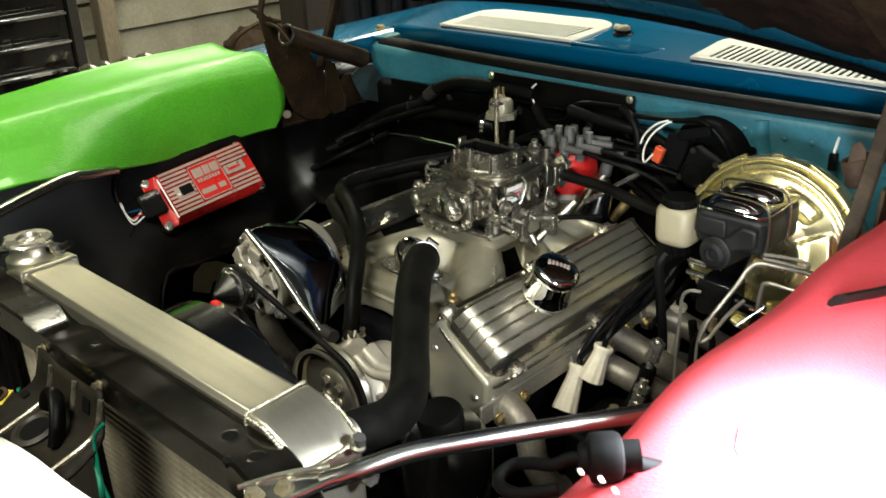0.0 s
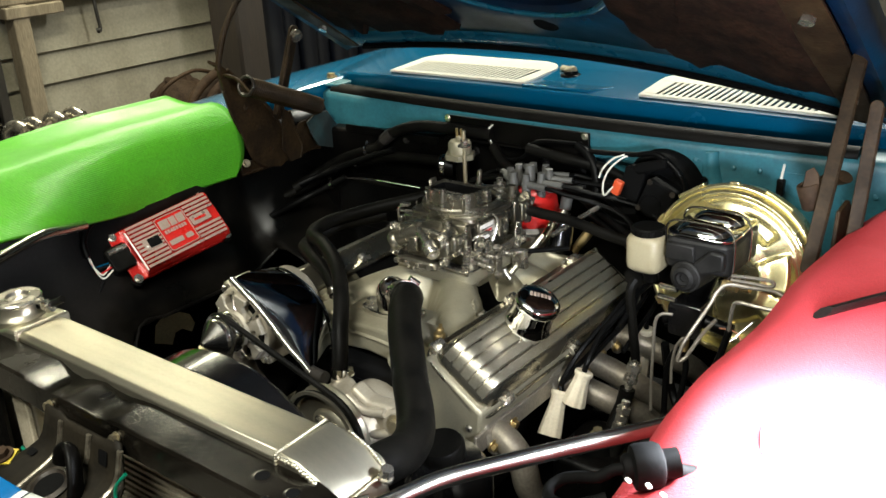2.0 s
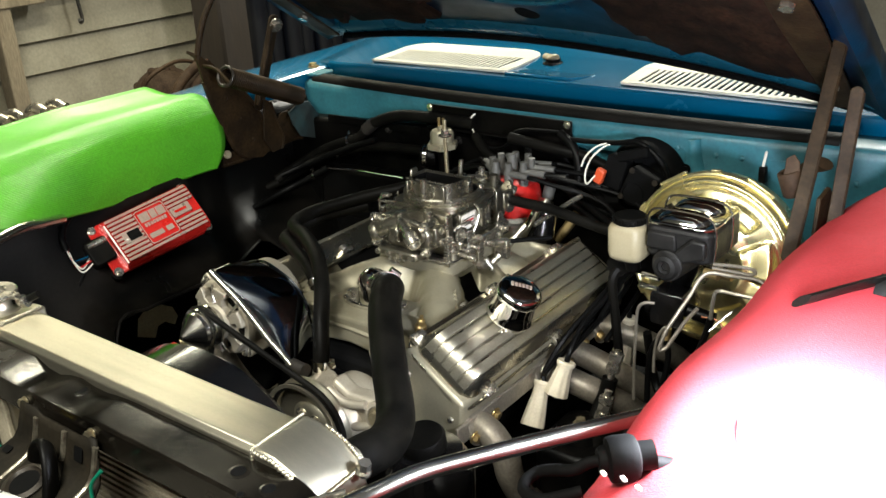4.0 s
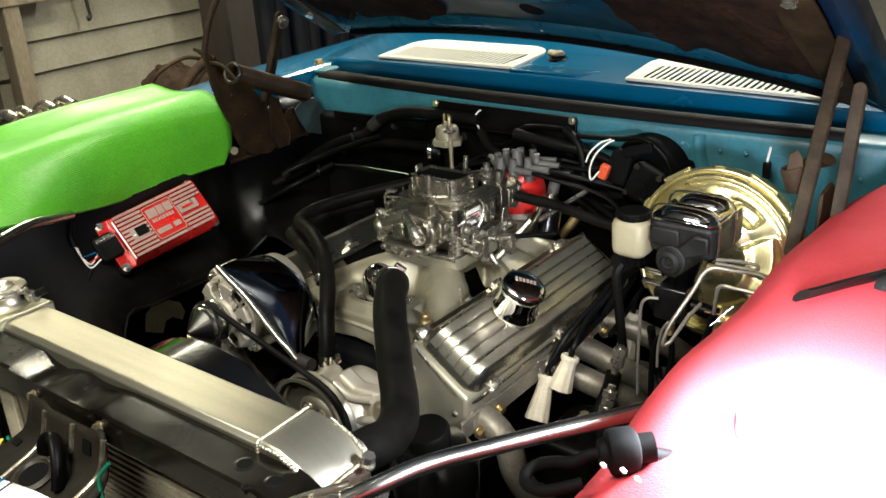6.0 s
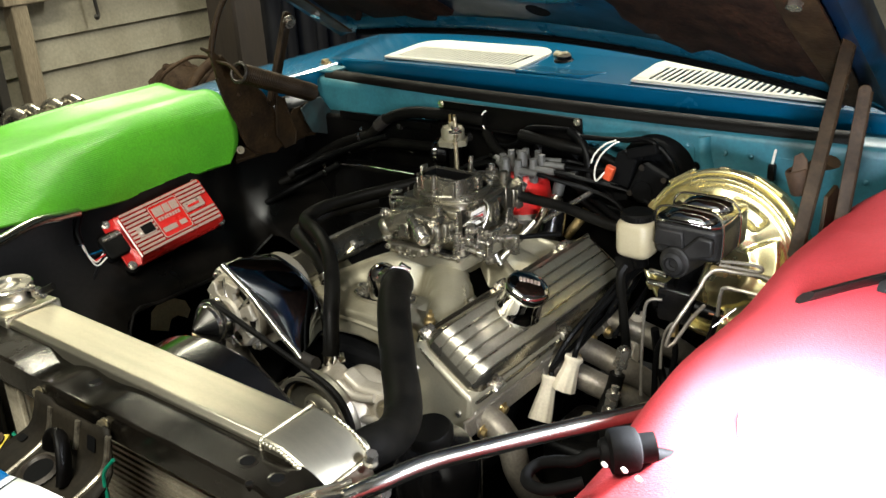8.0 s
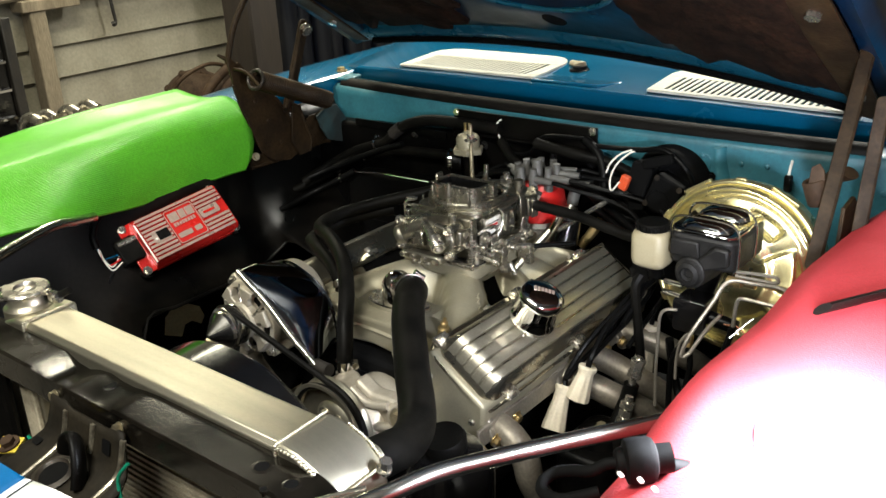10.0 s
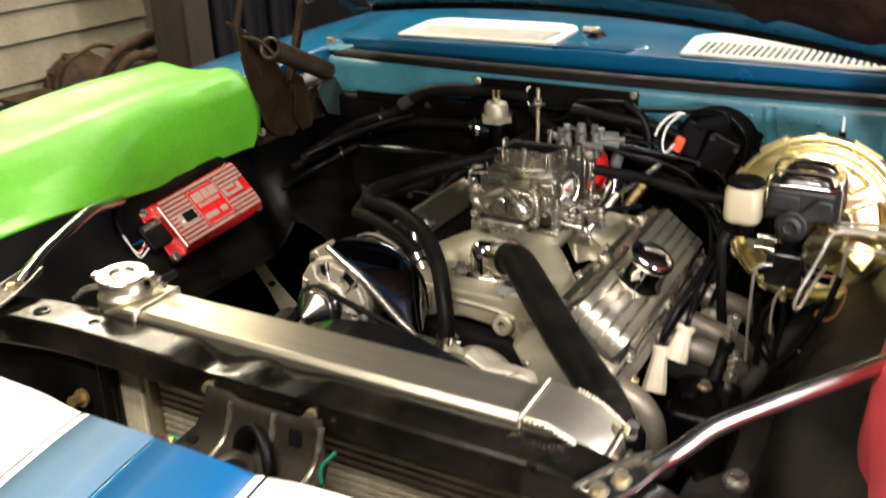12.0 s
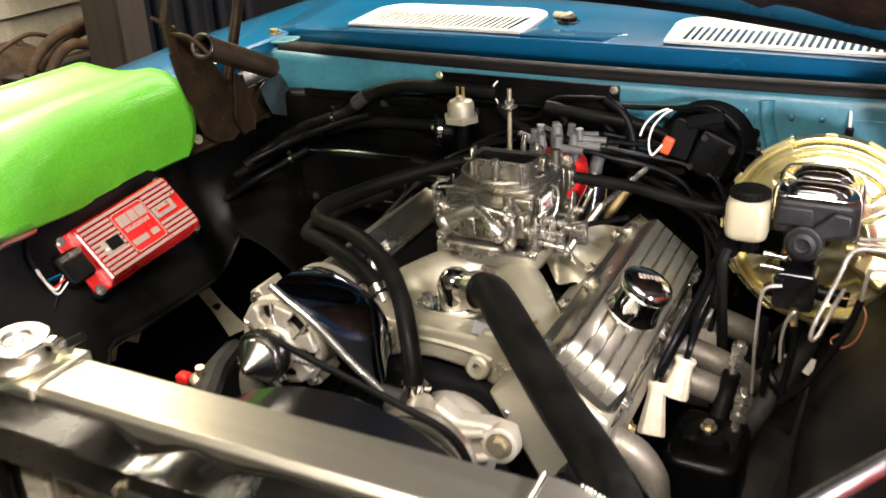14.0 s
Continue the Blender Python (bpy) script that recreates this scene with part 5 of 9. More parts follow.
def build_red_cover():
    """Red cloth cover hanging over the driver fender, with white printing along its edge."""
    t = thing("red_fender_cover", (0.62, 0.0, 0.93), "bright red cloth fender cover with white print and black strap", "fender cover")
    bm = BM()
    ys = [0.455 - 1.115 * i / 40 for i in range(41)]
    rows = []

    def prof(y):
        sag = 0.012 * math.sin(11 * y) + 0.008 * math.sin(23 * y + 1)
        edge = 0.518 + 0.018 * min(1, max(0, -y / 0.3)) + 0.022 * min(1, max(0, (y - 0.28) / 0.18)) ** 2 + sag * 0.3
        q = min(1, max(0, (y - 0.25) / 0.3))
        drop = 0.47 + 0.36 * q + 0.02 * math.sin(7 * y)
        return [(edge + 0.036 - 0.01 * math.sin(5 * y), drop - 0.02), (edge + 0.024, drop + 0.13), (edge + 0.010 + sag * 0.6, 0.76 + 0.05 * q), (edge + 0.003, 0.825), (edge + 0.020, 0.877), (edge + 0.045, 0.920), (edge + 0.085, 0.947), (edge + 0.16, 0.962), (edge + 0.28, 0.962), (edge + 0.385, 0.94), (edge + 0.425, 0.88), (edge + 0.435, 0.70)]

    for y in ys:
        rows.append([(x, y, z + 0.004 * math.sin(17 * y + x * 30) - 0.012 * max(0, -y)) for x, z in prof(y)])
    add_sheet(bm, rows)
    part("cloth", bm, REDCLOTH, t, solid=0.003, smooth=75)
    # illegible white print as bars, lying along the shoulder
    rnd = random.Random(3)
    for k in range(3):
        y = 0.02 - 0.018 * k
        p = prof(y)
        m = basis((p[5][0] - 0.004, y, p[5][1] + 0.004), (0, -1, 0), (p[6][0] - p[4][0], 0, p[6][1] - p[4][1]))
        bm = BM()
        add_prism(bm, round_poly(0.004 + 0.005 * rnd.random(), 0.012, 0.0015), m, 0.0008)
        part("print_bar", bm, LABELW, t)
    for x, y in ((0.612, -0.352), (0.628, -0.350), (0.642, -0.354)):
        bm = BM()
        add_prism(bm, round_poly(0.0035, 0.006, 0.001), basis((x, y, 0.9625), (0.5, 0.86, 0.0), (-0.86, 0.5, 0.1)), 0.0016)
        part("print_bar", bm, LABELW, t)
    bm = BM()
    add_tube(bm, [(0.645, -0.005, 0.972), (0.69, 0.06, 0.976), (0.73, 0.115, 0.976), (0.80, 0.19, 0.97)], 0.019, 8, 6, flat=0.25)
    add_tube(bm, [(0.70, 0.06, 0.978), (0.735, 0.05, 0.979), (0.76, 0.0, 0.978)], 0.012, 8, 6, flat=0.3)
    part("strap", bm, RUBBER, t, "black rubber strap lying on the cloth")


build_red_cover()


def build_work_light():
    """The glaring work light that lies on the cover, with a wire hook on its pivot."""
    t = thing("work_light", (0.66, -0.18, 0.95), "glaring flat white work light with a black body and hook", "work light")
    c = V(0.712, -0.222, 0.966)
    n = V(0.10, -0.16, 0.97).normalized()
    xax = V(0.92, 0.36, -0.06).normalized()
    m = basis(c, xax, n.cross(xax))
    bm = BM()
    add_prism(bm, round_poly(0.080, 0.070, 0.02), m @ Matrix.Translation((0, 0, -0.030)), 0.022)
    part("housing", bm, RUBBER, t, bev=0.003)
    bm = BM()
    rings = []
    for q, z in ((1.0, -0.012), (1.0, -0.006), (0.95, 0.000), (0.85, 0.004), (0.6, 0.008), (0.25, 0.010)):
        rings.append([bm.verts.new(m @ V(x * q, y * q, z)) for x, y in round_poly(0.085, 0.075, 0.03, 9)])
    for a, b in zip(rings, rings[1:]):
        for k in range(len(a)):
            j = (k + 1) % len(a)
            bm.faces.new((a[k], a[j], b[j], b[k]))
    bm.faces.new(rings[-1])
    bm.transform(m.inverted())
    panel = part("glowing_panel", bm, LED, None, "glaring white domed diffuser", smooth=80)
    panel.parent = t
    panel.matrix_basis = t.matrix_world.inverted() @ m
    bm = BM()
    add_tube(bm, [(0.685, -0.245, 0.936), (0.655, -0.275, 0.938), (0.628, -0.310, 0.955)], 0.007, 14, 5, flat=0.7)
    part("pivot", bm, DEEP, t, "black swivel arm")
    bm = BM()
    add_lathe(bm, (0.600, -0.338, 0.961), (0.75, 0.66, 0.05), [(0, 0), (0.010, 0), (0.012, 0.003), (0.012, 0.006), (0.0175, 0.008), (0.0185, 0.012), (0.0185, 0.026), (0.0165, 0.030), (0.012, 0.032), (0.012, 0.044), (0, 0.044)], 26)
    part("swivel_knob", bm, DEEP, t, "black swivel knob")
    bm = BM()
    add_tube(bm, [(0.604, -0.334, 0.961), (0.592, -0.338, 0.957), (0.583, -0.347, 0.952), (0.566, -0.348, 0.946), (0.553, -0.352, 0.941), (0.549, -0.364, 0.938), (0.557, -0.376, 0.938), (0.574, -0.378, 0.940), (0.588, -0.368, 0.943), (0.598, -0.360, 0.946)], 0.0050, 10, 8)
    part("hook", bm, DEEP, t, "black coated wire hook")
    d = bpy.data.lights.new("work_light_diodes", "POINT")
    d.energy, d.color, d.shadow_soft_size = 40.0, (0.93, 0.92, 1.0), 0.035
    lamp = new("work_light_diodes", d)
    lamp.matrix_world = Matrix.Translation(c + V(-0.002, 0.0, 0.066))


build_work_light()


def build_ignition_box():
    """Red finned ignition module on the inner fender."""
    o = V(-0.621, 0.122, 0.777)
    ux = V(0.026, 0.193, 0.030).normalized()
    uy = V(-0.062, 0.0, 0.070).normalized()
    m = basis(o, ux, uy)
    uy = m.to_3x3() @ V(0, 1, 0)
    L, W = 0.198, 0.102
    t = thing("ignition_module", m @ V(0, 0, -0.05), "red finned ignition module bolted to the inner fender", "ignition module")
    bm = BM()
    z0 = -0.030
    prof = [(-W / 2 - 0.004, z0), (W / 2 + 0.004, z0), (W / 2, -0.008), (W / 2 - 0.006, 0), (-W / 2 + 0.006, 0), (-W / 2, -0.008)]
    mm = basis(m @ V(-L / 2 + 0.01, 0, 0), uy, m.to_3x3() @ V(0, 0, 1))
    add_prism(bm, prof, mm, L - 0.01)
    part("case", bm, RED, t, bev=0.002)
    bm = BM()
    add_prism(bm, round_poly(L + 0.020, W + 0.006, 0.008), m @ Matrix.Translation((-0.006, 0, z0 + 0.006)), 0.006)
    part("mounting_flange", bm, RED, t, bev=0.001)
    for sx, sy in ((-1, -1), (-1, 1), (1, -1), (1, 1)):
        bm = BM()
        add_lathe(bm, m @ V(-0.006 + sx * (L / 2 + 0.002), sy * (W / 2 - 0.003), z0 - 0.006), m.to_3x3() @ V(0, 0, 1), [(0, 0), (0.012, 0), (0.012, 0.012), (0, 0.012)], 16)
        part("rubber_mount", bm, RUBBER, t)
        bolt(t, m @ V(-0.006 + sx * (L / 2 + 0.002), sy * (W / 2 - 0.003), z0 + 0.012), m.to_3x3() @ V(0, 0, 1), 0.006, 0.005, ZINC)
    # fins left and right of the plain badge field
    for k in range(11):
        y = -W / 2 + 0.008 + k * (W - 0.016) / 10
        for x0, x1 in ((-L / 2 + 0.014, -0.030), (0.036, L / 2 - 0.004)):
            if 3 <= k <= 7 and x0 > 0 and 4 <= k <= 6:
                continue
            if k in (0, 10):
                x0, x1 = (-L / 2 + 0.014, L / 2 - 0.006) if x0 < 0 else (0, 0)
                if x0 == x1:
                    continue
            bm = BM()
            add_prism(bm, [(x0, y - 0.0030), (x1, y - 0.0030), (x1, y + 0.0030), (x0, y + 0.0030)], m, 0.0042)
            fin = part("fin", bm, RED, t)
            bm = BM()
            add_prism(bm, [(x0 + 0.0005, y - 0.0025), (x1 - 0.0005, y - 0.0025), (x1 - 0.0005, y + 0.0025), (x0 + 0.0005, y + 0.0025)], m @ Matrix.Translation((0, 0, 0.0042)), 0.0006)
            part("bare_top", bm, BARE, fin)
    bm = BM()
    add_prism(bm, round_poly(0.064, 0.074, 0.006, cx=0.003), m, 0.0042)
    badge = part("badge", bm, RED, t, bev=0.0008)
    bm = BM()
    outer, inner = round_poly(0.064, 0.074, 0.006, cx=0.003), round_poly(0.0605, 0.0705, 0.005, cx=0.003)
    lo = [bm.verts.new(m @ V(x, y, 0.0043)) for x, y in outer]
    hi = [bm.verts.new(m @ V(x, y, 0.0049)) for x, y in outer]
    li = [bm.verts.new(m @ V(x, y, 0.0049)) for x, y in inner]
    lj = [bm.verts.new(m @ V(x, y, 0.0043)) for x, y in inner]
    nn = len(outer)
    for k in range(nn):
        j = (k + 1) % nn
        for a, b in ((lo, hi), (hi, li), (li, lj)):
            bm.faces.new((a[k], a[j], b[j], b[k]))
    part("badge_border", bm, BARE, badge)
    # logo as three plain heavy shapes, then word bars
    for cx, w in ((-0.0135, 0.0205), (0.0055, 0.0135), (0.0225, 0.0165)):
        bm = BM()
        add_prism(bm, [(cx - w / 2, 0.0105), (cx + w / 2, 0.0105), (cx + w / 2 + 0.001, 0.0295), (cx - w / 2 + 0.001, 0.0295)], m @ Matrix.Translation((0, 0, 0.0042)), 0.0008)
        part("logo_block", bm, BARE, badge)

    for k in range(8):
        bm = BM()
        add_prism(bm, round_poly(0.0046, 0.0075, 0.0008, cx=-0.0185 + 0.0061 * k, cy=0.0035), m @ Matrix.Translation((0, 0, 0.0042)), 0.0008)
        part("word_bar", bm, BARE, badge)
    for cx, w in ((-0.009, 0.030), (0.020, 0.015)):
        bm = BM()
        add_prism(bm, round_poly(w, 0.0105, 0.0015, cx=cx, cy=-0.0205), m @ Matrix.Translation((0, 0, 0.0042)), 0.0008)
        part("word_bar", bm, BARE, badge)
    # pale strip painting the highlight on the stepped end, and a tiny indicator lens
    bm = BM()
    add_prism(bm, [(-L / 2 + 0.0095, -W / 2 + 0.004), (-L / 2 + 0.0125, -W / 2 + 0.004), (-L / 2 + 0.0125, W / 2 - 0.012), (-L / 2 + 0.0095, W / 2 - 0.012)], m, 0.0026)
    part("end_lip", bm, LABELW, t, "pale strip for the edge highlight")
    bm = BM()
    add_lathe(bm, m @ V(-0.0655, -0.006, 0.0046), m.to_3x3() @ V(0, 0, 1), [(0, 0), (0.0026, 0), (0.0022, 0.0016), (0, 0.002)], 12)
    part("indicator_lens", bm, LABELW, t, "small pale indicator lens")
    bm = BM()
    add_prism(bm, round_poly(0.036, 0.024, 0.002, cx=-0.053, cy=-0.002), m, 0.0046)
    pad = part("switch_field", bm, BARE, t)
    bm = BM()
    add_prism(bm, round_poly(0.025, 0.019, 0.001, cx=-0.048, cy=-0.002), m @ Matrix.Translation((0, 0, 0.0044)), 0.001)
    part("switch_window", bm, DEEP, pad, "black switch window")
    bm = BM()
    add_prism(bm, round_poly(0.042, 0.020, 0.002, cx=0.059, cy=0.002), m, 0.0046)
    pn = part("part_label", bm, BARE, t)
    bm = BM()
    add_prism(bm, round_poly(0.026, 0.005, 0.001, cx=0.058, cy=0.002), m @ Matrix.Translation((0, 0, 0.0044)), 0.0008)
    part("number_bar", bm, RED, pn)
    # plug and its loom
    bm = BM()
    add_prism(bm, round_poly(0.046, 0.052, 0.008, cx=-L / 2 - 0.016), m @ Matrix.Translation((0, 0.004, -0.034)), 0.024)
    plug = part("plug", bm, RUBBER, t, "black plug", bev=0.003)
    bm = BM()
    add_cyl(bm, m @ V(-L / 2 - 0.034, 0.020, -0.010), m @ V(-L / 2 + 0.004, 0.020, -0.010), 0.006)
    part("plug_pin", bm, ZINC, plug)
    loom = [(WHITEWIRE, 0.006), (WHITEWIRE, -0.006), (REDCAP, 0.0), (BLUE, 0.010), (WIRE, 0.004)]
    for k, (mt, dy) in enumerate(loom):
        bm = BM()
        a = m @ V(-L / 2 - 0.038, dy - 0.004, -0.020)
        add_tube(bm, [a, a + V(0.006 - 0.003 * k, -0.022 - 0.003 * k, -0.012 + 0.004 * k), a + V(-0.004, -0.034, 0.010), a + V(-0.02, -0.032, 0.03)], 0.0016, 6, 6)
        part("lead", bm, mt, plug)
    bm = BM()
    a = m @ V(-L / 2 - 0.040, -0.004, -0.018)
    add_tube(bm, [a + V(-0.018, -0.033, 0.028), a + V(-0.03, -0.03, 0.05), a + V(-0.042, -0.012, 0.072), a + V(-0.05, 0.02, 0.085), a + V(-0.055, 0.05, 0.09)], 0.007, 10, 6)
    part("loom_sleeve", bm, WIRE, plug)
    bm = BM()
    add_tube(bm, [a + V(0.0, -0.02, -0.02), a + V(0.01, -0.045, -0.05), a + V(0.02, -0.05, -0.10), a + V(0.04, -0.02, -0.14)], 0.003, 8, 6)
    part("trigger_lead", bm, WIRE, plug)


build_ignition_box()


# ---- engine ----
EX = -0.06


def build_block():
    t = thing("engine_block", (EX, 0.25, 0.42), "engine block below the intake, near black for the dark gap", "engine block")
    # Block and timing cover: the gap's shade is put in as near-black colour.
    bm = BM()
    add_prism(bm, [(-0.16, 0.42), (0.16, 0.42), (0.20, 0.50), (0.155, 0.62), (0.08, 0.685), (-0.08, 0.685), (-0.155, 0.62), (-0.20, 0.50)], basis((EX, 0.50, 0), (1, 0, 0), UP), 0.46)
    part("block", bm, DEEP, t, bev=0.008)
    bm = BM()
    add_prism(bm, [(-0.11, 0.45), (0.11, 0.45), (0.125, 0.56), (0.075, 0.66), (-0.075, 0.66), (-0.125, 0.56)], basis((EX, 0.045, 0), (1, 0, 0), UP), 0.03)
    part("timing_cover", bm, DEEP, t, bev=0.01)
    for s in (-1, 1):
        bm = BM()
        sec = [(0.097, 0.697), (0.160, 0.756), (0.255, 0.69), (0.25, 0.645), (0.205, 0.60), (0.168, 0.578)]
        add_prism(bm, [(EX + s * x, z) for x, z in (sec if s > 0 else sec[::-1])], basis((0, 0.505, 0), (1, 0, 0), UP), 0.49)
        # Passenger head coloured near black to carry the shade beside the intake.
        head = part("cylinder_head", bm, CASTALU if s > 0 else DEEP, t, "bare silver cylinder head" if s > 0 else "cylinder head coloured near black for its shade", bev=0.006)
        for x, z in ((0.158, 0.713), (0.122, 0.672), (0.232, 0.66)):
            bm = BM()
            add_lathe(bm, (EX + s * x, 0.016, z), (0, -1, 0), [(0, -0.002), (0.0055, -0.002), (0.0055, 0.002), (0.004, 0.004), (0, 0.003)], 14)
            part("plug_screw", bm, ZINC, head)


build_block()



def intake_top(x, y):
    """Height of the manifold's upper surface: eight rounded runners blended into a plenum. x is taken from the engine's centre line."""
    total, k = 0.0, 0.0045
    for s in (-1, 1):
        for i, (x0, y0, y1, r, z0) in enumerate(((0.012, 0.265, 0.105, 0.036, 0.744), (0.045, 0.340, 0.305, 0.026, 0.732), (0.045, 0.372, 0.400, 0.027, 0.732), (0.02, 0.40, 0.49, 0.030, 0.738))):
            for q in (0.0, 0.12, 0.25, 0.38, 0.5, 0.62, 0.75, 0.88, 1.0):
                bow = math.sin(q * math.pi) * (0.012 if i in (0, 3) else 0.0)
                px = s * (x0 + (0.140 - x0) * q)
                py = y0 + (y1 - y0) * q ** 1.1 + bow * (1 if i == 0 else -1)
                pz = z0 - 0.036 * q ** 1.8
                d = math.hypot(x - px, y - py)
                z = pz + math.sqrt(r * r - d * d) if d < r * 0.93 else pz + r * 0.3676 - (d - r * 0.93) * 2.6
                total += math.exp(min(60.0, (z - 0.70) / k))
    ex, ey = max(0.0, abs(x) - 0.066), max(0.0, abs(y - 0.33) - 0.085)
    total += math.exp((0.766 - 2.2 * math.hypot(ex, ey) - 0.70) / k)
    ex, ey = max(0.0, abs(x + 0.002) - 0.075), max(0.0, abs(y - 0.118) - 0.045)
    total += math.exp((0.742 - 1.6 * math.hypot(ex, ey) - 0.70) / k)
    return 0.70 + k * math.log(total)


def build_intake():
    t = thing("intake_manifold", (EX, 0.28, 0.68), "satin cast aluminium dual-plane intake manifold", "intake manifold")
    bm = BM()
    add_prism(bm, round_poly(0.162, 0.205, 0.022), Matrix.Translation((EX, 0.325, 0.764)), 0.022)
    part("carburetor_pad", bm, CASTALU, t, bev=0.003)
    bm = BM()
    nx, ny = 72, 104
    add_sheet(bm, [[(EX - 0.146 + 0.292 * i / nx, 0.066 + 0.452 * j / ny, max(0.672, intake_top(-0.146 + 0.292 * i / nx, 0.066 + 0.452 * j / ny))) for i in range(nx + 1)] for j in range(ny + 1)])
    # open gaps between the runners, down to the dark valley
    gaps = []
    for f in bm.faces:
        c = f.calc_center_median()
        d, e = c.x - EX, abs(c.x - EX) - 0.072
        if (d > 0 and 0 < e < 0.050 and 0.258 - 0.8 * e < c.y < 0.290) or (d < 0 and 0 < e < 0.066 and 0.238 - 1.05 * e < c.y < 0.450) or (c.z < 0.706 and e < 0.056 and 0.16 < c.y < 0.48):
            gaps.append(f)
    bmesh.ops.delete(bm, geom=gaps, context="FACES")
    bmesh.ops.recalc_face_normals(bm, faces=bm.faces)
    part("runner_casting", bm, CASTALU, t, "smooth satin cast runners", smooth=80)
    for s in (-1, 1):
        bm = BM()
        add_prism(bm, [(EX + s * x, z) for x, z in ((0.098, 0.700), (0.152, 0.752), (0.158, 0.744), (0.105, 0.69))], basis((0, 0.52 if s > 0 else 0.20, 0), (1, 0, 0), UP), 0.455 if s > 0 else 0.135)
        part("head_flange", bm, CASTALU, t, bev=0.003)
        for y in (0.085, 0.19, 0.31, 0.44) if s > 0 else (0.085,):
            bolt(t, (EX + s * 0.136, y, 0.741), (s * -0.7, 0, 0.7), 0.008, 0.007, ZINC)
    # front face: water crossover above an open slot, rolled lip below
    bm = BM()
    out = [(-0.128, 0.742), (-0.105, 0.752), (-0.075, 0.752), (-0.068, 0.744), (0.062, 0.744), (0.072, 0.756), (0.112, 0.756), (0.142, 0.738), (0.125, 0.718), (0.118, 0.700), (0.104, 0.690), (0.085, 0.674), (0.062, 0.676), (0.044, 0.694), (0.0, 0.699), (-0.045, 0.695), (-0.066, 0.687), (-0.092, 0.695), (-0.12, 0.712)]
    add_prism(bm, [(EX + x, z) for x, z in out], basis((0, 0.105, 0), (1, 0, 0), UP), 0.046)
    part("water_crossover", bm, CASTALU, t, bev=0.007, seg=3)
    bm = BM()
    add_tube(bm, [(EX + x, 0.062, z) for x, z in ((-0.125, 0.708), (-0.088, 0.686), (-0.055, 0.672), (-0.018, 0.664), (0.03, 0.656), (0.07, 0.656), (0.105, 0.676), (0.135, 0.705))], 0.0085, 12, 6, flat=0.9)
    part("front_lip", bm, CASTALU, t)
    bm = BM()
    add_prism(bm, [(EX + x, z) for x, z in ((-0.115, 0.70), (-0.05, 0.672), (0.03, 0.658), (0.07, 0.658), (0.10, 0.676), (0.06, 0.70), (-0.09, 0.71))], basis((0, 0.104, 0), (1, 0, 0), UP), 0.012)
    part("slot_back", bm, CASTALU, t)
    for dx, y, w, h in ((-0.070, 0.062, 0.026, 0.030), (-0.098, 0.064, 0.018, 0.022)):
        bm = BM()
        add_prism(bm, round_poly(w, h, 0.005), basis((EX + dx, y, 0.722), (1, 0, 0), UP), 0.010)
        part("cast_boss", bm, CASTALU, t, bev=0.003)
    bm = BM()
    add_tube(bm, [(EX + x, 0.0585, z) for x, z in ((-0.05, 0.726), (0.0, 0.727), (0.05, 0.724), (0.085, 0.716))], 0.0035, 8, 5, flat=0.7)
    part("cast_rib", bm, CASTALU, t)
    for x, z, r in ((0.068, 0.703, 0.0165), (-0.100, 0.728, 0.010)):
        bm = BM()
        add_lathe(bm, (EX + x, 0.068, z), (0, -1, 0.15), [(0, 0), (r * 1.15, 0), (r, 0.020), (r * 0.8, 0.023), (r * 0.42, 0.023), (r * 0.38, 0.012), (0, 0.012)], 24)
        part("boss", bm, CASTALU, t)
    bolt(t, (EX + 0.101, 0.058, 0.706), (0, -1, 0.2), 0.0075, 0.008, ZINC)
    bm = BM()
    add_prism(bm, round_poly(0.028, 0.017, 0.002), basis((0.010, 0.066, 0.7545), (1, 0, -0.12), (0, 0.8, 0.6)), -0.002)
    lab = part("sticker", bm, GREY, t, "small grimy sticker with a red bar")
    bm = BM()
    add_prism(bm, [(-0.013, -0.0065), (0.013, -0.0065), (0.013, -0.002), (-0.013, -0.002)], basis((0.010, 0.066, 0.7545), (1, 0, -0.12), (0, 0.8, 0.6)) @ Matrix.Translation((0, 0, -0.0032)), 0.001)
    part("sticker_bar", bm, REDCAP, lab)
    # raised foundry script on the front runner, kept as plain bars
    for k in range(7):
        x, y = 0.048 + 0.0085 * k, 0.200 - 0.0098 * k
        bm = BM()
        add_box(bm, (x, y, intake_top(x - EX, y)), (0.0046, 0.010 if k % 3 else 0.014, 0.004), Matrix.Rotation(0.5, 3, "Z") @ Matrix.Rotation(-0.35, 3, "Y"))
        part("foundry_mark", bm, CASTALU, t)
    bm = BM()
    add_lathe(bm, (0.072, 0.080, 0.748), (0.25, -0.1, 1), [(0, 0), (0.009, 0), (0.009, 0.010), (0.006, 0.012), (0.006, 0.020), (0.003, 0.022), (0.003, 0.028), (0, 0.028)], 12)
    part("brass_sender", bm, BRASS, t, "small brass temperature sender")
    # thermostat elbow
    c = V(-0.053, 0.120, 0.780)
    bm = BM()
    fl = [(0.052 * math.cos(a) * (1 + 0.12 * math.cos(2 * a)), 0.026 * math.sin(a)) for a in [2 * math.pi * k / 28 for k in range(28)]]
    add_prism(bm, fl, basis((c.x, c.y, 0.744), (1, 0.22, 0), (-0.22, 1, 0)), 0.009)
    el = part("thermostat_flange", bm, CHROME, t, "chromed thermostat elbow", bev=0.002)
    bm = BM()
    add_ball(bm, c, 0.0265, (1, 1, 1), 32)
    add_cyl(bm, c + V(0, 0, -0.026), c, 0.0265, seg=32)
    part("elbow_ball", bm, CHROME, el)
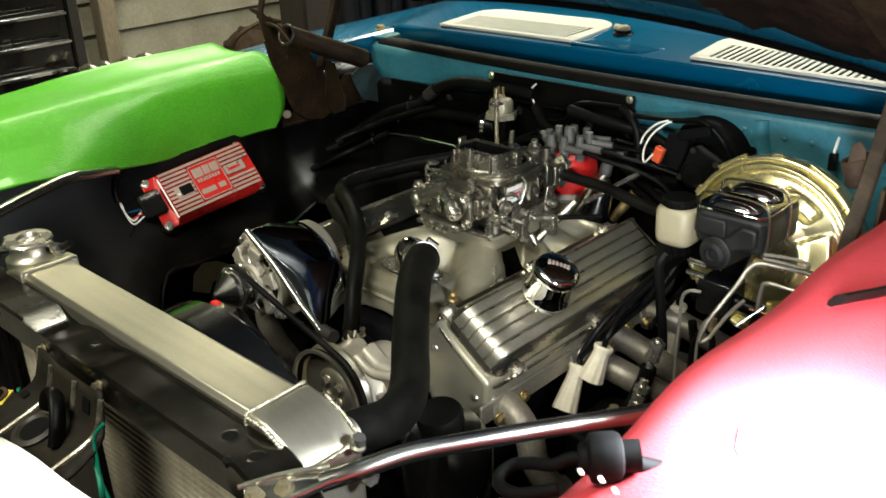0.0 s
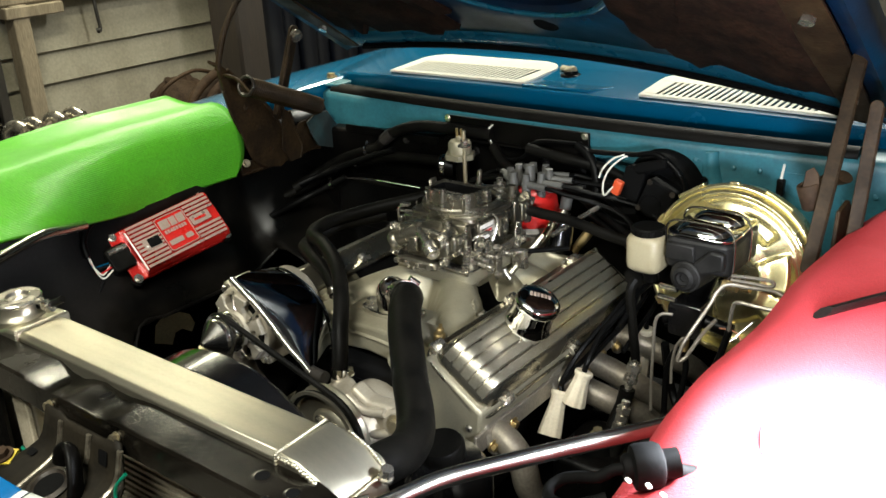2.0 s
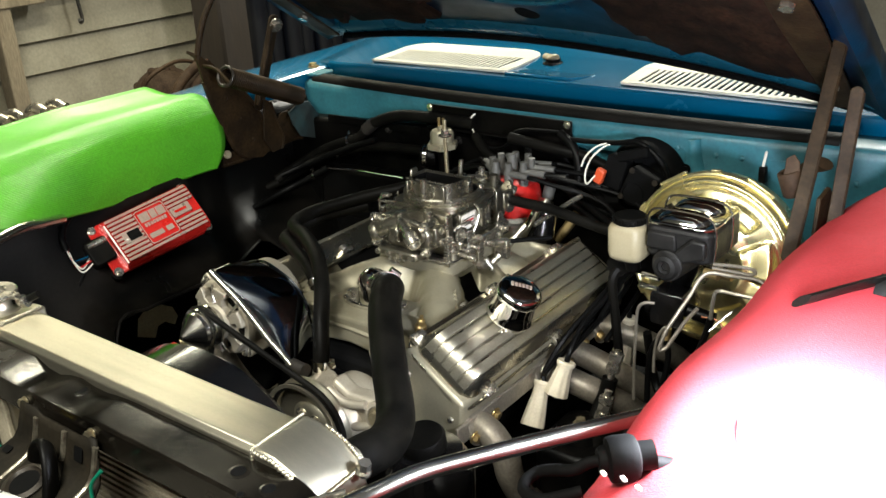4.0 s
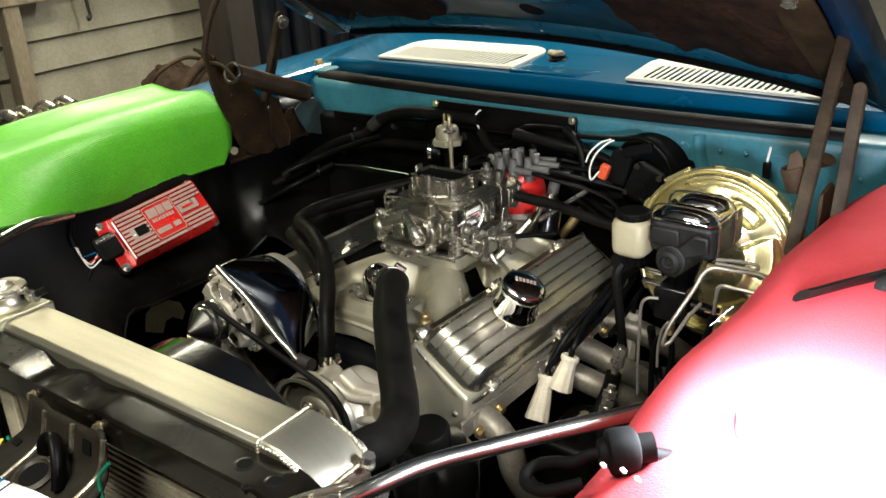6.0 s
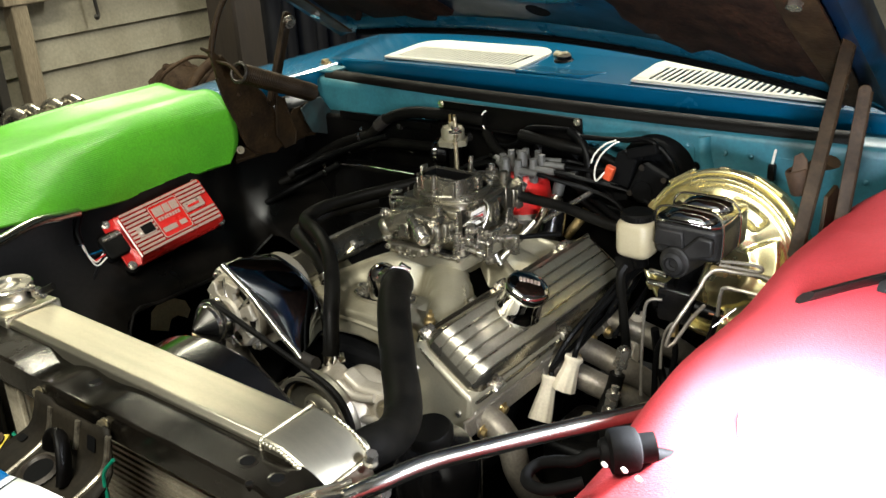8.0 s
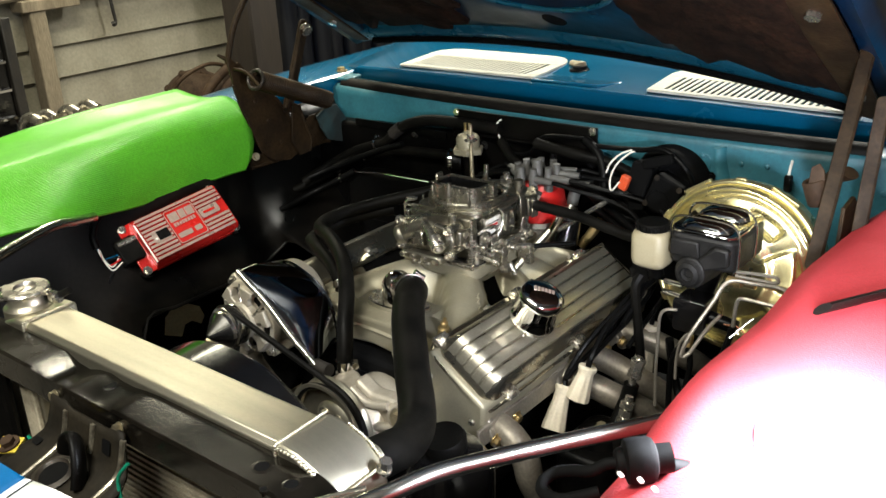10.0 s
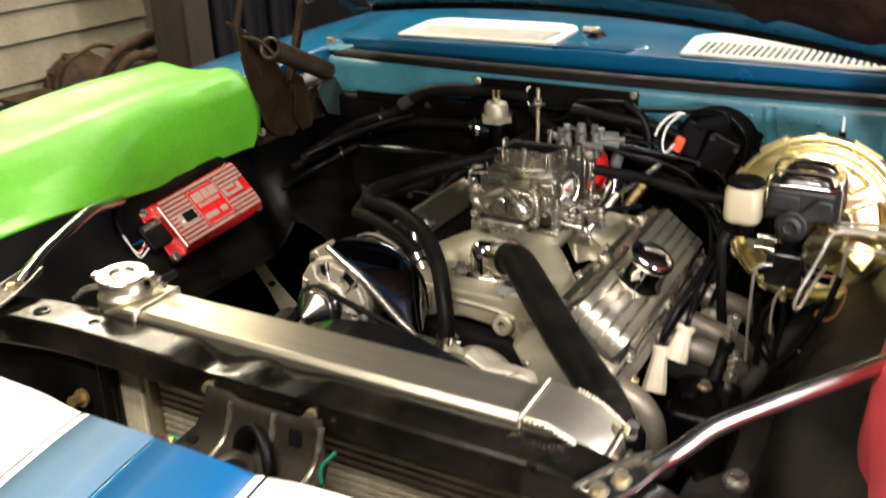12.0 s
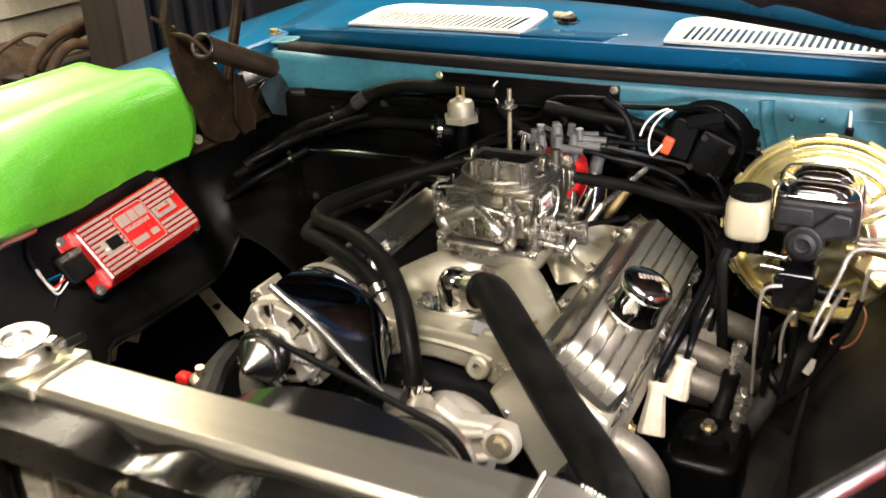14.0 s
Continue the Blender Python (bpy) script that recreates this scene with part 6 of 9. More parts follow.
    bm = BM()
    add_cyl(bm, c, (-0.004, 0.098, 0.791), 0.0205, seg=24)
    part("elbow_outlet", bm, CHROME, el)
    for s in (-1, 1):
        bolt(el, (c.x + s * 0.040, c.y + s * 0.009, 0.752), (0, 0, 1), 0.0085, 0.010, ZINC)


build_intake()

top_hose = thing("upper_radiator_hose", (0.02, 0.07, 0.81), "thick black moulded upper radiator hose", "hose")
bm = BM()
add_tube(bm, [(-0.014, 0.1025, 0.789), (0.006, 0.090, 0.797), (0.030, 0.060, 0.808), (0.058, 0.022, 0.812), (0.093, -0.019, 0.807), (0.130, -0.058, 0.798), (0.170, -0.100, 0.788), (0.208, -0.138, 0.781), (0.243, -0.180, 0.782), (0.270, -0.228, 0.794), (0.286, -0.270, 0.812), (0.289, -0.304, 0.820)], 0.0240, 24, 8)
part("rubber_tube", bm, RUBBER, top_hose, smooth=60)
clamp(top_hose, (-0.010, 0.100, 0.790), (0.80, -0.45, 0.28), 0.0255, 0.018, SATIN)

heater = thing("heater_hose", (-0.03, -0.035, 0.71), "black heater hose looping over the engine front", "hose", "heater hoses")
bm = BM()
add_tube(bm, [(-0.055, -0.012, 0.684), (-0.056, -0.007, 0.714), (-0.071, 0.014, 0.752), (-0.103, 0.054, 0.787), (-0.152, 0.098, 0.811), (-0.225, 0.146, 0.816), (-0.295, 0.190, 0.803), (-0.334, 0.220, 0.793), (-0.356, 0.252, 0.790), (-0.358, 0.292, 0.792), (-0.335, 0.335, 0.797), (-0.285, 0.395, 0.808), (-0.20, 0.470, 0.822), (-0.12, 0.54, 0.82)], 0.0128, 14, 8)
part("rubber_tube", bm, RUBBER, heater)
clamp(heater, (-0.0555, -0.0105, 0.696), (0, 0.15, 1), 0.0133, 0.014)
heater2 = thing("heater_hose", (-0.16, 0.11, 0.75), "black heater hose pushed onto a plated fitting", "hose", "heater hoses")
bm = BM()
add_tube(bm, [(-0.160, 0.099, 0.757), (-0.174, 0.107, 0.770), (-0.208, 0.124, 0.782), (-0.262, 0.149, 0.786), (-0.318, 0.184, 0.780), (-0.352, 0.212, 0.768), (-0.370, 0.242, 0.764), (-0.368, 0.285, 0.772), (-0.342, 0.335, 0.780), (-0.30, 0.385, 0.786)], 0.0122, 14, 8)
part("rubber_tube", bm, RUBBER, heater2)
clamp(heater2, (-0.165, 0.102, 0.762), (-0.65, 0.35, 0.65), 0.0127, 0.012, SATIN)
bm = BM()
add_cyl(bm, (-0.138, 0.088, 0.724), (-0.160, 0.099, 0.758), 0.009, seg=14)
add_hexbolt(bm, (-0.146, 0.092, 0.735), (-0.5, 0.25, 0.8), 0.013, 0.013, 0)
part("plated_fitting", bm, ZINC, heater2, "bright plated hose fitting")


def build_valve_cover(s):
    """A polished ribbed cover, tilted outward on its head. s: 1 driver side, -1 passenger side."""
    T = V(0.1715, 0.232, 0.7527) if s > 0 else V(2 * EX - 0.1715, 0.232, 0.7527)
    n = V(0.616 * s, 0, 0.788)
    tt = V(0.788 * s, 0, -0.616)
    m = Matrix((tt, V(0, 1, 0), n)).transposed().to_4x4()
    m.translation = T
    t = thing("valve_cover", T - n * 0.06, "polished ribbed cast aluminium valve cover", "valve cover", "valve covers")
    H, R0, R1, W0 = 0.044, 0.034, 0.030, 0.058
    Y0, Y1 = -0.208, 0.234

    def lift(y):
        """Height of the crown above the flange: both ends fall away in a quarter round."""
        a = max(0.0, (R0 - (y - Y0)) / R0)
        b = max(0.0, (R1 - (Y1 - y)) / R1)
        return H * max(0.0, 1 - a ** 2.2) ** 0.68 * max(0.0, 1 - b ** 2.5) ** 0.5

    def half(y):
        a = max(0.0, (0.026 - (y - Y0)) / 0.026)
        b = max(0.0, (0.026 - (Y1 - y)) / 0.026)
        return W0 - 0.024 * (1 - math.sqrt(max(0.0, 1 - max(a, b) ** 2)))

    def crown(x, y):
        e = max(0.0, abs(x) - 0.0405) / max(1e-4, half(y) - 0.0405)
        return -H + lift(y) * max(0.0, 1 - min(1.0, e) ** 1.5) ** 0.62

    bm = BM()
    ys = [Y0 + R0 * (1 - math.cos(math.pi / 2 * k / 12)) for k in range(13)] + [-0.1, 0.0, 0.1] + [Y1 - R1 * (1 - math.cos(math.pi / 2 * k / 8)) for k in range(8, -1, -1)]
    qs = [math.copysign(1 - (1 - abs(k) / 20) ** 1.7, k) for k in range(-20, 21)]
    add_sheet(bm, [[m @ V(q * half(y), y, crown(q * half(y), y)) for q in qs] for y in ys])
    bmesh.ops.recalc_face_normals(bm, faces=bm.faces)
    part("shell", bm, POLALU, t, smooth=60)
    bm = BM()
    add_prism(bm, round_poly(0.134, 0.460, 0.024, cy=0.013), m @ Matrix.Translation((0, 0, -0.050)), 0.007)
    part("flange", bm, POLALU, t, bev=0.002)
    for k in range(5):
        x = -0.0348 + 0.0174 * k
        w = 0.0076
        bm = BM()
        yr = [y for y in ys if Y0 + 0.004 < y < 0.215]
        rows = []
        for i, y in enumerate(yr):
            e = min(1.0, i / 3, (len(yr) - 1 - i) / 2)
            rows.append([m @ V(x + dx, y - dy, crown(x + dx, y) + dz) for dx, dz, dy in ((-w, -0.001, 0), (-w + 0.0012, 0.0040 * e, 0.0026 * e), (-w * 0.5, 0.0043 * e, 0.0028 * e), (w * 0.5, 0.0043 * e, 0.0028 * e), (w - 0.0012, 0.0040 * e, 0.0026 * e), (w, -0.001, 0))])
        add_sheet(bm, rows)
        bmesh.ops.recalc_face_normals(bm, faces=bm.faces)
        part("rib", bm, RIBALU, t, smooth=24)
    for y in (-0.19, 0.0, 0.19):
        for sd in (-1, 1):
            bm = BM()
            add_box(bm, m @ V(sd * 0.0605, y + (0.035 if sd > 0 else 0), -0.037), (0.018, 0.026, 0.008), m.to_3x3())
            part("hold_down_tab", bm, ZINC, t, bev=0.001)
            bolt(t, m @ V(sd * 0.0605, y + (0.035 if sd > 0 else 0), -0.033), n, 0.006, 0.007, ZINC)
    return t, m


vc, vm = build_valve_cover(1)
build_valve_cover(-1)


def build_breather():
    base = vm @ V(-0.006, -0.066, 0.022)
    ax = V(0.42, -0.02, 0.9).normalized()
    t = thing("oil_breather_cap", base, "chromed push-in oil breather cap on the valve cover", "breather cap")
    bm = BM()
    add_lathe(bm, base, ax, [(0, -0.030), (0.028, -0.030), (0.028, -0.012), (0.0355, -0.012), (0.0370, -0.010), (0.0367, -0.007), (0.0345, -0.003), (0.0330, 0.012), (0.0322, 0.027)], 48)
    part("skirt", bm, CHROME, t, "plain chromed skirt", smooth=60)
    bm = BM()
    add_lathe(bm, base, ax, [(0.029, 0.026), (0.0338, 0.027), (0.0348, 0.030), (0.0348, 0.035), (0.0330, 0.040), (0.028, 0.0435), (0.016, 0.0456), (0, 0.0462)], 40)
    part("cap", bm, CHROME, t, smooth=60)
    m = basis(base + ax * 0.0458, V(0.75, 0.62, -0.35), ax.cross(V(0.75, 0.62, -0.35)))
    for k in range(6):
        bm = BM()
        add_prism(bm, round_poly(0.0042, 0.0085, 0.001, cx=-0.014 + 0.0056 * k, cy=0.004), m @ Matrix.Translation((0, 0, -0.0004)), 0.0008)
        part("raised_mark", bm, BARE, t)


build_breather()



def build_carburetor():
    cx, cy = EX, 0.322
    t = thing("carburetor", (cx, cy, 0.786), "bright four-barrel carburetor with linkages and centre stud", "carburetor")
    C = lambda x, y, z: V(cx + x, cy + y, z)

    def bx(name, x, y, z, sx, sy, sz, mat=CARBALU, bev=0.003, parent=None, rot=None, label=""):
        bm = BM()
        add_box(bm, C(x, y, z), (sx, sy, sz), rot)
        return part(name, bm, mat, parent or t, label, bev=bev)

    def rod(name, a, b, r, mat=ZINC, parent=None, r2=None, seg=16):
        bm = BM()
        add_cyl(bm, C(*a), C(*b), r, r2, seg)
        return part(name, bm, mat, parent or t)

    def turned(name, at, axis, prof, mat=CARBALU, parent=None, seg=24):
        bm = BM()
        add_lathe(bm, C(*at), axis, prof, seg)
        return part(name, bm, mat, parent or t, smooth=40)

    def wire(name, pts, r=0.0022, mat=ZINC, parent=None):
        bm = BM()
        add_tube(bm, [C(*p) for p in pts], r, 8, 6)
        return part(name, bm, mat, parent or t)

    def plate(name, outline, at, xdir, depth, mat=ZINC, parent=None, bev=0.0006):
        bm = BM()
        add_prism(bm, outline, basis(C(*at), xdir, UP), depth)
        return part(name, bm, mat, parent or t, bev=bev)

    bm = BM()
    add_prism(bm, round_poly(0.156, 0.178, 0.015), Matrix.Translation(C(0, 0, 0.786)), 0.004)
    part("gasket", bm, DARK, t)
    bm = BM()
    add_prism(bm, round_poly(0.138, 0.150, 0.02), Matrix.Translation(C(0, 0, 0.790)), 0.018)
    base = part("throttle_body", bm, CARBALU, t, bev=0.003)
    for x, y in ((-0.068, -0.073), (0.068, -0.073), (-0.068, 0.073), (0.068, 0.073)):
        turned("base_ear", (x, y, 0.790), UP, [(0, 0), (0.013, 0), (0.012, 0.010), (0, 0.010)], CARBALU, base, 18)
        bolt(base, C(x, y, 0.800), UP, 0.008, 0.008, ZINC)
    # body: a waisted casting with webs and pockets on its flanks
    bm = BM()
    lv = [[bm.verts.new(C(x, y, z)) for x, y in round_poly(w, l, 0.018)] for z, w, l in ((0.806, 0.126, 0.118), (0.814, 0.116, 0.112), (0.846, 0.112, 0.112), (0.856, 0.128, 0.124), (0.862, 0.136, 0.134), (0.868, 0.134, 0.134))]
    for a, b in zip(lv, lv[1:]):
        for k in range(len(a)):
            j = (k + 1) % len(a)
            bm.faces.new((a[k], a[j], b[j], b[k]))
    bm.faces.new(lv[-1])
    body = part("main_body", bm, CARBALU, t, smooth=40)
    for sd in (-1, 1):
        for k, (dy, h) in enumerate(((-0.046, 0.046), (-0.030, 0.030), (-0.012, 0.046), (0.006, 0.034), (0.026, 0.046), (0.046, 0.040))):
            bx("body_web", sd * 0.0585, dy, 0.812 + h / 2, 0.010, 0.0065, h, bev=0.002, parent=body)
        turned("pocket_boss", (sd * 0.054, -0.021, 0.834), (sd, 0, 0.1), [(0, 0), (0.010, 0), (0.009, 0.012), (0.005, 0.013), (0.004, 0.008), (0, 0.008)], CARBALU, body, 18)
        turned("pocket_boss", (sd * 0.054, 0.036, 0.826), (sd, 0, 0.1), [(0, 0), (0.008, 0), (0.007, 0.012), (0, 0.013)], ZINC, body, 14)
        rod("cross_gallery", (sd * 0.060, -0.05, 0.848), (sd * 0.060, 0.05, 0.850), 0.005, CARBALU, body)
    for f in (-1, 1):
        bx("metering_block", 0, f * 0.071, 0.835, 0.132, 0.015, 0.058, bev=0.002)
        bm = BM()
        add_prism(bm, [(-0.056, 0.811), (0.056, 0.811), (0.060, 0.822), (0.060, 0.845), (0.046, 0.861), (0.014, 0.866), (-0.014, 0.866), (-0.046, 0.861), (-0.060, 0.845), (-0.060, 0.822)], basis(C(0, f * 0.100 + 0.022, 0) * 1.0, (1, 0, 0), UP), 0.044)
        bowl = part("float_bowl", bm, CARBALU, t, bev=0.007, seg=3)
        for x, z in ((-0.052, 0.857), (0.052, 0.857), (-0.052, 0.814), (0.052, 0.814)):
            turned("bowl_screw", (x, f * 0.118, z), (0, f, 0), [(0, 0), (0.0085, 0), (0.0085, 0.006), (0.0055, 0.0065), (0.0055, 0.011), (0.003, 0.011), (0.003, 0.009), (0, 0.009)], ZINC, bowl, 14)
        # raised vee of bosses on the bowl's face
        bm = BM()
        add_tube(bm, [C(0.004, f * 0.119, 0.860), C(-0.020, f * 0.124, 0.850), C(-0.042, f * 0.128, 0.838)], 0.0125, 16, 6, 0.0135)
        part("vee_arm", bm, CARBALU, bowl, smooth=60)
        turned("vee_end", (-0.038, f * 0.128, 0.839), (-0.82, f * 0.30, -0.40), [(0, 0), (0.0150, 0), (0.0165, 0.003), (0.0165, 0.010), (0.0145, 0.013), (0.011, 0.013), (0.010, 0.010), (0, 0.010)], CARBALU, bowl, 26)
        bm = BM()
        add_tube(bm, [C(-0.006, f * 0.119, 0.861), C(0.014, f * 0.126, 0.854), C(0.030, f * 0.134, 0.846)], 0.0085, 14, 6)
        part("vee_arm", bm, CARBALU, bowl, smooth=60)
        turned("fuel_fitting", (0.022, f * 0.130, 0.850), (0.79, f * 0.42, -0.44), [(0, 0), (0.0085, 0), (0.0085, 0.012), (0.0118, 0.013), (0.0118, 0.034), (0.0105, 0.036), (0.0075, 0.036), (0.007, 0.030), (0, 0.030)], ZINC, bowl, 22)
        bm = BM()
        add_prism(bm, [(-0.013, 0.824), (0.011, 0.824), (0.009, 0.851), (-0.010, 0.851)], basis(C(-0.004, f * 0.118 + (0.0 if f < 0 else 0.016), 0), (1, 0, 0), UP), 0.016)
        part("sight_block", bm, CARBALU, bowl, bev=0.003)
        for x in (-0.020, 0.013):
            bx("face_rib", x, f * 0.124, 0.836, 0.004, 0.008, 0.030, bev=0.0012, parent=bowl)
        bm = BM()
        add_tube(bm, [C(0.045, f * 0.122, 0.858), C(0.052, f * 0.124, 0.842), C(0.040, f * 0.124, 0.826)], 0.0042, 8, 6)
        part("cast_web", bm, CARBALU, bowl)
        bm = BM()
        add_prism(bm, round_poly(0.088, 0.052, 0.012), Matrix.Translation(C(-0.004, f * 0.108, 0.796)), 0.015)
        pc = part("pump_cover", bm, CARBALU, bowl, bev=0.004)
        for x in (-0.040, -0.018, 0.006, 0.030):
            rod("pump_screw", (x, f * 0.133, 0.8035), (x, f * 0.137, 0.8035), 0.0046, ZINC, pc)
        for x in (-0.018, -0.006, 0.004, 0.012):
            rod("diaphragm_stud", (x, f * 0.128, 0.7965), (x + 0.001, f * 0.133, 0.793), 0.0028, ZINC, pc, seg=8)
        rod("bowl_vent", (0.040, f * 0.094, 0.86), (0.040, f * 0.094, 0.876 if f < 0 else 0.882), 0.008, CARBALU, bowl)
        bx("side_block", 0.064, f * 0.098, 0.838, 0.010, 0.030, 0.034, bev=0.003, parent=bowl)
        for dz in (-0.010, 0.008):
            turned("side_screw", (0.066, f * 0.098, 0.838 + dz), (1, 0, 0.05), [(0, 0), (0.006, 0), (0.006, 0.005), (0, 0.006)], ZINC, bowl, 12)
    bm = BM()
    add_hexbolt(bm, C(0.004, 0.108, 0.866), UP, 0.012, 0.009, 1.2)
    seat = part("needle_seat_nut", bm, ZINC, t)
    turned("lock_screw", (0.004, 0.108, 0.876), UP, [(0, 0), (0.006, 0), (0.006, 0.010), (0.0035, 0.011), (0.0035, 0.008), (0, 0.008)], ZINC, seat, 12)
    # air horn: stepped filter ledge and an open walled choke tower over the front half
    bm = BM()
    add_lathe(bm, C(0, 0, 0.866), UP, [(0.050, -0.006), (0.0655, -0.003), (0.0700, 0.0005), (0.0702, 0.0040), (0.0672, 0.0052), (0.0672, 0.0078), (0.0690, 0.0090), (0.0690, 0.0125), (0.0668, 0.0150), (0.0615, 0.0156), (0.0590, 0.0120), (0.057, 0.008), (0.057, 0.004)], 56)
    horn = part("air_horn", bm, CARBALU, t, smooth=28)
    # Floor disc coloured dark so the recess behind the tower reads dark.
    bm = BM()
    add_lathe(bm, C(0, 0, 0.866), UP, [(0.058, 0.0075), (0.0, 0.0085)], 40)
    part("horn_floor", bm, DARK, horn, "floor disc coloured dark for the recess")

    def tower(k, inset, n=26):
        a = math.pi * k / n
        w, d = 0.0495 - inset, 0.0565 - inset
        return (0.006 - math.copysign(abs(math.cos(a)) ** 0.62, math.cos(a)) * w, -0.002 - d * abs(math.sin(a)) ** 0.5)

    ring = [tower(k, 0.0) for k in range(27)] + [(0.0555, 0.008), (-0.0435, 0.008)]
    ringi = [tower(k, 0.0036) for k in range(27)] + [(0.0519, 0.0045), (-0.0399, 0.0045)]
    bm = BM()
    top = lambda x, y: 0.9065 - 0.05 * max(0.0, y + 0.02)
    lo = [bm.verts.new(C(x, y, 0.874)) for x, y in ring]
    hi = [bm.verts.new(C(x, y, top(x, y))) for x, y in ring]
    hi2 = [bm.verts.new(C(x, y, top(x, y))) for x, y in ringi]
    lo2 = [bm.verts.new(C(x, y, 0.874)) for x, y in ringi]
    nn = len(ring)
    for k in range(nn):
        j = (k + 1) % nn
        for a, b in ((lo, hi), (hi, hi2), (hi2, lo2)):
            bm.faces.new((a[k], a[j], b[j], b[k]))
    bmesh.ops.recalc_face_normals(bm, faces=bm.faces)
    part("choke_tower", bm, CARBALU, horn, smooth=40)
    # Near-black lining and floor added so the open tower reads dark inside.
    bm = BM()
    lining = [tower(k, 0.0044) for k in range(27)] + [(0.0511, 0.0037), (-0.0391, 0.0037)]
    add_sheet(bm, [[C(x, y, 0.875 if q == 0 else top(x, y) - 0.004) for x, y in lining + lining[:1]] for q in (0, 1)])
    part("bore_lining", bm, DEEP, horn, "near-black lining added inside the tower")
    bm = BM()
    add_prism(bm, ringi, Matrix.Translation(C(0, 0, 0.8765)), 0.001)
    part("tower_floor", bm, DEEP, horn, "dark open throats")
    rod("choke_shaft", (-0.058, -0.026, 0.896), (0.056, -0.026, 0.896), 0.0024, ZINC, horn)
    for y in (0.028,):
        for x in (-0.024, 0.024):
            bm = BM()
            add_lathe(bm, C(x, y, 0.8756), UP, [(0.020, 0.0), (0.0215, 0.0015), (0.0225, 0.0005)], 20)
            add_lathe(bm, C(x, y, 0.8758), UP, [(0, 0), (0.0205, 0), (0.0205, 0.0004), (0, 0.0004)], 20)
            part("throat", bm, DEEP, horn)
            rod("booster", (x - 0.016, y, 0.879), (x + 0.016, y, 0.879), 0.0035, BRASS, horn)
    bm = BM()
    add_tube(bm, [C(0.006, -0.0605, 0.874), C(0.006, -0.0610, 0.895), C(0.0065, -0.0600, 0.9135)], 0.0056, 14, 4)
    part("vent_tube", bm, CARBALU, horn)
    for x in (-0.034, 0.043):
        bx("tower_rib", x, -0.053, 0.889, 0.004, 0.007, 0.028, bev=0.0015, parent=horn)
    bx("choke_ear", -0.045, -0.022, 0.906, 0.006, 0.018, 0.018, parent=horn, bev=0.003)
    bx("choke_ear", 0.057, -0.002, 0.892, 0.007, 0.014, 0.022, parent=horn, bev=0.002)
    bm = BM()
    add_tube(bm, [C(0.008, 0.036, 0.874), C(0.009, 0.038, 0.895), C(0.010, 0.041, 0.920)], 0.0042, 12, 4)
    part("vent_tube", bm, CARBALU, horn)
    wire("rim_scroll", [(0.018, 0.020, 0.878), (0.030, 0.026, 0.884), (0.044, 0.018, 0.886), (0.048, 0.004, 0.880)], 0.004, CARBALU, horn)
    for x, y in ((-0.052, 0.036), (0.052, 0.036), (0.0, 0.062)):
        turned("rim_screw", (x, y, 0.8805), UP, [(0, 0), (0.006, 0), (0.006, 0.004), (0, 0.005)], ZINC, horn, 12)
    # centre stud with nut and washer
    stud = rod("centre_stud", (-0.004, 0.018, 0.872), (-0.004, 0.018, 0.994), 0.0034, STUD)
    bm = BM()
    for k in range(52):
        add_lathe(bm, C(-0.004, 0.018, 0.893 + 0.0018 * k), UP, [(0.0030, 0), (0.0038, 0.0009), (0.0030, 0.0018)], 10)
    part("thread", bm, STUD, stud)
    bm = BM()
    add_lathe(bm, C(-0.004, 0.018, 0.966), UP, [(0, 0), (0.011, 0), (0.012, 0.002), (0.006, 0.004), (0.0055, 0.010), (0, 0.010)], 20)
    add_hexbolt(bm, C(-0.004, 0.018, 0.969), UP, 0.007, 0.007, 0)
    part("stud_nut", bm, ZINC, stud)
    bm = BM()
    add_hexbolt(bm, C(-0.004, 0.018, 0.877), UP, 0.007, 0.008, 1.4)
    part("stud_foot_nut", bm, ZINC, stud)
    # side label on the driver side
    bx("label_pad", 0.0655, -0.024, 0.841, 0.008, 0.050, 0.034, bev=0.002)
    m = basis(C(0.0696, -0.024, 0.841), (0, 1, 0), UP)
    bm = BM()
    add_prism(bm, round_poly(0.042, 0.026, 0.004), m, 0.001)
    lab = part("maker_label", bm, LABELW, t, "small white maker's label")
    for dy, hgt, mt in ((0.005, 0.0014, WIRE), (-0.005, 0.0014, WIRE), (0.0, 0.004, REDCAP)):
        bm = BM()
        add_prism(bm, round_poly(0.030 if hgt < 0.002 else 0.022, hgt, 0.0005, cy=dy), m @ Matrix.Translation((0, 0, 0.001)), 0.0005)
        part("label_bar", bm, mt, lab)
    # choke housing, bracket and links on the passenger side
    choke = turned("choke_housing", (-0.066, -0.006, 0.842), (-1, 0, 0), [(0, 0), (0.024, 0), (0.024, 0.014), (0.027, 0.016), (0.027, 0.022), (0.02, 0.026), (0, 0.026)], BLACK)
    wire("choke_strap", [(-0.070, -0.064, 0.874), (-0.086, -0.066, 0.868), (-0.094, -0.062, 0.850), (-0.094, -0.058, 0.826)], 0.0022, ZINC, choke)
    bx("strap_tab", -0.078, -0.060, 0.873, 0.018, 0.012, 0.005, ZINC, 0.002, choke)
    bx("strap_tab", -0.086, -0.060, 0.846, 0.010, 0.014, 0.012, ZINC, 0.002, choke)
    bx("strap_tab", -0.088, -0.056, 0.826, 0.012, 0.012, 0.010, ZINC, 0.002, choke)
    rod("choke_link", (-0.072, -0.036, 0.802), (-0.074, -0.034, 0.872), 0.002)
    rod("choke_rod", (-0.062, -0.060, 0.862), (-0.095, -0.062, 0.860), 0.0026)
